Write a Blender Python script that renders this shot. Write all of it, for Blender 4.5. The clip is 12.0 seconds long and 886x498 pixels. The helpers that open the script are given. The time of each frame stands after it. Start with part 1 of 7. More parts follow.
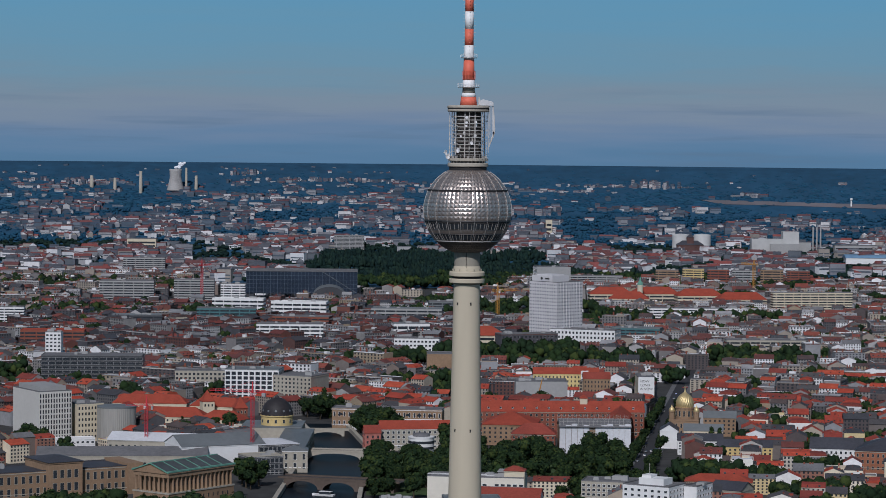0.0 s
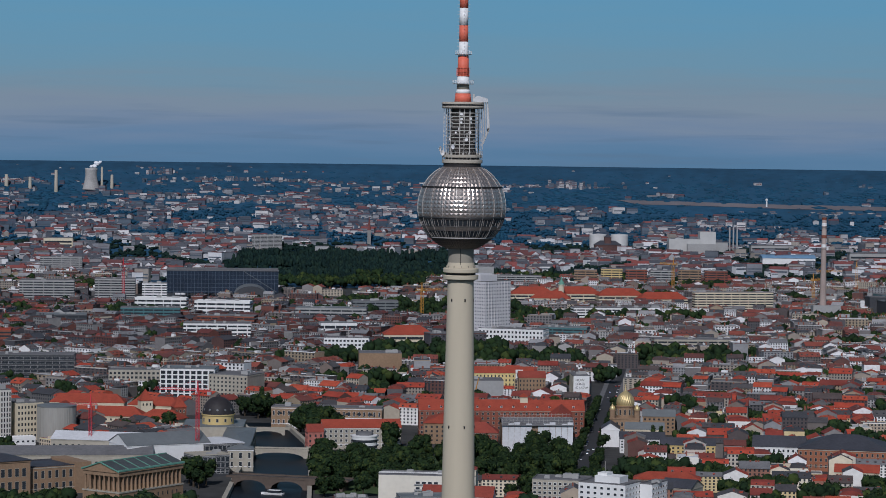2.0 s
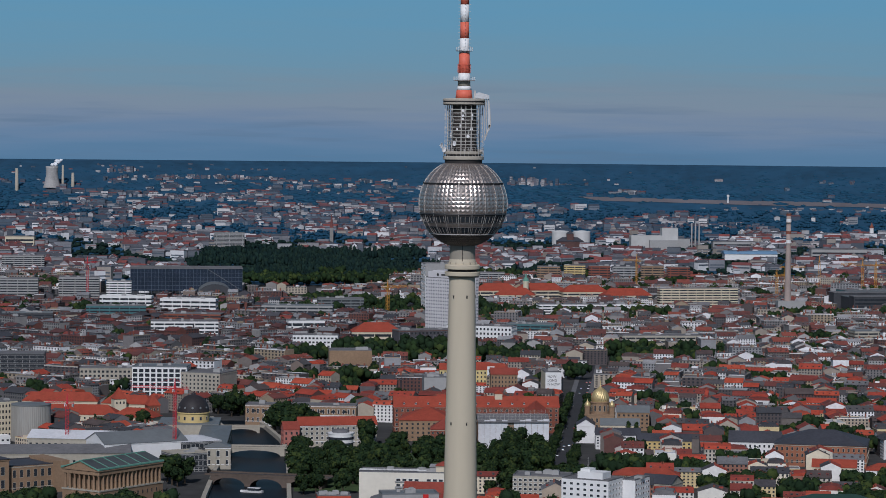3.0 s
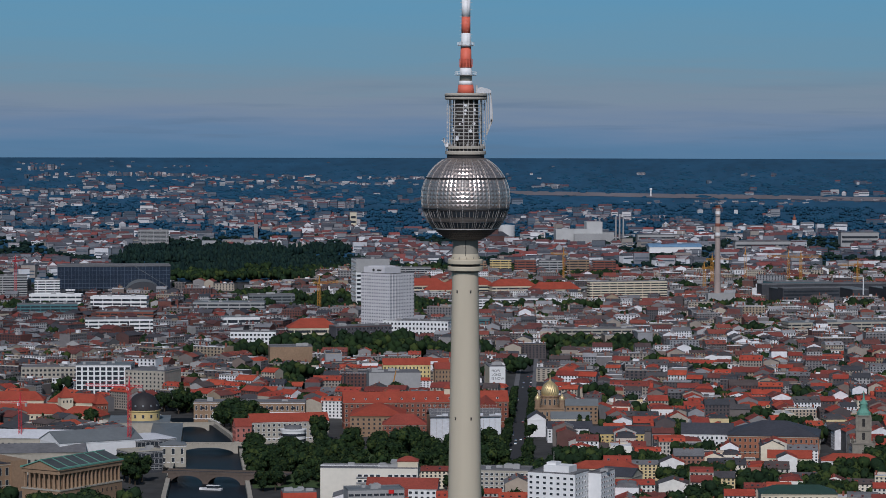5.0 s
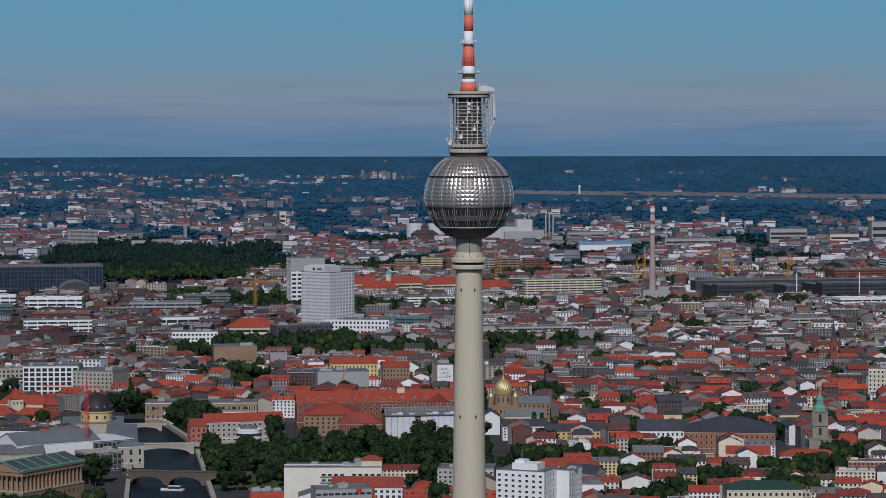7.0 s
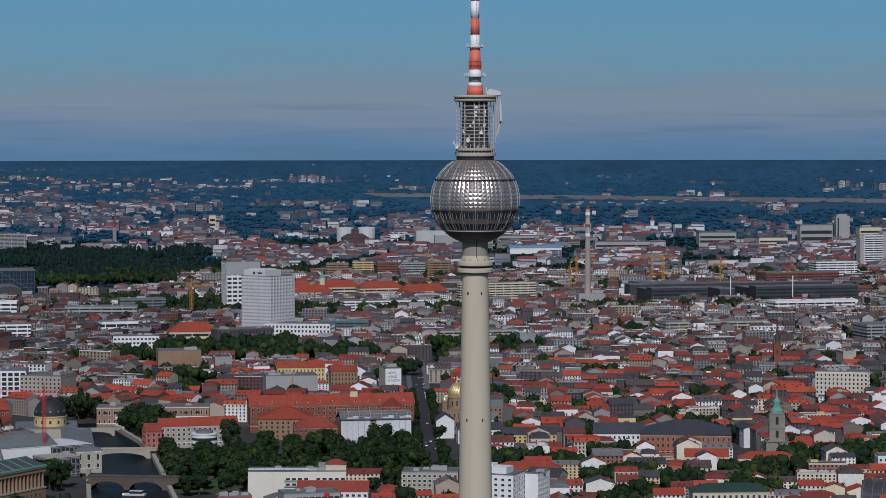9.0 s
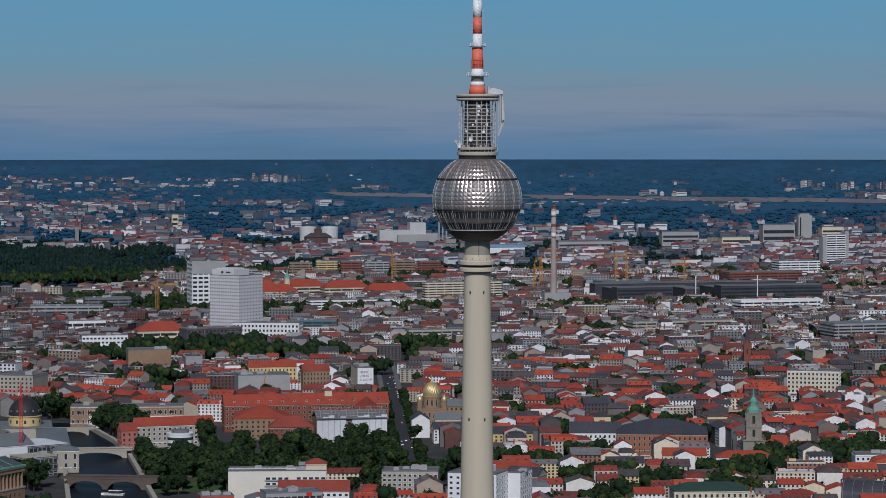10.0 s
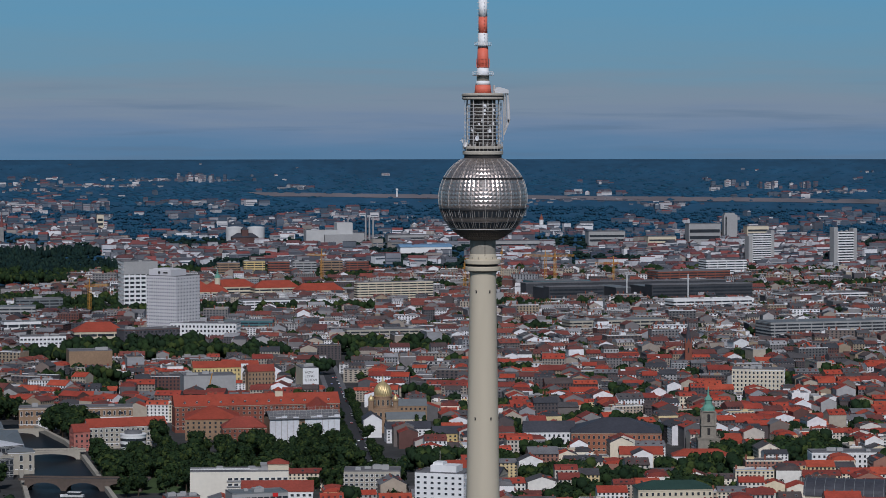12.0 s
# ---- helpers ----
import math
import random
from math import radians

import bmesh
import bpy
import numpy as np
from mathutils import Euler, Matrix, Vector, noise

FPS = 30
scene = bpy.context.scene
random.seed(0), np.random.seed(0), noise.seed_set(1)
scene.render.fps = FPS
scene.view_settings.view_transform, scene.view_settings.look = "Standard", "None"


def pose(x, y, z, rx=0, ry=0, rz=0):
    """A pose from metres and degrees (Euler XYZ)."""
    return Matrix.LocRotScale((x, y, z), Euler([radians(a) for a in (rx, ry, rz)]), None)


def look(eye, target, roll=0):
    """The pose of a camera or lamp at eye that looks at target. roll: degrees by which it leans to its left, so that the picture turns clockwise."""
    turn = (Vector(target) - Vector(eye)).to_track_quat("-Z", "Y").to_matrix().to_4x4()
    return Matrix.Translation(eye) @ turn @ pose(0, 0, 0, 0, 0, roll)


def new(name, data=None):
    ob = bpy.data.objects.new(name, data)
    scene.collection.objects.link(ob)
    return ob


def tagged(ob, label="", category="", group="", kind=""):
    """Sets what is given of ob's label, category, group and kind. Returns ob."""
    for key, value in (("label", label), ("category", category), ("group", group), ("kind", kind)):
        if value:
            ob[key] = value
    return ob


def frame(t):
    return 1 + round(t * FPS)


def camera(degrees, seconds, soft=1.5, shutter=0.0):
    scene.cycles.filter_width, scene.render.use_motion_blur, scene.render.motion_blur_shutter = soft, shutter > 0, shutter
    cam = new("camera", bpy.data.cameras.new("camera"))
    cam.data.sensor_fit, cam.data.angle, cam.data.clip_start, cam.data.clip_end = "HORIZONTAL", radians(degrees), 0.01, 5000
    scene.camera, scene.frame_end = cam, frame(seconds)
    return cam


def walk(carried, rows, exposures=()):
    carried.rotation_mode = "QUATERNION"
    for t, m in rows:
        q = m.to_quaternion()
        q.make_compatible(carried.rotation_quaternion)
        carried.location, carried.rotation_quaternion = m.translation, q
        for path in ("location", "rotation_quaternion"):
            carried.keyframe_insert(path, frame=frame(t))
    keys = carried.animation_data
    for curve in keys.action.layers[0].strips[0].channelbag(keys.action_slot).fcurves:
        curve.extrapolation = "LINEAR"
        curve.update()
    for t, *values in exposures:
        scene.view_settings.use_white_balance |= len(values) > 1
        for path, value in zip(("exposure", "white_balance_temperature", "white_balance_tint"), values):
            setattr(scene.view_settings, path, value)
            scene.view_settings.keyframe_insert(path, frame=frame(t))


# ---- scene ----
cam = camera(18.81, 12.0, soft=0.5)
ROWS = [
    (0.0, -0.02, -957.00, 238.68, 0.539, -2.409, -0.531),
    (0.5, -8.68, -956.96, 238.07, -0.028, -2.391, -0.662),
    (1.0, -17.49, -956.84, 237.57, -0.594, -2.380, -0.724),
    (1.5, -26.13, -956.64, 237.18, -1.137, -2.375, -0.730),
    (2.0, -34.62, -956.37, 236.87, -1.657, -2.374, -0.693),
    (2.5, -43.39, -956.02, 236.64, -2.180, -2.398, -0.626),
    (3.0, -52.36, -955.57, 236.47, -2.695, -2.423, -0.536),
    (5.0, -87.79, -952.97, 236.20, -4.778, -2.516, -0.129),
    (5.5, -95.61, -952.21, 236.19, -5.261, -2.534, -0.045),
    (6.0, -104.01, -951.33, 236.19, -5.737, -2.569, 0.023),
    (6.5, -112.59, -950.35, 236.18, -6.224, -2.569, 0.074),
    (7.0, -121.01, -949.32, 236.18, -6.714, -2.550, 0.106),
    (9.0, -155.30, -944.31, 236.08, -8.652, -2.470, 0.074),
    (9.5, -164.09, -942.83, 236.03, -9.152, -2.468, 0.041),
    (10.0, -172.79, -941.27, 235.97, -9.667, -2.483, 0.008),
    (10.5, -181.54, -939.62, 235.91, -10.180, -2.497, -0.017),
    (11.0, -190.38, -937.87, 235.84, -10.689, -2.493, -0.027),
    (11.5, -199.14, -936.05, 235.77, -11.193, -2.489, -0.011),
    (12.0, -208.00, -934.12, 235.70, -11.699, -2.484, 0.041),
]
walk(cam, [(t, pose(x, y, z, 90 + pitch, roll, yaw)) for t, x, y, z, yaw, pitch, roll in ROWS])

# ---- world and sun ----
SUN_EL, SUN_SIDE = 38.0, 11.0            # degrees up, degrees from south-of-tower towards -x
sun_dir = Vector((-math.sin(radians(SUN_SIDE)) * math.cos(radians(SUN_EL)), -math.cos(radians(SUN_SIDE)) * math.cos(radians(SUN_EL)), math.sin(radians(SUN_EL))))
sun = new("sun", bpy.data.lights.new("sun", "SUN"))
sun.data.energy, sun.data.angle, sun.data.color = 2.5, radians(0.6), (0.97, 0.96, 1.035)
sun.matrix_world = look((0, 0, 900), Vector((0, 0, 900)) - sun_dir)

world = bpy.data.worlds.new("sky")
scene.world = world
world.use_nodes = True
wn, wl = world.node_tree.nodes, world.node_tree.links
wn.clear()
w_out, w_bg = wn.new("ShaderNodeOutputWorld"), wn.new("ShaderNodeBackground")
sky = wn.new("ShaderNodeTexSky")
sky.sky_type, sky.sun_disc = "NISHITA", False
sky.sun_elevation, sky.sun_rotation = radians(SUN_EL), radians(180 + SUN_SIDE)
sky.air_density, sky.dust_density, sky.ozone_density = 1.0, 0.6, 2.0
w_co = wn.new("ShaderNodeTexCoord")
w_sep = wn.new("ShaderNodeSeparateXYZ")
wl.new(w_co.outputs["Generated"], w_sep.inputs[0])
# streaky cloud: noise stretched along the horizon shifts the band's height a little
w_map = wn.new("ShaderNodeMapping")
w_map.inputs["Scale"].default_value = (9.0, 9.0, 120.0)
wl.new(w_co.outputs["Generated"], w_map.inputs[0])
w_noise = wn.new("ShaderNodeTexNoise")
w_noise.inputs["Scale"].default_value, w_noise.inputs["Detail"].default_value = 1.6, 5.0
wl.new(w_map.outputs[0], w_noise.inputs["Vector"])
w_jit = wn.new("ShaderNodeMath")
w_jit.operation = "MULTIPLY_ADD"
w_jit.inputs[1].default_value, w_jit.inputs[2].default_value = 0.018, -0.009
wl.new(w_noise.outputs["Fac"], w_jit.inputs[0])
w_add = wn.new("ShaderNodeMath")
w_add.operation = "ADD"
wl.new(w_sep.outputs["Z"], w_add.inputs[0])
wl.new(w_jit.outputs[0], w_add.inputs[1])
w_range = wn.new("ShaderNodeMapRange")
w_range.inputs["From Min"].default_value, w_range.inputs["From Max"].default_value = -0.012, 0.060
wl.new(w_add.outputs[0], w_range.inputs["Value"])
w_ramp = wn.new("ShaderNodeValToRGB")
w_ramp.color_ramp.interpolation = "B_SPLINE"
stops = [(0.0, (0.086, 0.185, 0.316)), (0.10, (0.103, 0.206, 0.346)), (0.21, (0.150, 0.222, 0.348)), (0.31, (0.198, 0.257, 0.340)),
         (0.40, (0.178, 0.255, 0.339)), (0.53, (0.144, 0.278, 0.389)), (0.88, (0.109, 0.291, 0.458)), (1.0, (0.102, 0.278, 0.455))]
while len(w_ramp.color_ramp.elements) < len(stops):
    w_ramp.color_ramp.elements.new(0.5)
for e, (p, c) in zip(w_ramp.color_ramp.elements, stops):
    e.position, e.color = p, (*c, 1)
wl.new(w_range.outputs[0], w_ramp.inputs[0])
w_high = wn.new("ShaderNodeMapRange")
w_high.inputs["From Min"].default_value, w_high.inputs["From Max"].default_value = 0.07, 0.35
wl.new(w_sep.outputs["Z"], w_high.inputs["Value"])
w_sky = wn.new("ShaderNodeVectorMath")
w_sky.operation = "SCALE"
w_sky.inputs["Scale"].default_value = 0.040
wl.new(sky.outputs[0], w_sky.inputs[0])
w_mix = wn.new("ShaderNodeMix")
w_mix.data_type = "RGBA"
wl.new(w_high.outputs[0], w_mix.inputs["Factor"])
wl.new(w_ramp.outputs["Color"], w_mix.inputs["A"])
wl.new(w_sky.outputs[0], w_mix.inputs["B"])
s_map, s_noise = wn.new("ShaderNodeMapping"), wn.new("ShaderNodeTexNoise")
s_map.inputs["Scale"].default_value, s_map.inputs["Location"].default_value = (7.0, 7.0, 120.0), (1.3, 0.4, 0.0)
s_noise.inputs["Scale"].default_value, s_noise.inputs["Detail"].default_value = 2.2, 4.0
wl.new(w_co.outputs["Generated"], s_map.inputs[0])
wl.new(s_map.outputs[0], s_noise.inputs["Vector"])
s_thin = wn.new("ShaderNodeMapRange")
s_thin.inputs["From Min"].default_value, s_thin.inputs["From Max"].default_value, s_thin.inputs["To Max"].default_value = 0.54, 0.74, 0.7
wl.new(s_noise.outputs["Fac"], s_thin.inputs["Value"])
s_low = wn.new("ShaderNodeMapRange")
s_low.inputs["From Min"].default_value, s_low.inputs["From Max"].default_value = 0.022, 0.003
wl.new(w_sep.outputs["Z"], s_low.inputs["Value"])
s_fac = wn.new("ShaderNodeMath")
s_fac.operation = "MULTIPLY"
wl.new(s_thin.outputs[0], s_fac.inputs[0])
wl.new(s_low.outputs[0], s_fac.inputs[1])
w_cloud = wn.new("ShaderNodeMix")
w_cloud.data_type = "RGBA"
wl.new(s_fac.outputs[0], w_cloud.inputs["Factor"])
wl.new(w_mix.outputs["Result"], w_cloud.inputs["A"])
w_cloud.inputs["B"].default_value = (0.105, 0.175, 0.275, 1)
wl.new(w_cloud.outputs["Result"], w_bg.inputs["Color"])
w_bg.inputs["Strength"].default_value = 1.0
wl.new(w_bg.outputs[0], w_out.inputs[0])


# ---- materials ----
def material(name, color, rough=0.8, metal=0.0, palette=None, grain=0.25, scale=0.4, stain=0.06, bump=0.0, streak=1.0, spec=0.3):
    """A surface with fine grain and large stains. palette: colours, one of which each house or piece takes by chance."""
    m = bpy.data.materials.new(name)
    m.use_nodes = True
    n, l = m.node_tree.nodes, m.node_tree.links
    b = n["Principled BSDF"]
    b.inputs["Roughness"].default_value, b.inputs["Metallic"].default_value = rough, metal
    b.inputs["Specular IOR Level"].default_value = spec
    geo = n.new("ShaderNodeNewGeometry")
    if palette:
        info = n.new("ShaderNodeObjectInfo")
        add = n.new("ShaderNodeMath")
        add.operation = "ADD"
        l.new(info.outputs["Random"], add.inputs[0])
        l.new(geo.outputs["Random Per Island"], add.inputs[1])
        fr = n.new("ShaderNodeMath")
        fr.operation = "FRACT"
        l.new(add.outputs[0], fr.inputs[0])
        ramp = n.new("ShaderNodeValToRGB")
        ramp.color_ramp.interpolation = "CONSTANT"
        while len(ramp.color_ramp.elements) < len(palette):
            ramp.color_ramp.elements.new(0.5)
        for i, (e, c) in enumerate(zip(ramp.color_ramp.elements, palette)):
            e.position, e.color = i / len(palette), (*c, 1)
        l.new(fr.outputs[0], ramp.inputs[0])
        base = ramp.outputs["Color"]
    else:
        rgb = n.new("ShaderNodeRGB")
        rgb.outputs[0].default_value = (*color, 1)
        base = rgb.outputs[0]
    mp = n.new("ShaderNodeMapping")
    mp.inputs["Scale"].default_value = (1, 1, streak)
    l.new(geo.outputs["Position"], mp.inputs[0])
    small, large = n.new("ShaderNodeTexNoise"), n.new("ShaderNodeTexNoise")
    small.inputs["Scale"].default_value, small.inputs["Detail"].default_value = scale, 4
    large.inputs["Scale"].default_value, large.inputs["Detail"].default_value = stain, 3
    for t in (small, large):
        l.new(mp.outputs[0], t.inputs["Vector"])
    mul = n.new("ShaderNodeMath")
    mul.operation = "ADD"
    l.new(small.outputs["Fac"], mul.inputs[0])
    l.new(large.outputs["Fac"], mul.inputs[1])
    rng = n.new("ShaderNodeMapRange")
    rng.inputs["From Min"].default_value, rng.inputs["From Max"].default_value = 0.6, 1.4
    rng.inputs["To Min"].default_value, rng.inputs["To Max"].default_value = 1 - grain, 1 + grain
    l.new(mul.outputs[0], rng.inputs["Value"])
    sc = n.new("ShaderNodeVectorMath")
    sc.operation = "SCALE"
    l.new(base, sc.inputs[0])
    l.new(rng.outputs[0], sc.inputs["Scale"])
    l.new(sc.outputs[0], b.inputs["Base Color"])
    if bump:
        bp = n.new("ShaderNodeBump")
        bp.inputs["Strength"].default_value, bp.inputs["Distance"].default_value = bump, 0.3
        l.new(small.outputs["Fac"], bp.inputs["Height"])
        l.new(bp.outputs[0], b.inputs["Normal"])
    return m


# Near houses take a brighter palette than those farther out.
NEAR_WALLS = material("near_plaster", None, 0.9, palette=[(.74, .73, .70), (.66, .57, .40), (.58, .54, .46), (.72, .66, .54), (.40, .38, .35), (.62, .50, .28), (.76, .75, .74), (.40, .33, .26), (.56, .47, .36), (.70, .68, .62), (.30, .15, .11), (.50, .46, .40), (.68, .60, .46), (.62, .59, .53)], grain=0.16)
WALLS = material("plaster", None, 0.9, palette=[(.74, .74, .74), (.09, .075, .075), (.30, .26, .22), (.66, .66, .66), (.12, .118, .12), (.30, .24, .17), (.18, .17, .17), (.16, .14, .13), (.24, .23, .225), (.70, .70, .71), (.19, .15, .13), (.36, .355, .35), (.12, .06, .052), (.40, .35, .28), (.27, .275, .285), (.10, .095, .10)], grain=0.16)
TILES = material("roof_tiles", None, 0.85, palette=[(.36, .060, .036), (.20, .046, .036), (.42, .078, .042), (.085, .08, .082), (.24, .046, .034), (.055, .057, .064), (.15, .05, .042), (.40, .064, .036), (.09, .07, .066), (.16, .16, .165), (.33, .056, .036), (.07, .066, .07)], grain=0.3, scale=0.7, stain=0.12)
# Roof palette for the middle distance, reds muted in colour for haze.
MID_TILES = material("haze_dulled_tiles", None, 0.85, palette=[(.20, .060, .048), (.13, .050, .045), (.09, .088, .092), (.15, .056, .048), (.065, .068, .076), (.24, .068, .05), (.16, .16, .165), (.105, .08, .078), (.30, .30, .305), (.085, .06, .058)], grain=0.3, scale=0.7, stain=0.12)
CAMPUS_WALLS = material("old_dark_brick", None, 0.9, palette=[(.11, .050, .044), (.15, .062, .050), (.07, .072, .082), (.24, .235, .23), (.10, .055, .05), (.42, .42, .42), (.08, .08, .088)], grain=0.2)
CAMPUS_TILES = material("old_dark_tiles", None, 0.85, palette=[(.14, .044, .040), (.06, .058, .066), (.05, .054, .064), (.20, .050, .040), (.075, .075, .085), (.10, .045, .044), (.20, .205, .215)], grain=0.3, scale=0.7)
FLATS = material("roof_felt", None, 0.9, palette=[(0.17, 0.174, 0.182), (0.093, 0.093, 0.102), (0.35, 0.36, 0.375), (0.55, 0.56, 0.575), (0.128, 0.128, 0.128), (0.425, 0.433, 0.433), (0.187, 0.178, 0.17), (0.068, 0.072, 0.085)], grain=0.25)
GLASS = material("window_glass", (.035, .042, .05), 0.12, grain=0.3, scale=0.2, spec=0.6)
# Far suburb walls: blue haze mixed into the palette.
FAR_WALLS = material("hazed_plaster", None, 0.9, palette=[(.15, .18, .22), (.07, .10, .14), (.40, .40, .41), (.06, .09, .125), (.10, .13, .165), (.54, .53, .53), (.09, .12, .155), (.26, .27, .29)], grain=0.15)
# Outer city palettes: cooler, duller copies with some haze painted in.
OUTER_WALLS = material("part_hazed_plaster", None, 0.9, palette=[(.60, .61, .63), (.09, .10, .12), (.24, .24, .25), (.50, .51, .53), (.11, .125, .145), (.30, .27, .24), (.16, .17, .19), (.20, .21, .235), (.66, .66, .67), (.36, .36, .37)], grain=0.15)
OUTER_TILES = material("part_hazed_tiles", None, 0.9, palette=[(.17, .058, .056), (.11, .052, .056), (.07, .076, .09), (.22, .066, .06), (.085, .09, .105), (.13, .056, .056), (.16, .165, .18)], grain=0.25)
# Window and roof copies for the far suburbs, also tinted with haze.
FAR_GLASS = material("hazed_windows", (.07, .09, .115), .5, grain=.2)
FAR_TILES = material("hazed_tiles", None, 0.9, palette=[(.16, .066, .070), (.11, .058, .068), (.055, .070, .095), (.19, .074, .074), (.075, .09, .115), (.07, .064, .082)], grain=0.2)
LEAF = material("foliage", None, 0.9, palette=[(.018, .035, .015), (.026, .047, .017), (.014, .029, .014), (.046, .066, .020), (.017, .033, .016), (.021, .040, .015)], grain=0.4, scale=0.8, spec=0.08)
# Blue of the air between is painted into the far woods.
FAR_LEAF = material("hazed_foliage", None, 0.9, palette=[(.017, .070, .126), (.019, .075, .132), (.016, .066, .118), (.020, .074, .124)], grain=0.2, scale=0.05, spec=0.05)
# Park leaves shifted towards blue for slight haze.
MID_LEAF = material("part_hazed_foliage", None, 0.9, palette=[(.011, .026, .024), (.014, .031, .026), (.010, .023, .022), (.017, .034, .026)], grain=0.35, scale=0.1, spec=0.05)
BARK = material("bark", (.06, .045, .03), 0.9)
ASPHALT = material("asphalt", (.042, .043, .047), 0.9, grain=0.2)
EARTH = material("city_ground", (.050, .050, .049), 0.95, grain=0.45, scale=0.08, stain=0.02)
# Far ground: the haze blue is in the base colour itself.
LAND = material("hazed_land", (.015, .066, .122), 0.95, grain=0.28, scale=0.05, stain=0.012)
GRASS = material("grass", (.05, .085, .03), 0.95, grain=0.35, scale=0.15)
WATER = material("river_water", (.010, .015, .021), 0.35, grain=0.2, scale=0.3, bump=0.04, spec=0.015)
CONCRETE = material("tower_concrete", (.54, .475, .36), 0.85, grain=0.07, scale=0.25, stain=0.05, streak=0.12)
# Darker version of the tower concrete.
CONCRETE_DARK = material("dark_tower_concrete", (.30, .275, .225), 0.85, grain=0.15, scale=0.5, streak=0.2)
STEEL = material("steel_panels", (.58, .50, .45), 0.34, 0.85, grain=0.12, scale=0.35, stain=0.06)
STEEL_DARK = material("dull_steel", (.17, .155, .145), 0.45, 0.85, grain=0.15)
RIB = material("bright_steel_rib", (.50, .47, .44), 0.5, 0.4, grain=0.05)
SEAM = material("dark_seam", (.03, .028, .028), 0.7)
CAGE_STEEL = material("galvanised_steel", (.50, .48, .45), 0.6, 0.2, grain=0.12)
RED_PAINT = material("red_antenna_paint", (.74, .165, .105), 0.55, grain=0.1, scale=0.8, streak=0.3)
WHITE_PAINT = material("white_antenna_paint", (.82, .82, .81), 0.5, grain=0.06, scale=0.8, streak=0.3)
WHITE = material("white_render", (.72, .72, .71), 0.85, grain=0.07)
CREAM = material("cream_render", (.60, .53, .40), 0.85, grain=0.1)
YELLOW = material("ochre_render", (.58, .44, .20), 0.85, grain=0.1)
SAND = material("sandstone", (.275, .182, .115), 0.85, grain=0.2, scale=0.6)
PALE_STONE = material("pale_stone", (.38, .35, .29), 0.85, grain=0.15)
GREY = material("grey_render", (.33, .33, .325), 0.85, grain=0.1)
DARK = material("dark_cladding", (.055, .058, .065), 0.5, grain=0.2)
BRICK = material("red_brick", (.22, .075, .05), 0.9, grain=0.22, scale=0.6)
RED_TILE = material("orange_tiles", (.31, .058, .034), 0.85, grain=0.22, scale=0.7, stain=0.15)
DARK_RED_TILE = material("dark_red_tiles", (.26, .055, .038), 0.85, grain=0.25, scale=0.7)
SLATE = material("dark_slate", (.055, .057, .068), 0.6, grain=0.3, scale=0.5)
ZINC = material("grey_zinc", (.16, .175, .18), 0.55, grain=0.15, scale=0.3)
FELT = material("grey_felt", (.15, .15, .155), 0.9, grain=0.25)
VERDIGRIS = material("green_copper", (.13, .31, .24), 0.7, grain=0.2)
GREEN_DARK = material("dark_green_metal", (.03, .065, .052), 0.6, grain=0.2)
GOLD = material("gilding", (.66, .52, .27), 0.5, 0.7, grain=0.12)
TARP = material("white_sheeting", (.60, .61, .63), 0.7, grain=0.14, scale=0.5, bump=0.3)
RED_CRANE = material("red_crane_paint", (.55, .035, .05), 0.5, grain=0.1)
YELLOW_CRANE = material("yellow_crane_paint", (.50, .24, .05), 0.5, grain=0.1)
LETTER = material("black_lettering", (.05, .05, .05), 0.8)
PINK_STONE = material("pink_chimney_concrete", (.36, .29, .26), 0.85, grain=0.12)
TEAL = material("teal_panels", (.06, .15, .165), 0.6)
STEAM = material("white_steam", (.75, .77, .80), 1.0, grain=0.05)
# Sand greyed in its colour for haze over the far airfield.
SANDY = material("pale_sand_field", (.135, .125, .135), 0.95, grain=0.3, scale=0.02, stain=0.006)


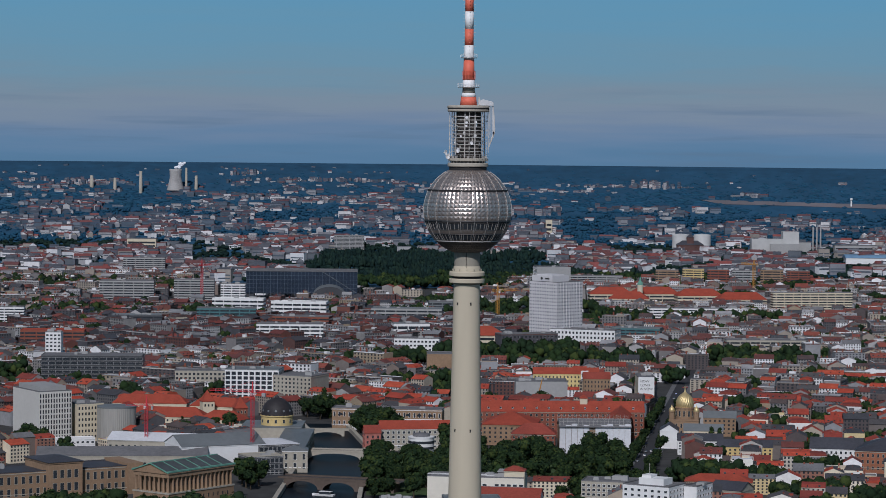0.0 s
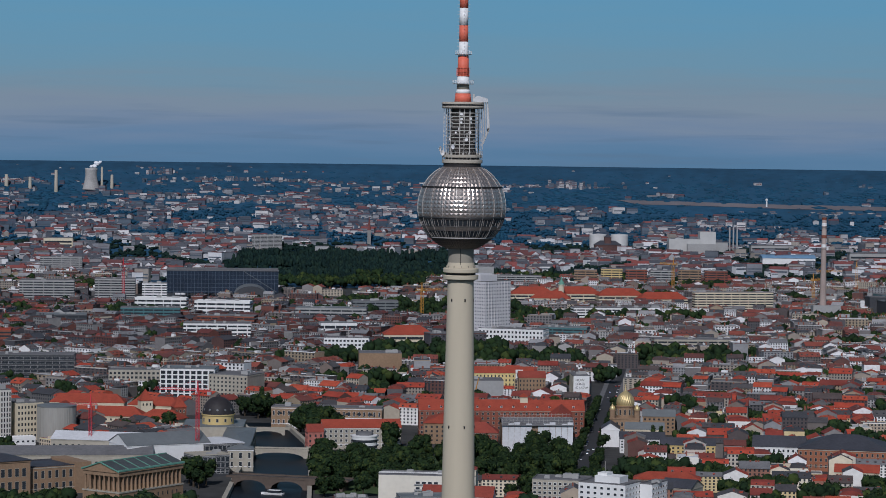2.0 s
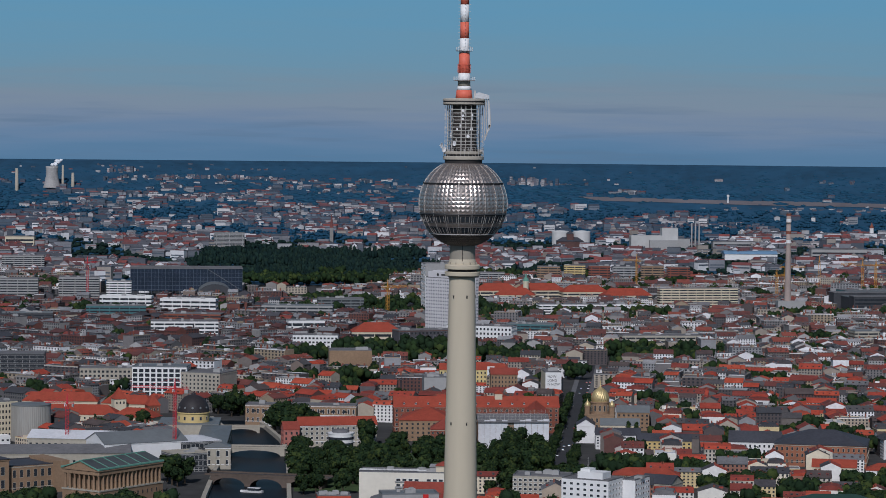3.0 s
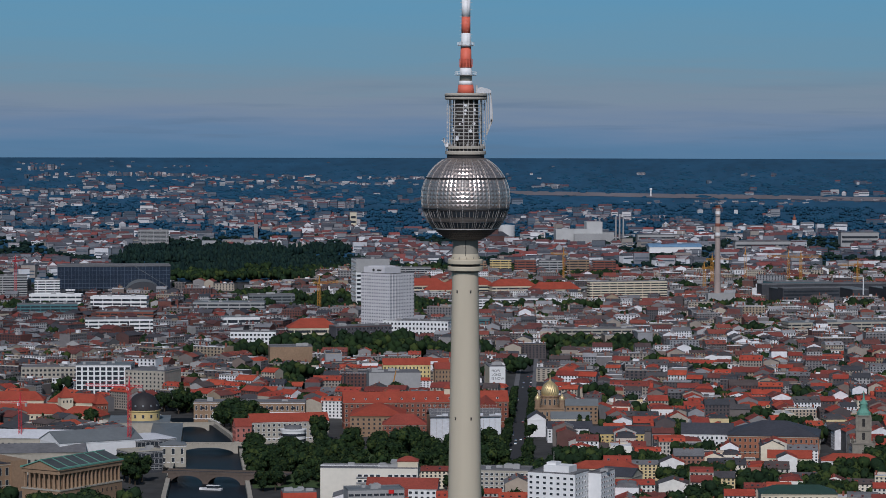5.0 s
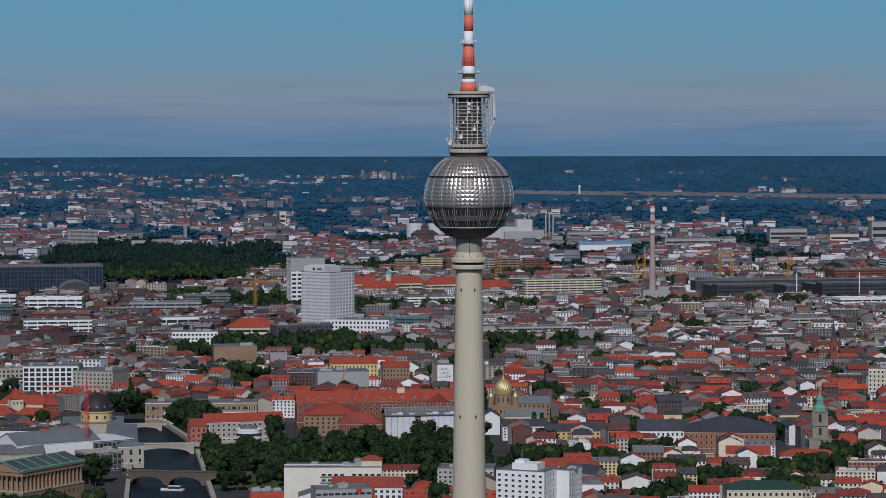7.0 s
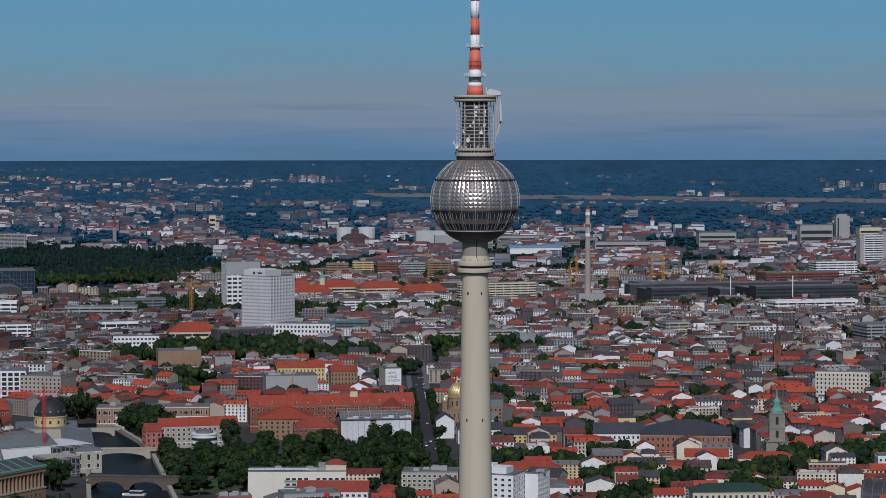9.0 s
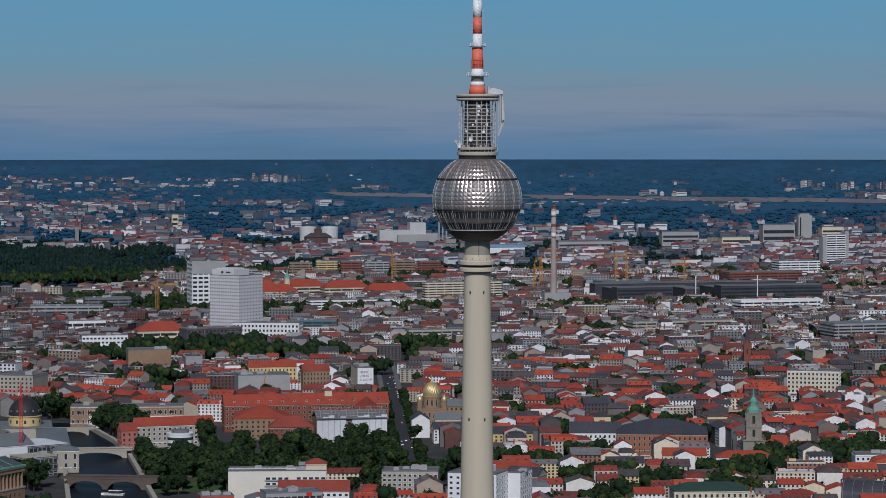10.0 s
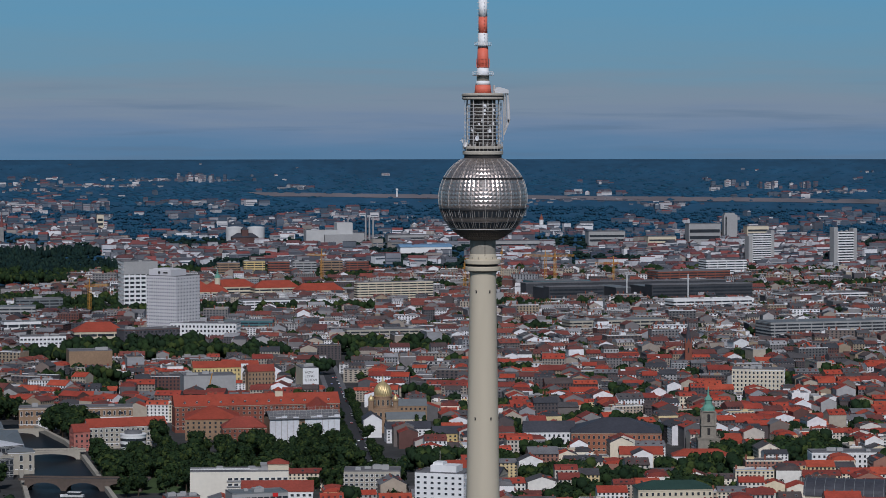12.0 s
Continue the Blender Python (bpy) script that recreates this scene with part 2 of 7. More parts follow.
# ---- mesh building ----
class Shape:
    """Vertices, faces and material slots gathered for one mesh."""

    def __init__(self):
        self.v, self.f, self.m = [], [], []

    def add(self, verts, faces, slot=0):
        k = len(self.v)
        self.v += [tuple(p) for p in verts]
        self.f += [tuple(i + k for i in q) for q in faces]
        self.m += [slot] * len(faces)
        return self

    def box(self, x0, x1, y0, y1, z0, z1, slot=0):
        v = [(x, y, z) for z in (z0, z1) for y in (y0, y1) for x in (x0, x1)]
        return self.add(v, [(0, 2, 3, 1), (4, 5, 7, 6), (0, 1, 5, 4), (2, 6, 7, 3), (0, 4, 6, 2), (1, 3, 7, 5)], slot)

    def beam(self, a, b, r, sides=4, slot=0, r2=None):
        a, b = Vector(a), Vector(b)
        q = (b - a).to_track_quat("Z", "Y")
        ring = [Vector((math.cos(math.tau * (i + .5) / sides), math.sin(math.tau * (i + .5) / sides), 0)) for i in range(sides)]
        v = [a + q @ (p * r) for p in ring] + [b + q @ (p * (r if r2 is None else r2)) for p in ring]
        f = [(i, (i + 1) % sides, sides + (i + 1) % sides, sides + i) for i in range(sides)]
        return self.add(v, f + [tuple(range(sides - 1, -1, -1)), tuple(range(sides, 2 * sides))], slot)

    def lathe(self, profile, n=48, slot=0, x=0.0, y=0.0):
        k = len(profile)
        v = [(x + r * math.cos(math.tau * i / n), y + r * math.sin(math.tau * i / n), z) for i in range(n) for r, z in profile]
        f = [(i * k + j, ((i + 1) % n) * k + j, ((i + 1) % n) * k + j + 1, i * k + j + 1) for i in range(n) for j in range(k - 1)]
        return self.add(v, f, slot)

    def prism(self, poly, y0, y1, slot=0, along="y"):
        """A polygon of (a, z) pushed along y (or x)."""
        n = len(poly)
        v = [(a, y, z) if along == "y" else (y, a, z) for y in (y0, y1) for a, z in poly]
        f = [(i, (i + 1) % n, n + (i + 1) % n, n + i) for i in range(n)]
        return self.add(v, f + [tuple(range(n - 1, -1, -1)), tuple(range(n, 2 * n))], slot)

    def mesh(self, name, mats, smooth=False):
        me = bpy.data.meshes.new(name)
        me.from_pydata(self.v, [], self.f)
        for m in mats:
            me.materials.append(m)
        me.polygons.foreach_set("material_index", self.m)
        if smooth:
            me.polygons.foreach_set("use_smooth", [True] * len(self.f))
        me.update()
        return me


def part(name, shape, mats, parent=None, label="", smooth=False, at=None):
    data = shape.mesh(name, mats if isinstance(mats, (list, tuple)) else [mats], smooth) if isinstance(shape, Shape) else shape
    ob = new(name, data)
    ob.parent = parent
    if at is not None:
        ob.matrix_basis = at
    return tagged(ob, label)


def thing(name, label, category, at, group="", kind=""):
    ob = new(name)
    ob.empty_display_size = 1
    ob.matrix_basis = at
    return tagged(ob, label, category, group, kind)


# ---- the lie of the land: flat city, then a bowl that climbs to the skyline ----
HUB, EDGE, RIM, EYE = Vector((-104, -948)), 4300.0, 4960.0, 236.0


def land(x, y):
    """Where a spot of the plan comes to lie, how high, and at what size: far country is drawn in on the rising rim."""
    d = Vector((x, y)) - HUB
    r = d.length
    if r <= EDGE:
        return x, y, 0.0, 1.0
    s = (RIM - (RIM - EDGE) * EDGE / r) / r
    p = HUB + d * s
    return p.x, p.y, EYE - s * (EYE + (r * r - EDGE * EDGE) / 9.6e6), s


gs = Shape()
radii = [0, 300, 700, 1200, 1800, 2600, 3600, 4200] + [4300 * 1.028 ** i for i in range(88)]
N_SPOKE = 180
for r in radii:
    for i in range(N_SPOKE):
        a = math.tau * i / N_SPOKE
        gs.v.append(land(HUB.x + r * math.cos(a), HUB.y + r * math.sin(a))[:3])
for j in range(len(radii) - 1):
    for i in range(N_SPOKE):
        k = (i + 1) % N_SPOKE
        gs.f.append((j * N_SPOKE + i, (j + 1) * N_SPOKE + i, (j + 1) * N_SPOKE + k, j * N_SPOKE + k))
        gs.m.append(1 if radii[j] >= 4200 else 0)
# Rings from 4200 m out take the haze-blue colour.
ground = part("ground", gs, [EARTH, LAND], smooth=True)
tagged(ground, "grey city ground rising to dark haze-blue wooded country at the skyline", "ground", kind="structure")


# ---- the television tower ----
tower = thing("television_tower", "pale concrete television tower with faceted steel ball and striped mast", "tower", pose(0, 0, 0))
TAPER = [(16.0, 0), (12.5, 4), (10.2, 10), (9.0, 20), (8.3, 35), (7.5, 60), (6.6, 85), (5.95, 109), (5.4, 145), (4.95, 170), (4.66, 186.3)]
part("shaft", Shape().lathe(TAPER, 64), CONCRETE, tower, "pale beige concrete shaft", True)
for z in (179.0, 133.6, 88.0):
    for i in range(6):
        a = radians(-132 + 60 * i)
        r = np.interp(z, [p[1] for p in TAPER], [p[0] for p in TAPER])
        hole = Shape().box(-.24, .24, -.12, .06, -.5, .5, 0).box(-.36, .36, -.2, .0, .5, .64, 1)
        part("shaft_opening", hole, [SEAM, CONCRETE_DARK], tower, at=pose(r * math.cos(a), r * math.sin(a), z, 0, 0, math.degrees(a) + 90))
part("collar_soffit", Shape().lathe([(4.68, 185.9), (5.2, 186.1), (5.2, 186.5)], 48), CONCRETE_DARK, tower)
part("lower_collar", Shape().lathe([(4.6, 186.4), (6.0, 186.4), (6.3, 186.6), (6.35, 187.8), (6.2, 188.0), (4.6, 188.05)], 64), CONCRETE, tower)
# Near-black fill stands for the shade between the collars.
part("collar_gap", Shape().lathe([(5.3, 188.05), (5.3, 188.9)], 48), SEAM, tower)
part("upper_collar", Shape().lathe([(4.6, 188.9), (6.25, 188.9), (6.35, 189.1), (6.35, 190.2), (6.1, 190.5), (5.2, 190.6), (4.5, 190.65)], 64), CONCRETE, tower)
part("collar_hood", Shape().lathe([(5.0, 190.6), (4.95, 191.2), (4.75, 192.1), (4.6, 192.5)], 48), CONCRETE, tower, smooth=True)
part("neck", Shape().lathe([(4.58, 190.6), (4.58, 199.5)], 48), CONCRETE_DARK, tower, "darker concrete neck under the ball", True)
part("neck_pipe", Shape().beam((-.3, -4.7, 190.6), (-.3, -4.7, 197.5), 0.12, 6), SEAM, tower)
for i in range(12):
    a = math.tau * i / 12
    part("collar_bracket", Shape().box(-.1, .1, -.3, .1, -.3, .3), CONCRETE_DARK, tower, at=pose(5.0 * math.cos(a), 5.0 * math.sin(a), 191.1, 0, 0, math.degrees(a) + 90))

BALL_Z, BALL_R, COLS = 212.4, 15.75, 60


def on_ball(lat, lon, r=BALL_R):
    return Vector((r * math.cos(radians(lat)) * math.cos(lon), r * math.cos(radians(lat)) * math.sin(lon), BALL_Z + r * math.sin(radians(lat))))


def facet(lat0, lat1, out, gap=0.035):
    """One pressed-steel pyramid panel, about the -y meridian, with a thin turned edge."""
    h = math.pi / COLS
    g = gap / BALL_R
    s = Shape()
    la0, la1 = lat0 + math.degrees(g) / 2, lat1 - math.degrees(g) / 2
    c0, c1 = g / 2 / max(.2, math.cos(radians(la0))), g / 2 / max(.2, math.cos(radians(la1)))
    ring = [on_ball(la0, -math.pi / 2 - h + c0), on_ball(la0, -math.pi / 2 + h - c0), on_ball(la1, -math.pi / 2 + h - c1), on_ball(la1, -math.pi / 2 - h + c1)]
    inner = [Vector((0, 0, BALL_Z)) + (p - Vector((0, 0, BALL_Z))) * 0.992 for p in ring]
    apex = on_ball((lat0 + lat1) / 2, -math.pi / 2, BALL_R + out)
    s.add(ring + inner + [apex], [(0, 1, 8), (1, 2, 8), (2, 3, 8), (3, 0, 8)] + [(4 + i, 4 + (i + 1) % 4, (i + 1) % 4, i) for i in range(4)])
    return s


part("ball_core", Shape().lathe([(15.5 * math.cos(radians(a)), BALL_Z + 15.5 * math.sin(radians(a))) for a in range(-74, 71, 4)], 96), STEEL_DARK, tower, "dark inner shell", True)
bands = [(26.9 + 6.5 * i, 33.4 + 6.5 * i, .21) for i in range(6)] + [(-12.0 + 5.44 * i, -6.56 + 5.44 * i, .21) for i in range(7)]
bands += [(-30.8, -25.2, .12)]
rest = Shape()
for lat0, lat1, out in bands:
    panel = facet(lat0, lat1, out)
    data = panel.mesh("steel_panel", [STEEL])
    for i in range(COLS):
        turn = (i + 0.5) * 360 / COLS
        turn = (turn + 180) % 360 - 180
        if abs(turn + 6) < 64:
            part("steel_panel", data, None, tower, at=pose(0, 0, 0, 0, 0, turn))
        else:
            m = pose(0, 0, 0, 0, 0, turn)
            rest.add([m @ Vector(p) for p in panel.v], panel.f)
tagged(part("rear_panelling", rest, STEEL, tower), kind="stuff")
# Underside facets use darker steel than the panels above.
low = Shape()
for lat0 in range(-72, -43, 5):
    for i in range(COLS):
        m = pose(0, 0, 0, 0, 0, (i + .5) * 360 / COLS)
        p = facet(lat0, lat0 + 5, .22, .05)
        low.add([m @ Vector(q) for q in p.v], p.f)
tagged(part("lower_bowl", low, STEEL_DARK, tower, "darker steel underside of the ball"), kind="stuff")
for lat0, lat1 in ((-24.6, -15.2), (-41.5, -31.4)):
    s = facet(lat0, lat1, 0.0, 0.4)
    data = s.mesh("window_pane", [GLASS])
    mull = Shape()
    for i in range(COLS):
        turn = ((i + .5) * 360 / COLS + 180) % 360 - 180
        m = pose(0, 0, 0, 0, 0, turn)
        if abs(turn + 6) < 92:
            part("window_pane", data, None, tower, at=m)
        mull.beam(m @ on_ball(lat0, -math.pi / 2 + math.pi / COLS, BALL_R + .06), m @ on_ball(lat1, -math.pi / 2 + math.pi / COLS, BALL_R + .06), .10)
    tagged(part("window_mullions", mull, RIB, tower), kind="stuff")
for i in range(20):
    a = -math.pi / 2 + math.tau * (i + .5) / 20
    rib = Shape()
    pts = [on_ball(l, a, BALL_R + .2) for l in range(-42, 66, 6)]
    for p, q in zip(pts, pts[1:]):
        rib.beam(p, q, .12)
    part("meridian_rib", rib, RIB, tower, "bright narrow steel rib")
for lat, r, w, mt in ((26.4, .30, .33, SEAM), (-12.6, .30, .22, STEEL_DARK), (-14.2, .12, .45, SEAM), (-42.6, .25, .16, RIB), (-25.0, .12, .12, STEEL_DARK), (-31.1, .12, .12, STEEL_DARK)):
    c, z = (BALL_R + r) * math.cos(radians(lat)), BALL_Z + (BALL_R + r) * math.sin(radians(lat))
    part("ball_band", Shape().lathe([(c - .4, z - w), (c, z - w), (c, z + w), (c - .4, z + w)], 96), mt, tower)

# Cage core concrete, much darker than the shaft.
CORE_CONCRETE = material("dark_core_concrete", (.06, .052, .046), .9, grain=.45, scale=.5)
PLATFORM = material("platform_concrete", (.44, .40, .335), .85, grain=.14, scale=.5, streak=.3)
# deck over the ball and the open antenna cage
# Drum coloured near-black for shade in the slot under the ring.
part("crown_drum", Shape().lathe([(6.7, 226.2), (6.7, 228.2), (5.0, 228.2)], 64), SEAM, tower)
part("crown_ring", Shape().lathe([(6.4, 228.0), (7.15, 228.0), (7.3, 228.2), (7.3, 229.1), (7.1, 229.3), (6.0, 229.3)], 64), PLATFORM, tower)
# Gap between the rings gets its shade as near-black colour.
part("crown_gap", Shape().lathe([(6.3, 229.3), (6.3, 230.0)], 48), SEAM, tower)
part("crown_ring_upper", Shape().lathe([(5.5, 229.95), (6.9, 230.0), (7.0, 230.2), (7.0, 230.9), (6.8, 231.0), (4.0, 231.1)], 64), PLATFORM, tower)
for i in range(18):
    a = math.tau * (i + .5) / 18
    part("crown_lamp_box", Shape().box(-.3, .3, -.25, .25, 0, .7), CAGE_STEEL if i % 3 else SEAM, tower, at=pose(6.3 * math.cos(a), 6.3 * math.sin(a), 231.0, 0, 0, math.degrees(a) + 90))
part("cage_core", Shape().lathe([(4.9, 231.0), (4.7, 234), (4.5, 247.6)], 32), CORE_CONCRETE, tower, "dark concrete core of the antenna cage", True)
for z in np.linspace(233.4, 245.9, 11):
    ring = Shape().lathe([(5.7, z - .14), (5.98, z - .14), (5.98, z + .14), (5.7, z + .14)], 20)
    part("cage_ring", ring, CAGE_STEEL, tower)
for i in range(10):
    a = radians(-138 + 36 * i)
    part("cage_post", Shape().beam((5.85 * math.cos(a), 5.85 * math.sin(a), 231.1), (5.85 * math.cos(a), 5.85 * math.sin(a), 247.6), .24), CAGE_STEEL, tower)
for i in range(8):
    a = math.tau * i / 8 + .05
    post = Shape().beam((6.7 * math.cos(a), 6.7 * math.sin(a), 231.1), (6.7 * math.cos(a), 6.7 * math.sin(a), 247.4), .1)
    for k in range(9):
        z = 233 + 1.6 * k
        post.beam((6.7 * math.cos(a), 6.7 * math.sin(a), z), (5.85 * math.cos(a + .05), 5.85 * math.sin(a + .05), z), .08)
        if (k + i) % 3:
            post.box(6.7 * math.cos(a) - .17, 6.7 * math.cos(a) + .17, 6.7 * math.sin(a) - .17, 6.7 * math.sin(a) + .17, z - .5, z + .5)
    part("aerial_post", post, CAGE_STEEL, tower)
rail = Shape()
for i in range(32):
    a, b = math.tau * i / 32, math.tau * (i + 1) / 32
    for z in (231.8, 232.4):
        rail.beam((7.2 * math.cos(a), 7.2 * math.sin(a), z), (7.2 * math.cos(b), 7.2 * math.sin(b), z), .05)
    rail.beam((7.2 * math.cos(a), 7.2 * math.sin(a), 229.3), (7.2 * math.cos(a), 7.2 * math.sin(a), 232.4), .06)
part("deck_railing", rail, CAGE_STEEL, tower)


DISH_WHITE = material("matt_white_dish", (.80, .80, .80), .8, grain=.04)


def dish(x, y, z, r, turn, tilt):
    s = Shape().lathe([(0.01, 0), (r * .5, r * .07), (r * .85, r * .2), (r, r * .3), (r * .98, r * .34), (r * .8, r * .24), (0.01, r * .06)], 20)
    s.beam((0, 0, 0), (0, 0, -r * .7), r * .1, 6)
    part("dish_aerial", s, DISH_WHITE, tower, "small white dish aerial", True, pose(x, y, z, 90 + tilt, 0, turn))


for x, y, z, r, turn in ((-8.2, -2.2, 233.0, 1.0, 60), (-7.3, -3.0, 231.6, 1.0, 35), (-3.4, -6.4, 233.8, .9, -50), (-.6, -5.8, 245.5, .5, 0), (2.6, -5.3, 243.9, .5, 10), (-.6, -5.8, 243.7, .45, 0),
                         (2.4, -5.3, 239.0, .55, 15), (1.2, -5.8, 236.4, .6, 10), (-2.6, -5.3, 238.9, .35, -10), (-4.6, -3.7, 236.6, .4, -30), (-.7, -5.8, 242.5, .4, 0)):
    dish(x, y, z, r, turn, 0)
for i in range(14):
    a, z = -math.pi / 2 + (i - 7) * .28, 234 + (i * 5 % 12)
    part("panel_aerial", Shape().box(-.25, .25, -.12, .12, -.7, .7), CAGE_STEEL if i % 3 else WHITE_PAINT, tower, at=pose(5.3 * math.cos(a), 5.3 * math.sin(a), z, 0, 0, math.degrees(a) + 90))

part("mast_platform", Shape().lathe([(3.0, 247.4), (7.1, 247.5), (7.5, 247.8), (7.55, 248.2), (7.35, 248.4), (7.35, 248.9), (7.6, 249.0), (7.6, 249.5), (7.2, 249.8), (2.9, 249.9)], 64), PLATFORM, tower, "round concrete platform under the mast")
# Near-black ring paints the shade of the platform's groove.
part("mast_platform_shadow_ring", Shape().lathe([(7.38, 248.35), (7.38, 248.95)], 64), SEAM, tower)
# window-cleaning gantry: housing on the platform and the long hanging arm
GANTRY = material("grey_gantry_paint", (.56, .57, .58), .7, grain=.1, scale=.8)
part("gantry_housing", Shape().prism([(3.9, 250.0), (3.8, 250.7), (4.4, 251.8), (5.2, 252.1), (8.3, 251.3), (8.9, 250.9), (8.9, 249.8), (7.4, 249.8)], -2.4, .2), GANTRY, tower, "pale grey maintenance gantry housing")
part("gantry_bracket", Shape().box(3.5, 4.1, -1.6, -.6, 249.9, 252.7), CAGE_STEEL, tower)
arm = Shape()
for a, b, w in (((8.7, 250.4), (9.2, 246.0), .26), ((9.2, 246.0), (9.5, 240.5), .26), ((9.5, 240.5), (7.3, 235.0), .24), ((8.0, 249.8), (8.1, 238.0), .2), ((8.1, 238.0), (7.3, 235.2), .2), ((7.5, 249.6), (7.5, 235.6), .14)):
    for y in (-1.8, -.8):
        arm.beam((a[0], y, a[1]), (b[0], y, b[1]), w * .6)
part("gantry_arm", arm, CAGE_STEEL, tower, "grey steel hanging gantry arm")
part("gantry_cover", Shape().prism([(8.55, 250.2), (8.85, 250.2), (9.3, 246.0), (9.65, 240.4), (9.0, 238.4), (8.6, 240.6), (8.5, 246.0)], -1.8, -.8).prism([(8.9, 240.6), (9.65, 240.4), (7.5, 234.9), (7.25, 235.2)], -1.8, -.8), GANTRY, tower, "pale grey curved cover of the gantry arm")
part("gantry_guide", Shape().beam((7.3, -1.2, 249), (7.2, -1.2, 233), .12), CAGE_STEEL, tower)

# Dark section at 254.3 to 256.2: the deck's shade put into the colour.
mast = [(3.05, 249.9, 2.7, 252.9, RED_PAINT), (2.72, 252.9, 2.3, 254.3, WHITE_PAINT), (2.25, 254.3, 2.2, 256.2, CONCRETE_DARK), (2.2, 256.2, 2.1, 258.9, WHITE_PAINT), (2.1, 258.9, 1.88, 266.2, RED_PAINT),
        (1.85, 266.2, 1.62, 271.3, WHITE_PAINT), (1.62, 271.3, 1.58, 277.1, RED_PAINT), (1.58, 277.1, 1.55, 283.3, WHITE_PAINT), (1.55, 283.3, 1.5, 289.4, RED_PAINT), (1.5, 289.4, 1.45, 296, WHITE_PAINT),
        (1.45, 296, 1.3, 304, RED_PAINT), (1.2, 304, 1.1, 314, WHITE_PAINT), (1.0, 314, .9, 325, RED_PAINT), (.8, 325, .7, 337, WHITE_PAINT), (.6, 337, .5, 350, RED_PAINT), (.4, 350, .3, 360, WHITE_PAINT), (.2, 360, .1, 368, RED_PAINT)]
for r0, z0, r1, z1, mt in mast:
    part("mast_section", Shape().lathe([(0.01, z0), (r0, z0), (r1, z1), (0.01, z1)], 32), mt, tower, "red mast section" if mt is RED_PAINT else "white mast section", True)
for z, r in ((256.4, 3.9), (266.9, 3.0)):
    deck = Shape().lathe([(1.8, z - .25), (r * .95, z - .2), (r, z), (1.8, z + .05)], 32)
    for i in range(16):
        a, b = math.tau * i / 16, math.tau * (i + 1) / 16
        deck.beam((r * math.cos(a), r * math.sin(a), z), (r * math.cos(a), r * math.sin(a), z + 1.15), .06)
        for k in (.6, 1.15):
            deck.beam((r * math.cos(a), r * math.sin(a), z + k), (r * math.cos(b), r * math.sin(b), z + k), .05)
    part("mast_deck", deck, WHITE_PAINT, tower, "white railed deck on the mast")
cage = Shape()
for i in range(12):
    a, b = math.tau * i / 12, math.tau * (i + 1) / 12
    cage.beam((2.35 * math.cos(a), 2.35 * math.sin(a), 259.2), (2.35 * math.cos(a), 2.35 * math.sin(a), 262), .09)
    for z in (259.2, 260.6, 262):
        cage.beam((2.35 * math.cos(a), 2.35 * math.sin(a), z), (2.35 * math.cos(b), 2.35 * math.sin(b), z), .08)
part("mast_cage", cage, RED_PAINT, tower)
for k in range(26):
    z = 268.4 + k * 1.25
    if 271 < z < 272:
        continue
    s = Shape()
    for a in (0, math.pi / 2, math.pi, 3 * math.pi / 2):
        s.beam((1.5 * math.cos(a + .1), 1.5 * math.sin(a + .1), z), (2.25 * math.cos(a + .1), 2.25 * math.sin(a + .1), z), .09)
    part("mast_aerial", s, CAGE_STEEL, tower)


# ---- trees ----
def tree_shape(rng, height, spread, tall=False, fine=1.0):
    """Trunk with limbs, and a crown of leaf sprays set on uneven lobes."""
    wood, leaf = Shape(), Shape()
    wood.beam((0, 0, 0), (0, 0, height * .45), .035 * height, 6, 0, .02 * height)
    lobes = [((0, 0, height * .62), spread * .7)] if not tall else []
    for i in range(9 if not tall else 10):
        a, u = math.tau * i * .381, rng.uniform(.3, 1)
        if tall:
            lobes.append(((rng.uniform(-.3, .3), rng.uniform(-.3, .3), height * (.12 + .083 * i)), spread * (1.0 - abs(i - 3.5) * .1)))
        else:
            z = height * rng.uniform(.38, .86)
            lobes.append(((spread * .72 * u * math.cos(a), spread * .72 * u * math.sin(a), z), spread * rng.uniform(.33, .52)))
        if i < 5:
            c = lobes[-1][0]
            wood.beam((0, 0, height * .3), c, .014 * height, 4, 0, .005 * height)
    for (cx, cy, cz), r in lobes:
        for k in range(int((20 if not tall else 14) * fine * fine)):
            d = Vector((rng.gauss(0, 1), rng.gauss(0, 1), rng.gauss(0, 1) + .25)).normalized()
            p = Vector((cx, cy, cz)) + d * r * rng.uniform(.75, 1.12)
            q = (d + Vector((rng.uniform(-.6, .6), rng.uniform(-.6, .6), rng.uniform(-.6, .6)))).to_track_quat("Z", "Y")
            s = (rng.uniform(.55, 1.0) * (0.16 if not tall else .22) * spread + .35) / fine
            leaf.add([p + q @ Vector(v) * s for v in ((-1, -.6, 0), (.2, -1, .25), (1, .1, 0), (.3, 1, .2), (-.8, .7, -.1))], [(0, 1, 2, 3, 4)])
        n, m = 7, 5      # inner mass of the lobe, ragged
        vv = [Vector((cx, cy, cz)) + Vector((math.sin(math.pi * j / m) * math.cos(math.tau * i / n), math.sin(math.pi * j / m) * math.sin(math.tau * i / n), math.cos(math.pi * j / m))) * r * rng.uniform(.72, .98) for i in range(n) for j in range(m + 1)]
        leaf.add(vv, [(i * (m + 1) + j, i * (m + 1) + j + 1, ((i + 1) % n) * (m + 1) + j + 1, ((i + 1) % n) * (m + 1) + j) for i in range(n) for j in range(m)])
    return wood, leaf


rng = random.Random(5)
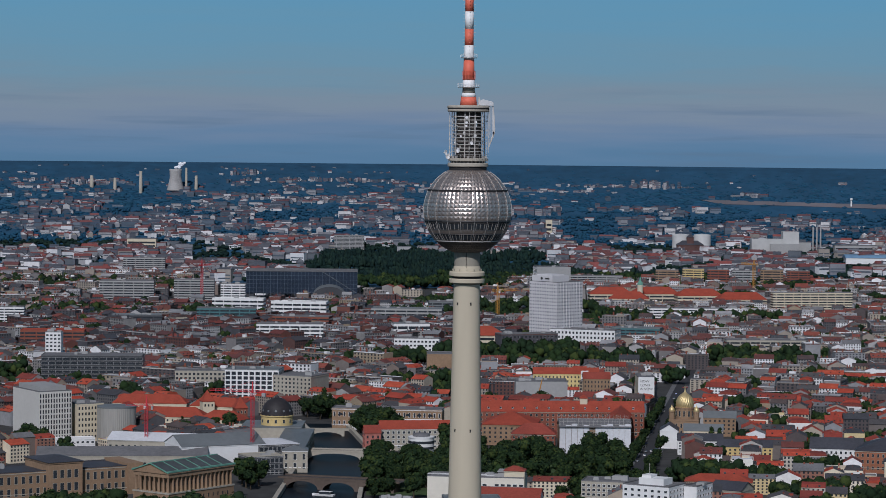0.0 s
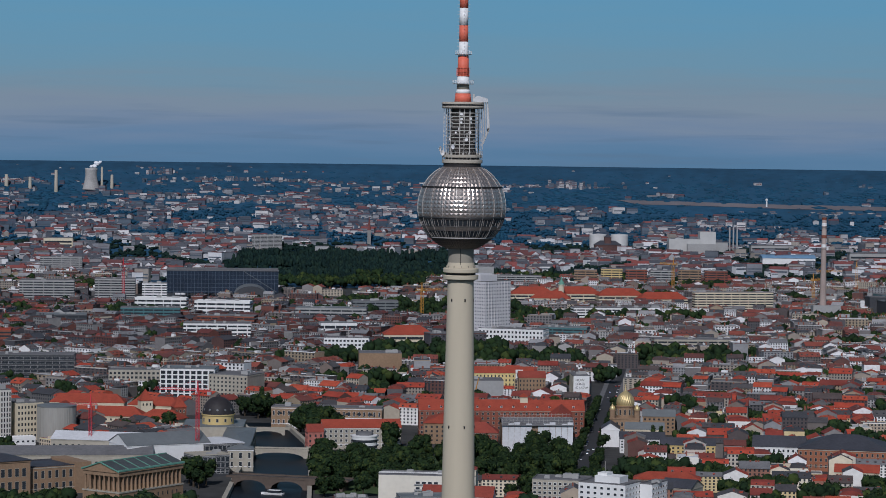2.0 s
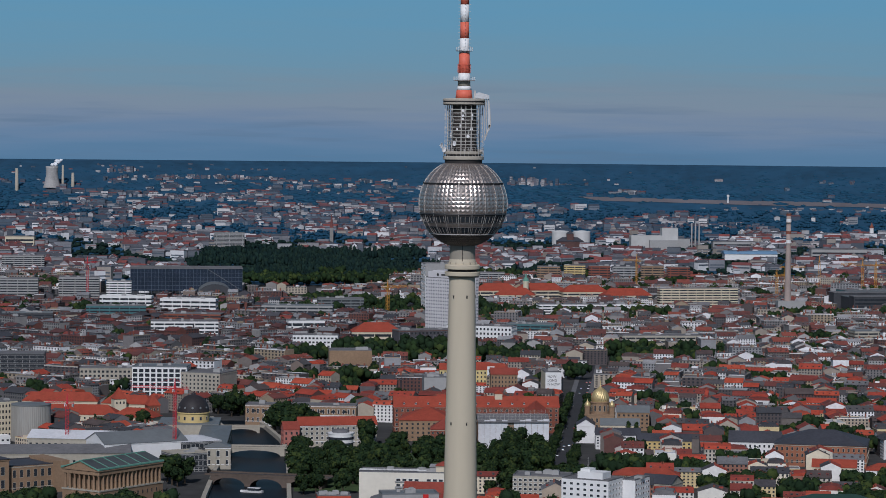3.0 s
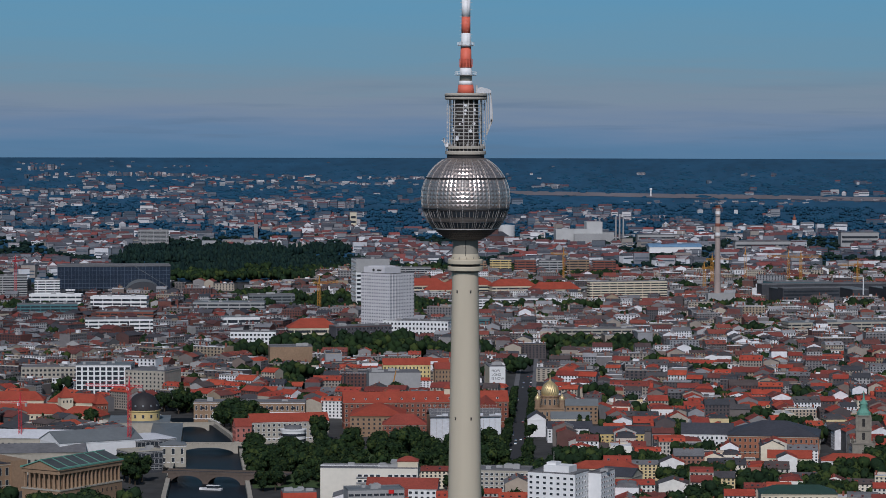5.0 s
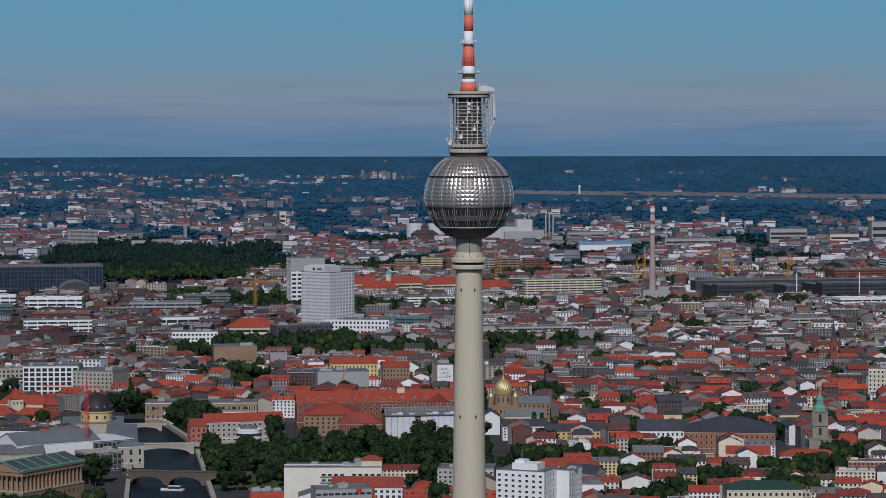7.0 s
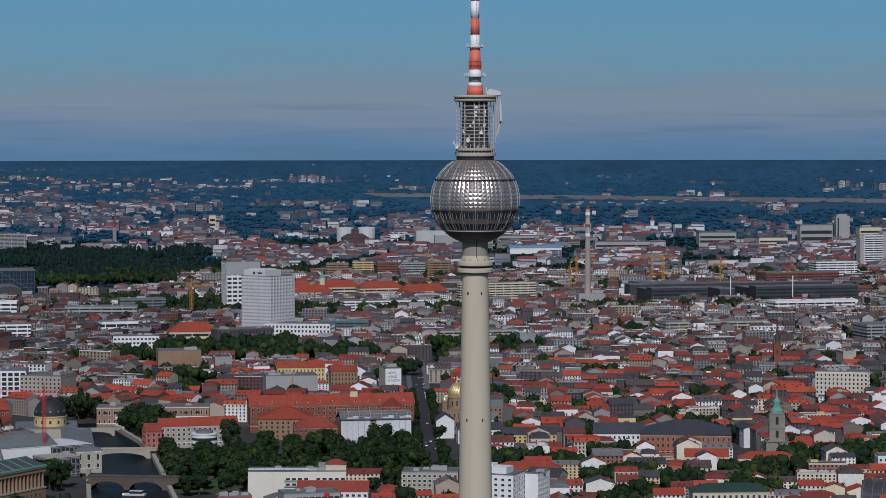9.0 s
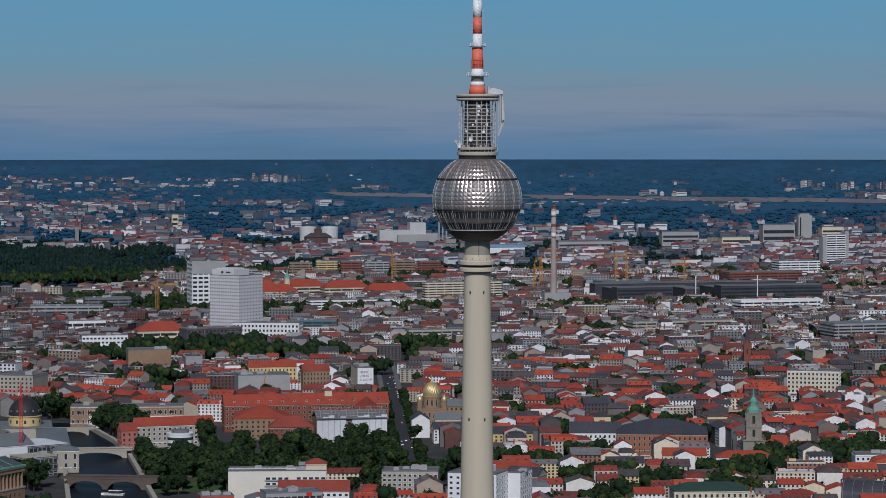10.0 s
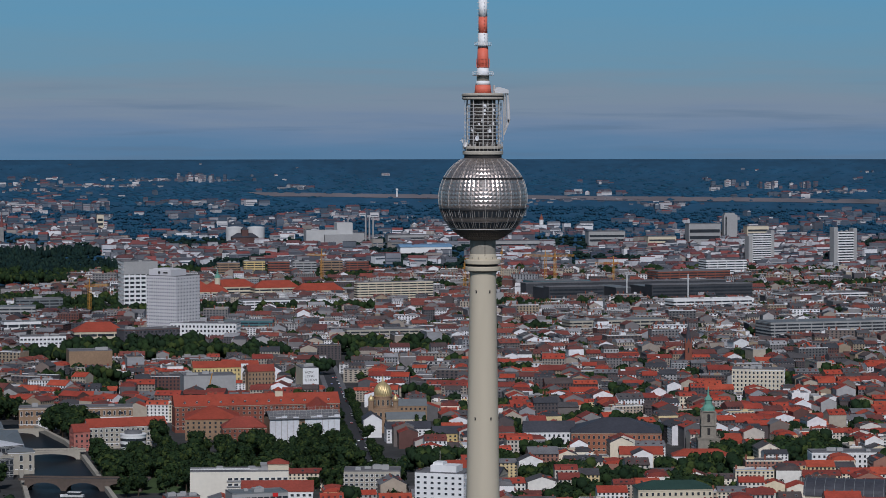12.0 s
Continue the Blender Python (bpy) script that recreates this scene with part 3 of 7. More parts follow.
FINE = [tree_shape(rng, h, s, False, 1.9) for h, s in ((15, 6.5), (17, 7.5), (13, 6.0), (19, 8.0), (11, 5.0))] + [tree_shape(rng, 21, 3.1, True, 1.9)]
TREE_DATA = [(w.mesh("trunk", [BARK]), l.mesh("crown", [LEAF], True)) for w, l in FINE]


def clump(rng, lobes, n, m, spread, low, high, sprays=0):
    """A crown of a few ragged lobes with loose leaf sprays, for trees seen from afar."""
    s = Shape()
    for k in range(lobes):
        a = math.tau * (k * .381 + rng.uniform(0, .1))
        u = spread * (.62 if k else .1)
        c, r = Vector((u * math.cos(a), u * math.sin(a), rng.uniform(low, high))), spread * rng.uniform(.45, .68)
        vv = [c + Vector((math.sin(math.pi * j / m) * math.cos(math.tau * i / n), math.sin(math.pi * j / m) * math.sin(math.tau * i / n), math.cos(math.pi * j / m))) * r * rng.uniform(.68, 1.18) for i in range(n) for j in range(m + 1)]
        s.add(vv, [(i * (m + 1) + j, i * (m + 1) + j + 1, ((i + 1) % n) * (m + 1) + j + 1, ((i + 1) % n) * (m + 1) + j) for i in range(n) for j in range(m)])
        for q in range(sprays):
            d = Vector((rng.gauss(0, 1), rng.gauss(0, 1), rng.gauss(0, 1) + .3)).normalized()
            o, e = c + d * r * rng.uniform(.9, 1.2), rng.uniform(.5, 1.0)
            t = (d + Vector((rng.uniform(-.6, .6), rng.uniform(-.6, .6), rng.uniform(-.6, .6)))).to_track_quat("Z", "Y")
            s.add([o + t @ Vector(v) * e for v in ((-1, -.6, 0), (.2, -1, .25), (1, .1, 0), (-.5, 1, .1))], [(0, 1, 2, 3)])
    return s


CROWNS = [clump(rng, 7, 6, 4, sp, lo, hi, 14) for sp, lo, hi in ((6.5, 6, 12), (7.5, 7, 13), (6, 5, 10), (8, 7, 15), (5, 4, 9))]
MID_CROWNS = [clump(rng, 4, 5, 3, sp, lo, hi) for sp, lo, hi in ((6.5, 6, 12), (7.5, 7, 13), (6, 5, 10), (8, 7, 15), (5, 4, 9))]
FAR_CROWNS = [clump(rng, 2, 5, 3, sp, 4, 9) for sp in (9, 11, 13)]
SKY_CROWNS = [clump(rng, 1, 6, 3, sp, 3, 5) for sp in (12, 14, 17)]


def plant(x, y, kind, size=1.0, group="trees of the city", z=0.0):
    t = thing("poplar" if kind == 5 else "tree", "slim dark green poplar" if kind == 5 else "dark green leafy tree in full summer crown", "tree", pose(x, y, z, 0, 0, rng.uniform(0, 360)) @ Matrix.Scale(size, 4), group)
    part("trunk", TREE_DATA[kind][0], None, t)
    part("crown", TREE_DATA[kind][1], None, t)


# ---- gathering many copies into one mesh ----
class Mass:
    def __init__(self):
        self.v, self.fv, self.fn, self.m, self.k = [], [], [], [], 0

    def put(self, arr, x, y, z, turn, sx=1.0, sy=None, sz=None):
        v, fv, fn, m = arr
        sy, sz = sx if sy is None else sy, sx if sz is None else sz
        c, s = math.cos(turn), math.sin(turn)
        p = v * np.array((sx, sy, sz))
        self.v.append(np.c_[p[:, 0] * c - p[:, 1] * s + x, p[:, 0] * s + p[:, 1] * c + y, p[:, 2] + z])
        self.fv.append(fv + self.k)
        self.fn.append(fn)
        self.m.append(m)
        self.k += len(v)

    def build(self, name, mats, label, category, smooth=False):
        v, fv, fn, m = (np.concatenate(a) for a in (self.v, self.fv, self.fn, self.m))
        me = bpy.data.meshes.new(name)
        me.vertices.add(len(v))
        me.vertices.foreach_set("co", v.astype(np.float32).ravel())
        me.loops.add(len(fv))
        me.loops.foreach_set("vertex_index", fv.astype(np.int32))
        me.polygons.add(len(fn))
        me.polygons.foreach_set("loop_start", np.r_[0, np.cumsum(fn)[:-1]].astype(np.int32))
        me.polygons.foreach_set("material_index", m.astype(np.int32))
        me.polygons.foreach_set("use_smooth", np.full(len(fn), smooth, dtype=bool))
        for mt in mats:
            me.materials.append(mt)
        me.update(calc_edges=True)
        me.validate()
        return tagged(new(name, me), label, category, kind="stuff")


def arrays(s):
    return np.array([tuple(p) for p in s.v], float), np.array([i for f in s.f for i in f]), np.array([len(f) for f in s.f]), np.array(s.m)


# ---- ordinary houses ----
def house_shape(rng, w, d, h, roof, floors, bays, both=True):
    """Walls with windows on the street and court sides (slots 0, 1) and a roof (slots 0 tiles or felt, 1 plaster)."""
    a, r = Shape(), Shape()
    rise = d * rng.uniform(.30, .42)
    x0, x1, y0, y1 = -w / 2, w / 2, -d / 2, d / 2
    if roof == "gable":
        v = [(x0, y0, 0), (x1, y0, 0), (x1, y1, 0), (x0, y1, 0), (x0, y0, h), (x1, y0, h), (x1, y1, h), (x0, y1, h), (x0, 0, h + rise), (x1, 0, h + rise)]
        a.add(v, [(0, 1, 5, 4), (1, 2, 6, 9, 5), (2, 3, 7, 6), (3, 0, 4, 8, 7)])
        o, t, k = .45, .3, rise / (d / 2)
        for s in (-1, 1):
            e = [(x0 - .15, s * (d / 2 + o), h - o * k), (x1 + .15, s * (d / 2 + o), h - o * k), (x1 + .15, 0, h + rise), (x0 - .15, 0, h + rise)]
            r.add(e + [(x, y, z + t) for x, y, z in e], [(0, 1, 2, 3), (4, 5, 6, 7), (0, 1, 5, 4), (1, 2, 6, 5), (3, 0, 4, 7)])
            nd = rng.choice((0, 0, 2, 3, 4))
            for i in range(nd):
                cx = x0 + w * (i + .5) / nd
                zb = h + rise * .25
                r.box(cx - .8, cx + .8, min(s * d * .36, s * d * .2), max(s * d * .36, s * d * .2), zb, zb + 1.9, 0)
                r.box(cx - .5, cx + .5, s * d * .36 - .06, s * d * .36 + .06, zb + .7, zb + 1.6, 2)
    elif roof == "mansard":
        a.box(x0, x1, y0, y1, 0, h)
        k, z2 = 1.6, h + 3.0
        r.add([(x0, y0 - .2, h + .02), (x1, y0 - .2, h + .02), (x1, y1 + .2, h + .02), (x0, y1 + .2, h + .02), (x0, y0 + k, z2), (x1, y0 + k, z2), (x1, y1 - k, z2), (x0, y1 - k, z2), (x0, 0, z2 + 1.1), (x1, 0, z2 + 1.1)],
              [(0, 1, 5, 4), (1, 2, 6, 9, 5), (2, 3, 7, 6), (3, 0, 4, 8, 7), (4, 5, 9, 8), (6, 7, 8, 9)])
        for s in (-1, 1):
            for i in range(bays // 2):
                cx = x0 + w * (i + .5) / (bays // 2)
                r.box(cx - .7, cx + .7, min(s * d * .47, s * d * .3), max(s * d * .47, s * d * .3), h + .6, h + 2.5, 0)
                r.box(cx - .45, cx + .45, s * d * .47 - .06, s * d * .47 + .06, h + .9, h + 2.2, 2)
    else:
        a.box(x0, x1, y0, y1, 0, h)
        r.box(x0 + .35, x1 - .35, y0 + .35, y1 - .35, h, h + .12)
        for q in ((x0, x1, y0, y0 + .35), (x0, x1, y1 - .35, y1), (x0, x0 + .35, y0 + .35, y1 - .35), (x1 - .35, x1, y0 + .35, y1 - .35)):
            r.box(*q, h, h + .7, 1)
        for i in range(rng.randint(1, 3)):
            cx, cy, bw, bd = rng.uniform(x0 + 3, x1 - 3), rng.uniform(y0 + 2.6, y1 - 2.6), rng.uniform(1, 3), rng.uniform(1, 2.2)
            r.box(cx - bw, cx + bw, cy - bd, cy + bd, h, h + rng.uniform(1.2, 3.2), 1)
    for i in range(rng.randint(1, 3)):
        cx = rng.uniform(x0 + 1, x1 - 1)
        r.box(cx - .6, cx + .6, -.9, -.2, h, h + (rise if roof == "gable" else 3.4) + 1.2, 3)
    fh = (h - 1.2) / floors
    for s in (-1, 1):
        for f in range(floors if both or s < 0 else 0):
            for b in range(bays):
                cx, cz = x0 + w * (b + .5) / bays, .9 + fh * (f + .55)
                hw, hh = min(.62, w / bays * .3), fh * .29
                y = s * (d / 2 + .05)
                q = [(cx - hw, y, cz - hh), (cx + hw, y, cz - hh), (cx + hw, y, cz + hh), (cx - hw, y, cz + hh)]
                a.add(q if s < 0 else q[::-1], [(0, 1, 2, 3)], 1)
        a.box(x0, x1, s * (d / 2 + .12) - .12, s * (d / 2 + .12) + .12, h - .55, h - .2)
    return a, r


rng = random.Random(11)
KINDS = []
for i in range(34):
    roof = ("gable",) * 6 + ("mansard",) * 2 + ("flat",) * 2
    roof = roof[i % 10]
    w = (13, 16, 19, 22, 26)[i % 5] + rng.uniform(-1, 1)
    fl = rng.choice((4, 5, 5, 5, 6)) if roof != "flat" else rng.choice((4, 5, 6, 6))
    KINDS.append((roof, w, rng.uniform(10.5, 13), fl * 3.45 + 1.4, fl, int(w / 2.7)))
HOUSES = [house_shape(rng, w, d, h, roof, fl, b) for roof, w, d, h, fl, b in KINDS]
HOUSE_ARR = [tuple(arrays(q) for q in house_shape(rng, w, d, h, roof, fl, b, False)) for roof, w, d, h, fl, b in KINDS]
HOUSE_DATA = [(a.mesh("house", [NEAR_WALLS, GLASS]), r.mesh("roof", [FLATS if k[0] == "flat" else TILES, NEAR_WALLS, GLASS, BRICK])) for (a, r), k in zip(HOUSES, KINDS)]
WORDS = {"gable": "plastered apartment house with a pitched tile roof", "mansard": "plastered town house with a steep mansard roof", "flat": "plain flat-roofed apartment block"}


def in_view(x, y, slack=45):
    """Inside the fan of ground that the flight looks over."""
    left = math.degrees(math.atan2(x - slack * -1, y + 957))
    right = math.degrees(math.atan2(x + 208 - slack, y + 934))
    return left > -10.3 and right < 21.4 and y > 560


# what the ordinary houses must leave free: (x, y, half width, half depth, turn in degrees)
FREE = [(-185, 810, 130, 190, 0), (-90, 960, 52, 330, 3), (52, 935, 105, 110, 0), (172, 1320, 13, 470, -7.2), (-330, 1120, 70, 75, 0), (-235, 1230, 90, 70, 0), (-190, 1400, 55, 45, 0),
        (-65, 1205, 60, 25, 0), (-50, 1065, 60, 45, 0), (70, 1140, 85, 80, 0), (65, 1420, 45, 35, 0), (175, 1145, 28, 28, 0), (156, 1432, 24, 34, 0), (356, 850, 30, 40, 0), (118, 605, 34, 34, 0), (8, 745, 50, 32, 0), (94, 748, 24, 20, 0), (26, 702, 26, 12, 0),
        (100, 2030, 80, 60, 0), (-240, 2920, 190, 95, 0), (-390, 2780, 140, 55, 0), (465, 2650, 65, 25, 0), (800, 2650, 165, 85, 0), (560, 1596, 14, 24, 0), (1226, 3370, 40, 30, 0), (1387, 3410, 40, 30, 0),
        (114, 2600, 40, 40, 0), (290, 2815, 150, 70, 4), (15, 2010, 32, 34, 4), (560, 2500, 22, 22, 0), (312, 965, 48, 45, 0), (-357, 1590, 60, 30, 0), (40, 1800, 150, 45, 0), (47, 1890, 80, 50, 0), (66, 1968, 40, 16, 20), (-180, 3330, 240, 280, 0), (240, 3560, 180, 140, 0), (310, 1850, 60, 70, 0), (820, 1930, 80, 35, 0), (550, 1345, 35, 28, 0), (480, 2950, 330, 60, 12), (-41, 640, 30, 25, 0), (372, 634, 30, 22, -24), (440, 810, 32, 13, -10), (205, 1194, 16, 12, 0), (178, 1064, 20, 12, 0), (168, 806, 26, 13, 0), (206, 1008, 24, 11, 0), (172, 760, 16, 16, 0), (345, 850, 24, 12, 0), (305, 862, 19, 11, 0), (262, 640, 32, 16, 0)]

# larger modern blocks: x, y, turn, width, depth, height, wall, roof, storeys, bays, look
OFFICES = [
        (-478, 2802, 4, 76, 34, 32, GREY, FELT, 8, 16, "grey gridded office block"), (-381, 2778, 4, 56, 34, 36, GREY, FELT, 10, 10, "unfinished grey office frame with open floors"), (-322, 2726, 2, 34, 22, 33, WHITE, FELT, 9, 9, "white hotel block with square windows"),
        (-300, 2560, -4, 68, 22, 23, WHITE, WHITE, 4, 18, "white low office block"), (-215, 2490, -6, 72, 24, 24, WHITE, WHITE, 4, 18, "white low office block with window rows"), (-300, 2380, 3, 74, 24, 22, TEAL, FELT, 5, 18, "dark green glass office block"),
        (-200, 2300, -8, 70, 26, 18, BRICK, FELT, 4, 16, "red brick office block"), (-395, 2240, 6, 60, 30, 22, DARK, ZINC, 6, 12, "blue-black glass office block"), (-560, 2300, 5, 40, 20, 26, WHITE, FELT, 7, 10, "white office block"),
        (-455, 1980, 3, 70, 24, 22, BRICK, RED_TILE, 5, 16, "red brick barracks"), (-420, 1760, 0, 16, 14, 36, WHITE, FELT, 9, 4, "slim white tower house"), (465, 2648, 9, 110, 14, 33, CREAM, FELT, 9, 28, "long cream slab of flats with balconies"),
        (-75, 2440, -4, 90, 30, 20, GREY, ZINC, 4, 20, "grey laboratory block"), (-20, 2560, 4, 60, 26, 22, ZINC, FELT, 5, 14, "glass and steel laboratory block"), (285, 2500, 5, 100, 26, 20, WHITE, FELT, 5, 26, "white block with even windows"),
        (198, 2130, -12, 56, 26, 20, TEAL, ZINC, 5, 14, "blue-green glass institute"), (330, 1990, 4, 90, 22, 18, PALE_STONE, FELT, 4, 24, "pale institute block"), (620, 2080, 6, 120, 26, 18, PALE_STONE, ZINC, 4, 30, "long pale museum block"),
        (835, 2400, 6, 110, 30, 20, WHITE, WHITE, 4, 26, "long white hall"), (1040, 2545, 8, 130, 34, 17, WHITE, FELT, 4, 28, "white commercial block"), (740, 2830, 8, 90, 40, 22, TEAL, FELT, 5, 16, "block with teal panels"),
        (985, 2980, 8, 120, 40, 26, BRICK, FELT, 6, 24, "long brick factory"), (1090, 3140, 6, 70, 30, 34, WHITE, FELT, 8, 14, "white office block"), (1430, 3160, 10, 90, 26, 24, WHITE, FELT, 6, 20, "white office block"), (-220, 4607, 5, 62, 20, 33, GREY, FELT, 11, 14, "grey slab of flats"),
        (318, 3290, -4, 36, 22, 30, SAND, FELT, 7, 8, "sand-coloured housing block"), (360, 3295, -4, 34, 22, 32, YELLOW, FELT, 8, 8, "ochre housing block"), (400, 3300, -4, 34, 22, 31, BRICK, FELT, 7, 8, "red housing block"), (441, 3300, -2, 38, 22, 30, GREY, FELT, 7, 9, "grey housing block"), (486, 3310, -2, 36, 22, 31, SAND, FELT, 7, 8, "brown housing block"), (530, 3320, -2, 36, 22, 29, BRICK, FELT, 7, 8, "dark red housing block"), (-201, 2085, 3, 76, 26, 24, WHITE, FELT, 5, 20, "long white office block"), (-52, 1885, -3, 48, 20, 24, WHITE, FELT, 5, 12, "white office block with window rows"), (-18, 1690, 2, 42, 28, 24, SAND, FELT, 0, 8, "tan windowless hall"), (-64, 2110, 8, 42, 22, 24, WHITE, ZINC, 3, 10, "white hall"), (200, 3250, -4, 90, 22, 22, GREY, FELT, 6, 18, "grey housing block"),
        (-540, 3550, 4, 70, 26, 30, GREY, FELT, 8, 14, "grey slab of flats"), (-420, 1290, 8, 40, 20, 22, WHITE, FELT, 5, 10, "white block beside the rail line")]
CLUSTERS = [(235, 790, 22, 26), (275, 752, 20, 24), (196, 880, 14, 18), (330, 800, 16, 22), (400, 888, 24, 26), (430, 860, 16, 22), (455, 905, 12, 16), (340, 1062, 10, 12), (415, 1095, 9, 10), (245, 905, 12, 16), (300, 700, 12, 18), (470, 800, 8, 14), (210, 700, 10, 14), (505, 1200, 6, 8), (160, 880, 10, 14), (-165, 668, 20, 24), (-240, 690, 18, 20), (-120, 1480, 10, 14), (420, 1300, 8, 12), (330, 1250, 8, 10), (600, 1420, 10, 14), (240, 1330, 7, 9), (-60, 1560, 12, 16), (380, 1560, 12, 16), (520, 1720, 14, 18), (640, 1640, 12, 14), (200, 1640, 9, 10), (-300, 1400, 10, 12), (330, 1120, 7, 9), (520, 1000, 10, 12), (560, 1130, 8, 10)]
FREE += [(q[0], q[1], q[3] * .9, q[3] * .7, 0) for q in CLUSTERS]
PARKS = [(-270, 180, 3330, 4450), (150, 420, 3300, 3700), (-30, 460, 3250, 3600)]


def in_park(x, y):
    return any(a < x < b and c < y < d for a, b, c, d in PARKS)


FREE += [(q[0], q[1], q[3] / 2 + 3, q[4] / 2 + 4, q[2]) for q in OFFICES]


def is_free(x, y, pad=9):
    for cx, cy, hw, hd, turn in FREE:
        c, s = math.cos(radians(turn)), math.sin(radians(turn))
        u, v = (x - cx) * c + (y - cy) * s, -(x - cx) * s + (y - cy) * c
        if abs(u) < hw + pad and abs(v) < hd + pad:
            return False
    return True


far_walls, far_roofs, mid_roofs, far_flats, woods = Mass(), Mass(), Mass(), Mass(), Mass()
campus_walls, campus_roofs = Mass(), Mass()
FLAT_KINDS = [i for i, k in enumerate(KINDS) if k[0] == "flat"]
rng = random.Random(23)
CROWN_ARR, MID_ARR, FAR_ARR, SKY_ARR = ([arrays(c) for c in group] for group in (CROWNS, MID_CROWNS, FAR_CROWNS, SKY_CROWNS))


def put_tree(x, y, size):
    """A tree of the gathered city greenery, coarser with distance."""
    px, py, pz, sc = land(x, y)
    woods.put((CROWN_ARR if y < 1450 else MID_ARR)[rng.randrange(5)], px, py, pz, rng.random() * 6, sc * size)




def set_house(x, y, turn, k, sz=1.0):
    if not in_view(x, y) or not is_free(x, y):
        return
    if math.hypot(x - HUB.x, y - HUB.y) > EDGE + 200:
        return
    turn += math.pi if rng.random() < .5 and y < 1250 else 0
    broad = 1.0
    if y > 1450 and rng.random() < (.58 if x < 0 or x > 560 and y > 1750 else .38):
        k = rng.choice(FLAT_KINDS)
        sz *= rng.uniform(.7, 1.2)
        broad = rng.uniform(1.0, 1.7)
    big = rng.uniform(1.1, 1.5)
    sz *= .88
    kind = KINDS[k][0]
    if y < (980 if kind == "gable" else 1250):
        ob = part({"gable": "apartment_house", "mansard": "town_house", "flat": "apartment_block"}[kind], HOUSE_DATA[k][0], None, at=pose(x, y, 0, 0, 0, math.degrees(turn)) @ Matrix.Diagonal((1, big, sz, 1)))
        tagged(ob, WORDS[KINDS[k][0]], "house", "houses of the old town")
        part("roof", HOUSE_DATA[k][1], None, ob)
        return
    px, py, pz, s = land(x, y)
    if -560 < x < 70 - (y - 2050) * .1 and 1900 < y < 2800 and rng.random() < .86:
        campus_walls.put(HOUSE_ARR[k][0], px, py, pz, turn, s * broad, s * big, s * sz)
        campus_roofs.put(HOUSE_ARR[k][1], px, py, pz, turn, s * broad, s * big, s * sz)
        return
    far_walls.put(HOUSE_ARR[k][0], px, py, pz, turn, s * broad, s * big, s * sz)
    (far_flats if KINDS[k][0] == "flat" else far_roofs if y < 1700 + 200 * noise.noise((x / 200, y / 200, 5)) else mid_roofs).put(HOUSE_ARR[k][1], px, py, pz, turn, s * broad, s * big, s * sz)


def pick(width):
    return min(range(len(KINDS)), key=lambda i: abs(KINDS[i][1] - width) + rng.random() * 7)


def city_block(cx, cy, turn, bw, bd):
    """Houses in rows round a court, with wings inside."""
    c, s = math.cos(turn), math.sin(turn)

    def put(u, v, extra, k, sz=1.0):
        set_house(cx + u * c - v * s, cy + u * s + v * c, turn + extra, k, sz)
    for side in (-1, 1):
        u = -bw / 2
        while u < bw / 2 - 9:
            k = pick(rng.choice((14, 17, 20, 24)))
            w = KINDS[k][1]
            if rng.random() > .04:
                put(u + w / 2, side * (bd / 2 - 6), 0 if rng.random() < (.64 if cy < 1300 else .8) else math.pi / 2, k, rng.uniform(.6, .95))
            u += w
        v = -bd / 2 + 13
        while v < bd / 2 - 18:
            k = pick(rng.choice((14, 17, 20)))
            w = KINDS[k][1]
            if rng.random() > .1:
                put(side * (bw / 2 - 6), v + w / 2, math.pi / 2, k, rng.uniform(.6, .95))
            v += w
    u = -bw / 2 + 16
    while u < bw / 2 - 24:
        k = pick(rng.choice((14, 18, 22)))
        if rng.random() < (.62 if cy < 1000 else .8):
            put(u + 8, rng.uniform(-5, 5), rng.choice((0, math.pi / 2)), k, rng.uniform(.55, .82))
        elif in_view(cx + u * c, cy + u * s) and is_free(cx + u * c, cy + u * s):
            put_tree(cx + u * c, cy + u * s, rng.uniform(.8, 1.1))
        u += KINDS[k][1] + 3


GRID = radians(-8)
cg, sg = math.cos(GRID), math.sin(GRID)
for i in range(-16, 34):
    for j in range(4, 62):
        u, v = i * 104 + (j % 3) * 31, j * 76
        x, y = u * cg - v * sg, u * sg + v * cg
        if not in_view(x, y, 120) or math.hypot(x - HUB.x, y - HUB.y) > EDGE + 120:
            continue
        tw = GRID + radians(16) * 1.6 * noise.noise((x / 420, y / 420, 1.7)) + (radians(-32) if x < -40 and y < 2300 else 0)
        if noise.noise((x / 300, y / 300, 7.3)) > .36 and y > 1500:      # a green square
            for k in range(26):
                px, py = x + rng.uniform(-48, 48), y + rng.uniform(-34, 34)
                if is_free(px, py):
                    put_tree(px, py, rng.uniform(.8, 1.2))
            continue
        city_block(x, y, tw, rng.uniform(84, 92), rng.uniform(54, 62))
        for k in range(7 if y < 1400 else 13):                            # street trees
            px, py = x + 50 * cg * rng.choice((-1, 1)) + rng.uniform(-4, 4), y + rng.uniform(-38, 38)
            if rng.random() < .8 and is_free(px, py) and y > 1000:
                put_tree(px, py, rng.uniform(.6, .95))
far_walls.build("city_house_walls", [WALLS, GLASS], "plastered walls of countless apartment houses", "houses")
far_roofs.build("city_house_roofs", [TILES, WALLS, GLASS, BRICK], "red and grey pitched roofs of countless houses", "roofs")
campus_walls.build("brick_campus_walls", [CAMPUS_WALLS, GLASS], "dark brick walls of the old hospital campus", "houses")
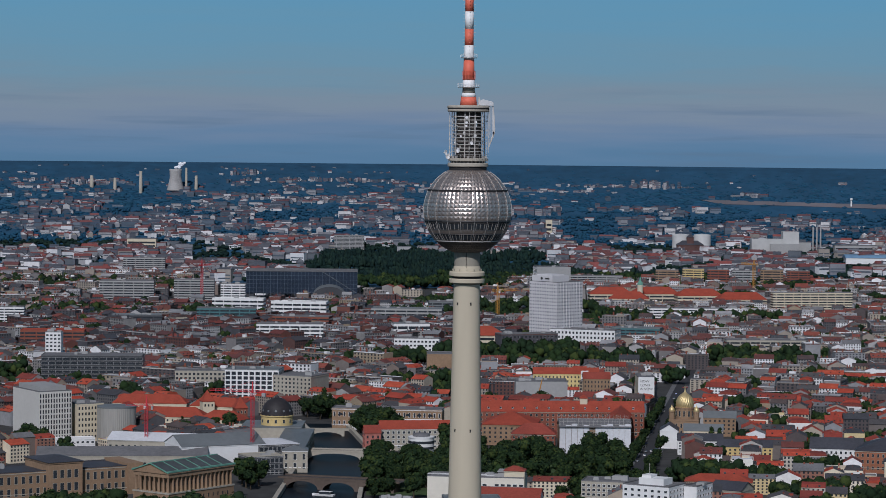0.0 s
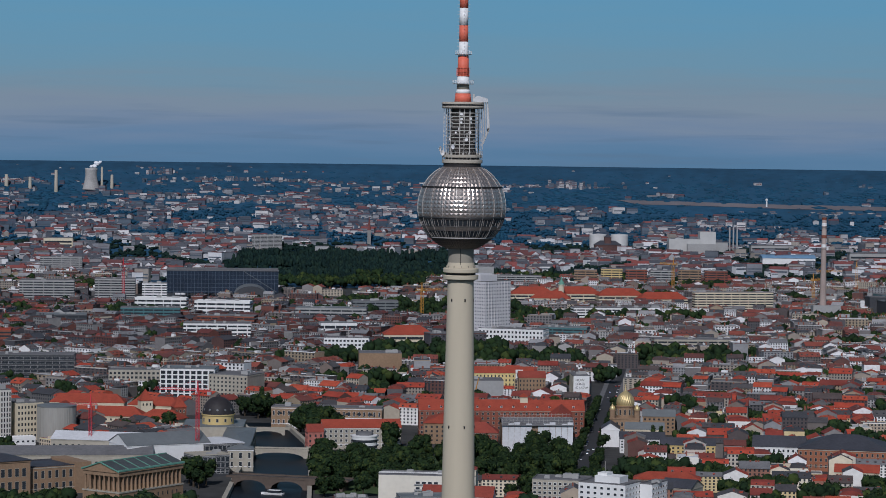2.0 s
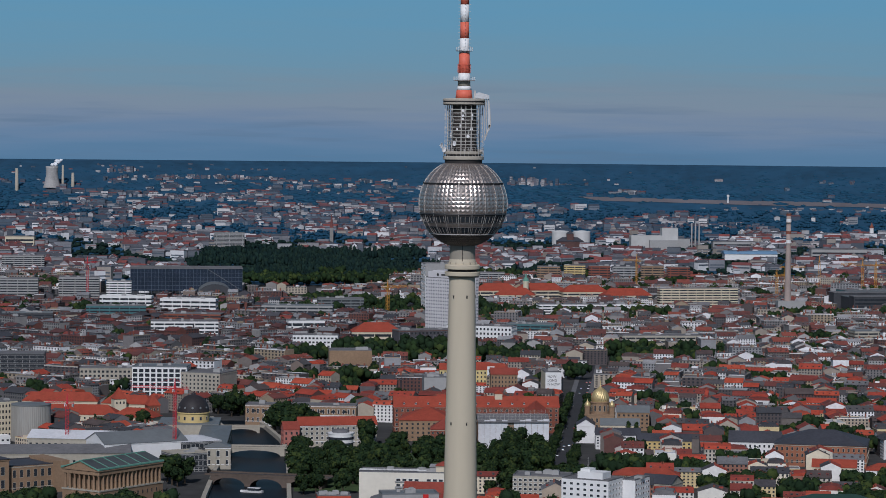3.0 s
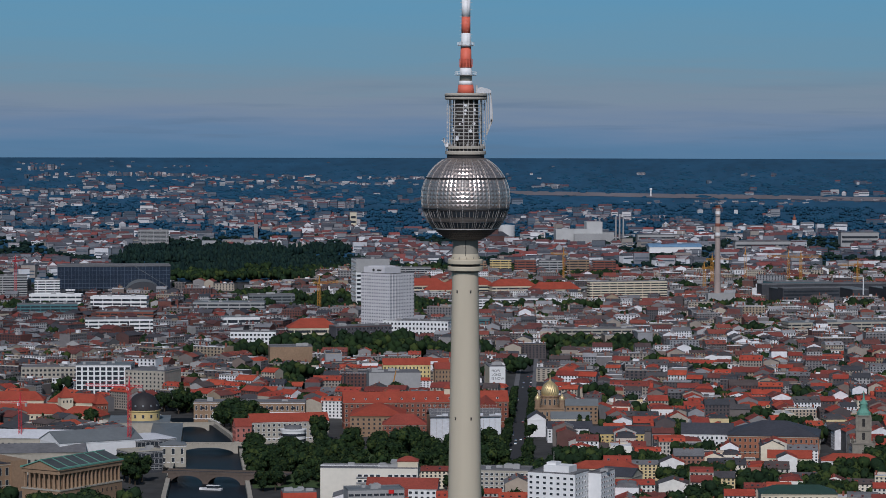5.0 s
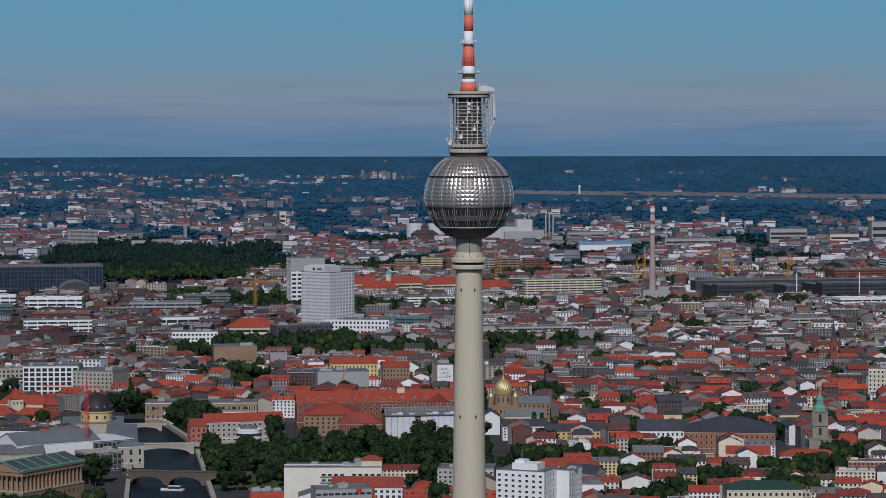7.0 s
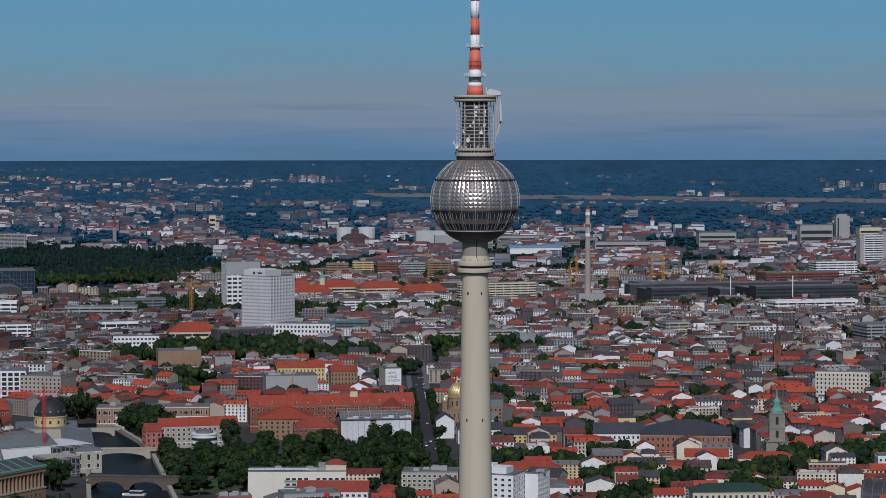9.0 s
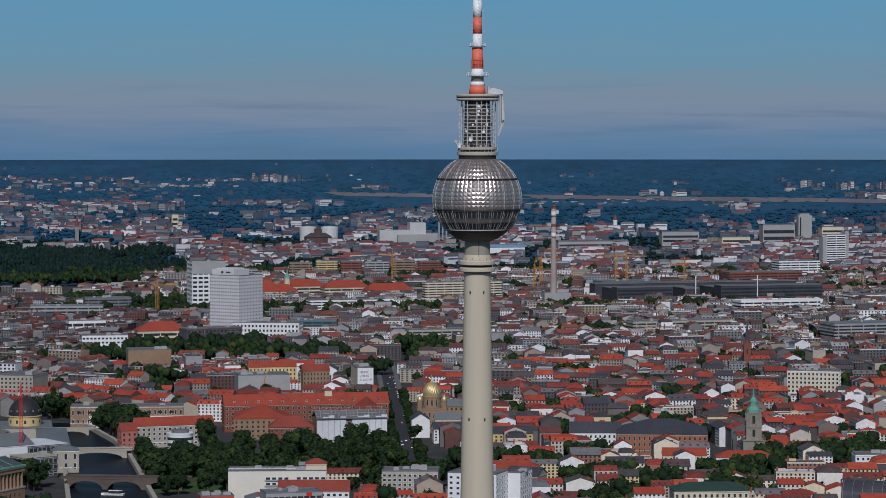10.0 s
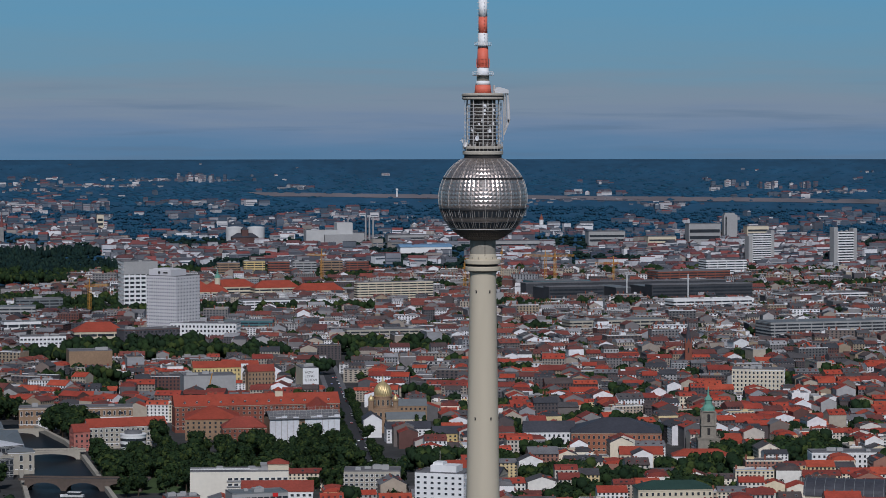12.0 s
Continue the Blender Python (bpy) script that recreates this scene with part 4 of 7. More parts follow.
campus_roofs.build("brick_campus_roofs", [CAMPUS_TILES, CAMPUS_WALLS, GLASS, CAMPUS_TILES], "dark pitched roofs of the old hospital campus", "roofs")
mid_roofs.build("old_house_roofs", [MID_TILES, WALLS, GLASS, BRICK], "haze-dulled red and grey pitched roofs of countless houses", "roofs")
far_flats.build("city_flat_roofs", [FLATS, WALLS, GLASS, BRICK], "grey flat roofs of countless houses", "roofs")

# ---- the far rim: suburbs among woods ----
rim_houses, edge_houses, rim_woods, rim_parks = Mass(), Mass(), Mass(), Mass()
rng = random.Random(41)
REACH = np.geomspace(EDGE + 40, 30000, 240)
DIP = (EYE + (REACH ** 2 - EDGE ** 2) / 9.6e6) / REACH


def rim_spot(r, bearing):
    return HUB.x + r * math.sin(radians(bearing)), HUB.y + r * math.cos(radians(bearing))


def small_house(w, d, h, rise, along):
    s = Shape().box(-w / 2, w / 2, -d / 2, d / 2, 0, h)
    if not rise:
        s.box(-w / 2 - .2, w / 2 + .2, -d / 2 - .2, d / 2 + .2, h, h + .8, 1)
        for k in range(1, int(h / 5)):
            s.box(-w / 2 + 1, w / 2 - 1, -d / 2 - .15, -d / 2, k * 5 - 1, k * 5 + 1, 2)
    elif along:
        s.prism([(-d / 2 - .5, h), (d / 2 + .5, h), (0, h + rise)], -w / 2 - .3, w / 2 + .3, 1, "x").box(w * .2, w * .2 + 1.2, -.6, .6, h, h + rise + 1.4, 1)
        s.box(-w / 2 + 1, w / 2 - 1, -d / 2 - .12, -d / 2, h * .6, h * .78, 2)
    else:
        s.prism([(-w / 2, h), (w / 2, h), (0, h + rise)], -d / 2, d / 2, 0).prism([(-w / 2 - .5, h - .2), (-w / 2 - .5, h + .3), (0, h + rise + .5), (w / 2 + .5, h + .3), (w / 2 + .5, h - .2), (0, h + rise)], -d / 2 - .2, d / 2, 1)
    return s


SMALL = [arrays(small_house(*q)) for q in ((20, 11, 13, 5, 1), (28, 12, 15, 5, 1), (17, 11, 10, 5, 1), (12, 18, 14, 5, 0), (14, 20, 11, 5, 0), (36, 13, 14, 0, 0), (22, 14, 19, 0, 0), (24, 11, 8, 4, 1))]


def built_up(r, b, n):
    """How far the town reaches: dense to the west and near, thinning into forest to the north."""
    if r < 5600:
        return n > -.14
    if r < 8200:
        return n > (.02 if b < 6 else .16)
    if r < 12000:
        return n > (.12 if b < 2.5 else .42 if b < 13 else .34)
    if r < 16500:
        return n > (.12 if b < 2 else .50)
    return n > (.34 if b < 0 else .62)


STRIP = ((1100, 9700), (3500, 7700))      # the airfield's two ends


def on_strip(x, y):
    """On the open airfield, or right before it."""
    (x0, y0), (x1, y1) = STRIP
    f = (x - x0) / (x1 - x0)
    return 0 < f < 1 and -1500 < y - (y0 + (y1 - y0) * f) < 420


for k in range(15500):
    u = rng.random() ** .93
    r = float(np.interp(-(DIP[0] + (DIP[-1] - DIP[0]) * u), -DIP, REACH))
    b = rng.uniform(-12.5, 24)
    x, y = rim_spot(r, b)
    if on_strip(x, y) and rng.random() < .93:
        continue
    n = noise.noise((b * .62, math.log(r) * 8.5, 3.1)) + .45 * noise.noise((b * 2.4, math.log(r) * 30, 8.2))
    px, py, pz, s = land(x, y)
    if not in_park(x, y) and built_up(r, b, n):
        i = rng.randrange(len(SMALL))
        g = 1.0 if r < 8000 else rng.uniform(.9, 1.5)
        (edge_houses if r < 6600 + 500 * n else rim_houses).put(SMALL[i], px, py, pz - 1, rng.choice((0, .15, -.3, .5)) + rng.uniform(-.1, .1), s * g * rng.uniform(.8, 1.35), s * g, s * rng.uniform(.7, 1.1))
        if rng.random() < .6:
            continue
        px, py, pz, s = land(x + rng.uniform(-30, 30), y - rng.uniform(10, 40))
    if r < 9000:
        for q in range(2):
            g = rng.uniform(.45, .85)
            px, py, pz, s = land(x + rng.uniform(-45, 45), y + rng.uniform(-40, 40))
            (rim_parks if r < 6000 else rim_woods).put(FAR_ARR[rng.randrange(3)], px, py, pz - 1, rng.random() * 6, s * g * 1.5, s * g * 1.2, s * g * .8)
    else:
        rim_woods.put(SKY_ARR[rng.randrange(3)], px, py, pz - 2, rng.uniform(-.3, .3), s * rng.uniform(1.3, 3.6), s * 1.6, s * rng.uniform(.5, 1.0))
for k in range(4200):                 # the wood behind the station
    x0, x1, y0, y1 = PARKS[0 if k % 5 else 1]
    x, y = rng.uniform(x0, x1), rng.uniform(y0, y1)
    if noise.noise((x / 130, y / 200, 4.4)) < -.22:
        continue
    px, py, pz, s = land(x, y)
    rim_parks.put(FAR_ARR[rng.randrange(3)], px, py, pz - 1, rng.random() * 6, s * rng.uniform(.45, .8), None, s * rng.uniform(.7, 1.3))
edge_houses.build("outer_city_houses", [OUTER_WALLS, OUTER_TILES, FAR_GLASS], "plastered houses with haze-dulled roofs in the outer city", "houses")
rim_houses.build("distant_houses", [FAR_WALLS, FAR_TILES, FAR_GLASS], "pale walls and dull roofs of far suburbs among woods, tinted with haze", "houses")
rim_parks.build("distant_parks", [MID_LEAF], "dark green park woods with a slight haze tint beyond the old town", "woods", True)
rim_woods.build("distant_woods", [FAR_LEAF], "dark woods towards the skyline, tinted blue with haze", "woods", True)


# ---- named buildings ----
WINDOW_DATA = {}


def window_data(w, h, frame_mat, glass_mat):
    key = (round(w, 2), round(h, 2), frame_mat.name, glass_mat.name)
    if key not in WINDOW_DATA:
        s, t = Shape(), min(.18, w * .1)
        s.box(-w / 2, w / 2, -.03, .0, -h / 2, h / 2, 1)
        for q in ((-w / 2 - t, -w / 2, -h / 2 - t, h / 2 + t), (w / 2, w / 2 + t, -h / 2 - t, h / 2 + t), (-w / 2, w / 2, h / 2, h / 2 + t), (-w / 2, w / 2, -h / 2 - t, -h / 2)):
            s.box(q[0], q[1], -.14, .0, q[2], q[3], 0)
        WINDOW_DATA[key] = s.mesh("window", [frame_mat, glass_mat])
    return WINDOW_DATA[key]


def facade(owner, w, d, h, floors, bays, faces, frame_mat, glass_mat=None, wide=.5, high=.5, base=1.5, top=1.0, skip=None, x=0.0, y=0.0):
    """Windows, each its own object, on the faces named: f front, b back, l left end, r right end."""
    glass_mat = glass_mat or GLASS
    fh = (h - base - top) / floors
    for face in faces:
        length = w if face in "fb" else d
        n = bays if face in "fb" else max(1, round(bays * d / w))
        data = window_data(length / n * wide, fh * high, frame_mat, glass_mat)
        for i in range(n):
            for j in range(floors):
                if skip and skip(face, i, j):
                    continue
                u, z = -length / 2 + length * (i + .5) / n, base + fh * (j + .5)
                m = {"f": pose(x + u, y - d / 2, z), "b": pose(x - u, y + d / 2, z, 0, 0, 180), "l": pose(x - w / 2, y - u, z, 0, 0, -90), "r": pose(x + w / 2, y + u, z, 0, 0, 90)}[face]
                part("window", data, None, owner, at=m)


def gable(w, d, h, rise, over=.5, thick=.35):
    """A pitched roof slab pair along x, over walls of height h."""
    s, k = Shape(), rise / (d / 2)
    for g in (-1, 1):
        e = [(-w / 2 - over, g * (d / 2 + over), h - over * k), (w / 2 + over, g * (d / 2 + over), h - over * k), (w / 2 + over, 0, h + rise), (-w / 2 - over, 0, h + rise)]
        s.add(e + [(x, y, z + thick) for x, y, z in e], [(0, 1, 2, 3), (4, 5, 6, 7), (0, 1, 5, 4), (1, 2, 6, 5), (2, 3, 7, 6), (3, 0, 4, 7)])
    return s


def hip(w, d, h, rise, over=.5):
    a, b, r = w / 2 + over, d / 2 + over, max(0.0, w / 2 - d / 2)
    return Shape().add([(-a, -b, h), (a, -b, h), (a, b, h), (-a, b, h), (-a, -b, h + .3), (a, -b, h + .3), (a, b, h + .3), (-a, b, h + .3), (-r, 0, h + rise), (r, 0, h + rise)],
                       [(0, 3, 2, 1), (0, 1, 5, 4), (1, 2, 6, 5), (2, 3, 7, 6), (3, 0, 4, 7), (4, 5, 9, 8), (5, 6, 9), (6, 7, 8, 9), (7, 4, 8)])


def deck_roof(w, d, h, rng, clutter=4, parapet=.8):
    s = Shape().box(-w / 2 + .4, w / 2 - .4, -d / 2 + .4, d / 2 - .4, h, h + .15)
    for q in ((-w / 2, w / 2, -d / 2, -d / 2 + .4), (-w / 2, w / 2, d / 2 - .4, d / 2), (-w / 2, -w / 2 + .4, -d / 2 + .4, d / 2 - .4), (w / 2 - .4, w / 2, -d / 2 + .4, d / 2 - .4)):
        s.box(*q, h, h + parapet)
    return s


def roof_boxes(owner, w, d, h, rng, count, mt):
    for _ in range(count):
        x, y, a, b, c = rng.uniform(-.38, .38) * w, rng.uniform(-.3, .3) * d, rng.uniform(1, 3.5), rng.uniform(1, 2.5), rng.uniform(1.2, 3)
        part("roof_plant", Shape().box(x - a, x + a, y - b, y + b, h + .15, h + c).box(x - a * .8, x + a * .8, y - b * .8, y + b * .8, h + c, h + c + .25), mt, owner)



def belt(w, d, o, z0, z1):
    """A moulding that runs round a block."""
    v = [(sx * (w / 2 + e), sy * (d / 2 + e), z) for z in (z0, z1) for e in (-.05, o) for sx, sy in ((-1, -1), (1, -1), (1, 1), (-1, 1))]
    f = []
    for i in range(4):
        k = (i + 1) % 4
        f += [(4 + i, 4 + k, 12 + k, 12 + i), (8 + i, 12 + i, 12 + k, 8 + k), (i, k, 4 + k, 4 + i)]
    return Shape().add(v, f)


def building(name, label, x, y, turn, w, d, h, wall, roof, roof_kind="flat", rise=4.0, floors=5, bays=8, faces="fr", wide=.5, high=.5, trim=None, clutter=3, cornice=True, glass=None, base=1.5, category="building", bands=False):
    px, py, pz, sc = land(x, y)
    ob = thing(name, label, category, pose(px, py, pz, 0, 0, turn) @ Matrix.Scale(sc, 4))
    body = Shape()
    if roof_kind == "gable":
        body.prism([(-d / 2, 0), (d / 2, 0), (d / 2, h), (0, h + rise - .02), (-d / 2, h)], -w / 2, w / 2, along="x")
    else:
        body.box(-w / 2, w / 2, -d / 2, d / 2, 0, h)
    part("wall", body, wall, ob)
    if roof_kind == "gable":
        part("roof", gable(w, d, h, rise), roof, ob)
    elif roof_kind == "hip":
        part("roof", hip(w, d, h + .02, rise), roof, ob)
    else:
        part("roof", deck_roof(w, d, h, rng), roof, ob)
        roof_boxes(ob, w, d, h, rng, clutter, GREY)
    if cornice:
        for z, o in ((h - .9, .25), (h * .22, .15)):
            part("cornice", belt(w, d, o, z, z + .45), trim or wall, ob)
    if floors and bands:
        fh = (h - base - 1) / floors
        for j in range(floors):
            part("window_band", belt(w, d, .08, base + fh * (j + .5 - high / 2), base + fh * (j + .5 + high / 2)), glass or GLASS, ob)
        for i in range(1, bays, 3):
            part("facade_pier", Shape().box(-.5, .5, -.3, 0, 0, h), trim or wall, ob, at=pose(-w / 2 + w * i / bays, -d / 2, 0))
    elif floors:
        facade(ob, w, d, h, floors, bays, faces, trim or wall, glass, wide, high, base)
    return ob


rng = random.Random(77)
# hospital high-rise and its podium
HOSPITAL = material("pale_grey_panels", (.57, .56, .57), .8, grain=.08)
o = building("hospital_tower", "white hospital high-rise with dense small windows", 100, 2032, 45, 42, 42, 78, HOSPITAL, FELT, floors=20, bays=16, faces="fl", wide=.62, high=.40, clutter=2, cornice=False, glass=material("pale_glazing", (.20, .215, .235), .3))
part("penthouse", Shape().box(-19, 8, -12, 19, 78.2, 85).box(-16, 4, -8, 15, 85, 86.2), HOSPITAL, o)
for i in range(8):
    part("facade_fin", Shape().box(-.3, .3, -.55, 0, 0, 78), HOSPITAL, o, at=pose(-21 + 5.25 * (i + .02), -21, 0))
    part("facade_fin", Shape().box(-.3, .3, -.55, 0, 0, 78), HOSPITAL, o, at=pose(-21, -21 + 5.25 * (i + .02), 0, 0, 0, -90))
part("sign_disc", Shape().lathe([(0.01, 0), (1.6, 0), (1.6, .25), (0.01, .25)], 24), LETTER, o, at=pose(-19.3, 4, 81.8, 90, 0, -90))
part("sign_bars", Shape().box(-.2, 0, -4.5, 2, 80.9, 82.6), LETTER, o, at=pose(-19.1, -3, 0))
building("hospital_annex", "low white hospital block with rows of square windows", 132, 2000, -18, 74, 26, 27, WHITE, FELT, floors=5, bays=18, faces="fr", wide=.5, high=.5)
building("hospital_wing", "red brick hospital wing with a dark flat roof", 66, 1968, 20, 66, 20, 24, CAMPUS_WALLS, FELT, floors=5, bays=15, faces="f", wide=.5, high=.5)
# white lattice cube behind
o = building("lattice_tower", "white office tower with a black and white lattice front", 113, 2610, 6, 45, 40, 66, WHITE, FELT, floors=11, bays=6, faces="fl", wide=.74, high=.5, clutter=1, cornice=False)
part("screen_crown", Shape().box(-22.7, 22.7, -20.4, -20.2, 50, 67), GREY, o)
# old gallery: temple on a podium
G = thing("temple_gallery", "brown sandstone temple museum with columns and a green-edged roof", "museum", pose(-181.5, 762, 0, 0, 0, 53.6))
part("podium", Shape().box(-31, 31, -15.5, 15.5, 0, 11), SAND, G)
part("podium_cornice", Shape().box(-31.4, 31.4, -15.9, 15.9, 10.2, 11.1), PALE_STONE, G)
part("cella", Shape().box(-27, 30, -13.6, 13.6, 11, 20.6), SAND, G)
part("entablature", Shape().box(-31.2, 31.2, -15.4, 15.4, 20.6, 23.6).box(-31.8, 31.8, -16, 16, 23.1, 23.7), SAND, G)
part("roof", gable(63.4, 31.6, 23.8, 5.2, .2, .3), material("dark_glazed_roof", (.075, .085, .085), .5, grain=.25), G, "dark ribbed glass and metal roof")
for i in range(1, 6):
    for sg in (-1, 1):
        part("roof_rib", Shape().beam((-31 + 10.4 * i, sg * 15.4, 24.3), (-31 + 10.4 * i, 0, 29.4), .3), VERDIGRIS, G)
for s in (-1, 1):
    part("roof_edge", Shape().box(-31.9, 31.9, s * 15.0 - 1, s * 15.0 + 1, 23.9, 24.9), VERDIGRIS, G, "green copper roof edge")
part("ridge_cap", Shape().box(-32, 32, -.4, .4, 29.1, 29.6), VERDIGRIS, G)
part("pediment", Shape().prism([(-15.6, 23.6), (15.6, 23.6), (0, 28.9)], -31.5, -30.6, along="x"), SAND, G)
part("pediment_edge", Shape().beam((-31.9, -16, 23.9), (-31.9, 0, 29.2), .45).beam((-31.9, 16, 23.9), (-31.9, 0, 29.2), .45), VERDIGRIS, G)
col = Shape().lathe([(1.0, 11), (1.0, 11.6), (.8, 11.9), (.68, 19.5), (.95, 20.2), (.95, 20.6), (0.01, 20.6)], 14).mesh("column", [SAND], True)
for i in range(8):
    part("column", col, None, G, at=pose(-30, -13.9 + i * 27.8 / 7, 0))
for i in range(15):
    part("half_column", col, None, G, at=pose(-26 + i * 3.95, -14.3, 0))
for i in range(14):
    part("window", window_data(1.5, 3.6, SAND, GLASS), None, G, at=pose(-24 + i * 3.95, -13.6, 16.4))
for i in range(12):
    part("window", window_data(1.3, 2.2, SAND, GLASS), None, G, at=pose(-26 + i * 4.6, -15.5, 6.6))
# classical museum with projecting middle
o = building("classical_museum", "sandstone museum with dark flat roofs and tall windows", -272, 796, 33, 112, 34, 18.5, SAND, SLATE, floors=2, bays=22, faces="fr", wide=.42, high=.6, trim=PALE_STONE, clutter=3)
part("central_block", Shape().box(-12, 12, -21, 17, 0, 24).box(-12.5, 12.5, -21.5, 17.5, 23.2, 24.2), SAND, o)
part("central_roof", hip(25, 39, 24.2, 3.2), SLATE, o, at=pose(0, -2, 0))
for i in range(4):
    for z in (8, 16.5):
        part("window", window_data(2.6, 5.2, PALE_STONE, GLASS), None, o, at=pose(-7.5 + 5 * i, -21, z))
part("skylight_dome", Shape().lathe([(5, 18.6), (4.9, 19.6), (3.5, 20.8), (0.01, 21.3)], 20), ZINC, o, at=pose(-46, 0, 0), smooth=True)
part("end_pavilion", Shape().box(46, 57, -19, 18, 0, 20.5), SAND, o)
# long museum wings under grey roofs and sheeting
building("museum_wing", "long museum wing under a shallow grey metal roof", -240, 908, 5, 118, 32, 15, PALE_STONE, FELT, "gable", 4.5, 1, 26, "fr", .4, .4)
building("museum_wing", "museum wing under a white sheeted roof", -222, 952, -10, 64, 26, 20, PALE_STONE, TARP, "gable", 4.5, 2, 14, "fr", .4, .45)
building("museum_wing", "museum wing with a grey roof and pale gable", -178, 934, 26, 62, 36, 20, WHITE, ZINC, "gable", 6.5, 0)
building("museum_wing", "white-roofed museum block wrapped in dark scaffolding", -140, 950, 26, 30, 36, 19, DARK, TARP, "hip", 3.0, 4, 9, "fr", .8, .7, trim=GREY)
building("museum_wing", "museum pavilion with pale flat roof in dark scaffolding", -143, 905, 26, 26, 20, 15, DARK, PALE_STONE, floors=3, bays=8, faces="fr", wide=.8, high=.7, trim=GREY)
# domed river museum
o = thing("domed_museum", "grey stone museum with a large dark dome beside the river", "museum", pose(-146, 1106, 0))
part("body", Shape().box(-26, 20, -18, 30, 0, 14), PALE_STONE, o)
part("river_wing", Shape().box(8, 30, -168, -18, 0, 13.4), PALE_STONE, o)
part("river_wing_roof", hip(22, 150, 0, 3.6), ZINC, o, at=pose(19, -93, 13.4))
part("body_roof", Shape().box(-26.4, 20.4, -18.4, 30.4, 14, 14.7), ZINC, o)
part("drum", Shape().lathe([(12.2, 14), (12.2, 21.5), (12.9, 21.6), (12.9, 22.4), (11.5, 22.4)], 40), YELLOW, o, "ochre drum with round windows")
part("dome", Shape().lathe([(12.4, 22.4)] + [(12.3 * math.cos(radians(a)), 22.6 + 13 * math.sin(radians(a))) for a in range(6, 84, 6)] + [(1.6, 35.6), (1.6, 36.6), (0.01, 37.4)], 40), material("black_dome_slate", (.030, .027, .029), .6, grain=.3), o, "dark slate dome", True)
for i in range(12):
    a = math.tau * i / 12
    part("dome_window", Shape().lathe([(0.01, .5), (.8, .4), (.9, 0), (.7, -.1)], 14), ZINC, o, at=pose(11.6 * math.cos(a), 11.6 * math.sin(a), 26, 62, 0, math.degrees(a) + 90))
    part("drum_window", window_data(1.6, 2.4, PALE_STONE, GLASS), None, o, at=pose(12.2 * math.cos(a), 12.2 * math.sin(a), 18, 0, 0, math.degrees(a) + 90))
for i in range(30):
    for z in (4, 9.4):
        part("window", window_data(1.6, 3.0, PALE_STONE, GLASS), None, o, at=pose(30, -165 + 5 * i, z, 0, 0, 90))
P = building("river_pavilion", "rounded stone corner pavilion with arched windows by the river", -121, 936, 4, 18, 18, 15.5, PALE_STONE, ZINC, "hip", 3.0, 2, 3, "fr", .34, .62, trim=WHITE)
for i in range(6):
    part("pilaster", Shape().box(-.5, .5, -.35, 0, 0, 14), PALE_STONE, P, at=pose(-8.2 + 3.28 * i, -9.05, 0))
# steel drum
o = thing("storage_drum", "large round corrugated steel drum with a flat lid", "tank", pose(-270, 1103, 0))
s = Shape()
n = 120
ring = [(15 + (.18 if i % 2 else 0), math.tau * i / n) for i in range(n)]
s.add([(r * math.cos(a), r * math.sin(a), z) for z in (0, 27.5) for r, a in ring], [(i, (i + 1) % n, n + (i + 1) % n, n + i) for i in range(n)])
part("wall", s, material("galvanised_cladding", (.40, .385, .35), .55, .3, grain=.15, streak=.15), o)
part("lid", Shape().lathe([(15.3, 27.2), (15.4, 28.2), (14.8, 28.3), (0.01, 29.2)], 60), ZINC, o)
# white library block
o = building("white_office_block", "tall white office block with slim vertical windows and a blank end", -329, 1111, 33, 27, 50, 40, material("ivory_render", (.58, .56, .52), .85, grain=.06), FELT, floors=9, bays=12, faces="f", wide=.5, high=.74, clutter=2, cornice=False, base=2.5)
part("penthouse", Shape().box(-10, 12, -18, 22, 40.2, 43.6), GREY, o)
building("office_block", "pale office block with a glazed stair between", -300, 1122, 33, 22, 34, 29, CREAM, FELT, floors=6, bays=8, faces="fr", wide=.5, high=.5)
building("white_shed", "low white roofed shed", -306, 1072, 20, 46, 10, 6, WHITE, WHITE, floors=1, bays=12, faces="f", wide=.5, high=.4, clutter=0)
building("dark_office_slab", "long dark glass office slab", -357, 1594, 3, 96, 30, 27, DARK, FELT, floors=6, bays=14, faces="fr", wide=.92, high=.55, trim=GREY, cornice=False)
building("grid_office", "white-gridded office building with blue-black glass", -188, 1414, -4, 48, 34, 31, WHITE, ZINC, floors=7, bays=9, faces="fr", wide=.72, high=.72, trim=WHITE, cornice=False)
building("stone_office", "pale stone office block with many square windows", -146, 1402, -24, 38, 34, 27, PALE_STONE, FELT, floors=7, bays=10, faces="fl", wide=.42, high=.5)
building("pale_office", "pale office block with even window rows", -232, 1495, 2, 70, 18, 22, PALE_STONE, FELT, floors=5, bays=18, faces="f", wide=.55, high=.5)
# old barracks under orange tiles
for x, y, turn, w, d, h, rise in ((-262, 1262, -4, 62, 15, 15, 7), (-205, 1250, -16, 44, 15, 14, 7), (-243, 1216, -6, 66, 20, 9, 7.5), (-196, 1205, -20, 36, 18, 8, 7), (-280, 1235, 80, 30, 13, 12, 6)):
    building("old_barracks", "cream barracks wing under a steep orange tile roof", x, y, turn, w, d, h, CREAM, RED_TILE, "hip", rise, 2, int(w / 4), "f", .35, .5)
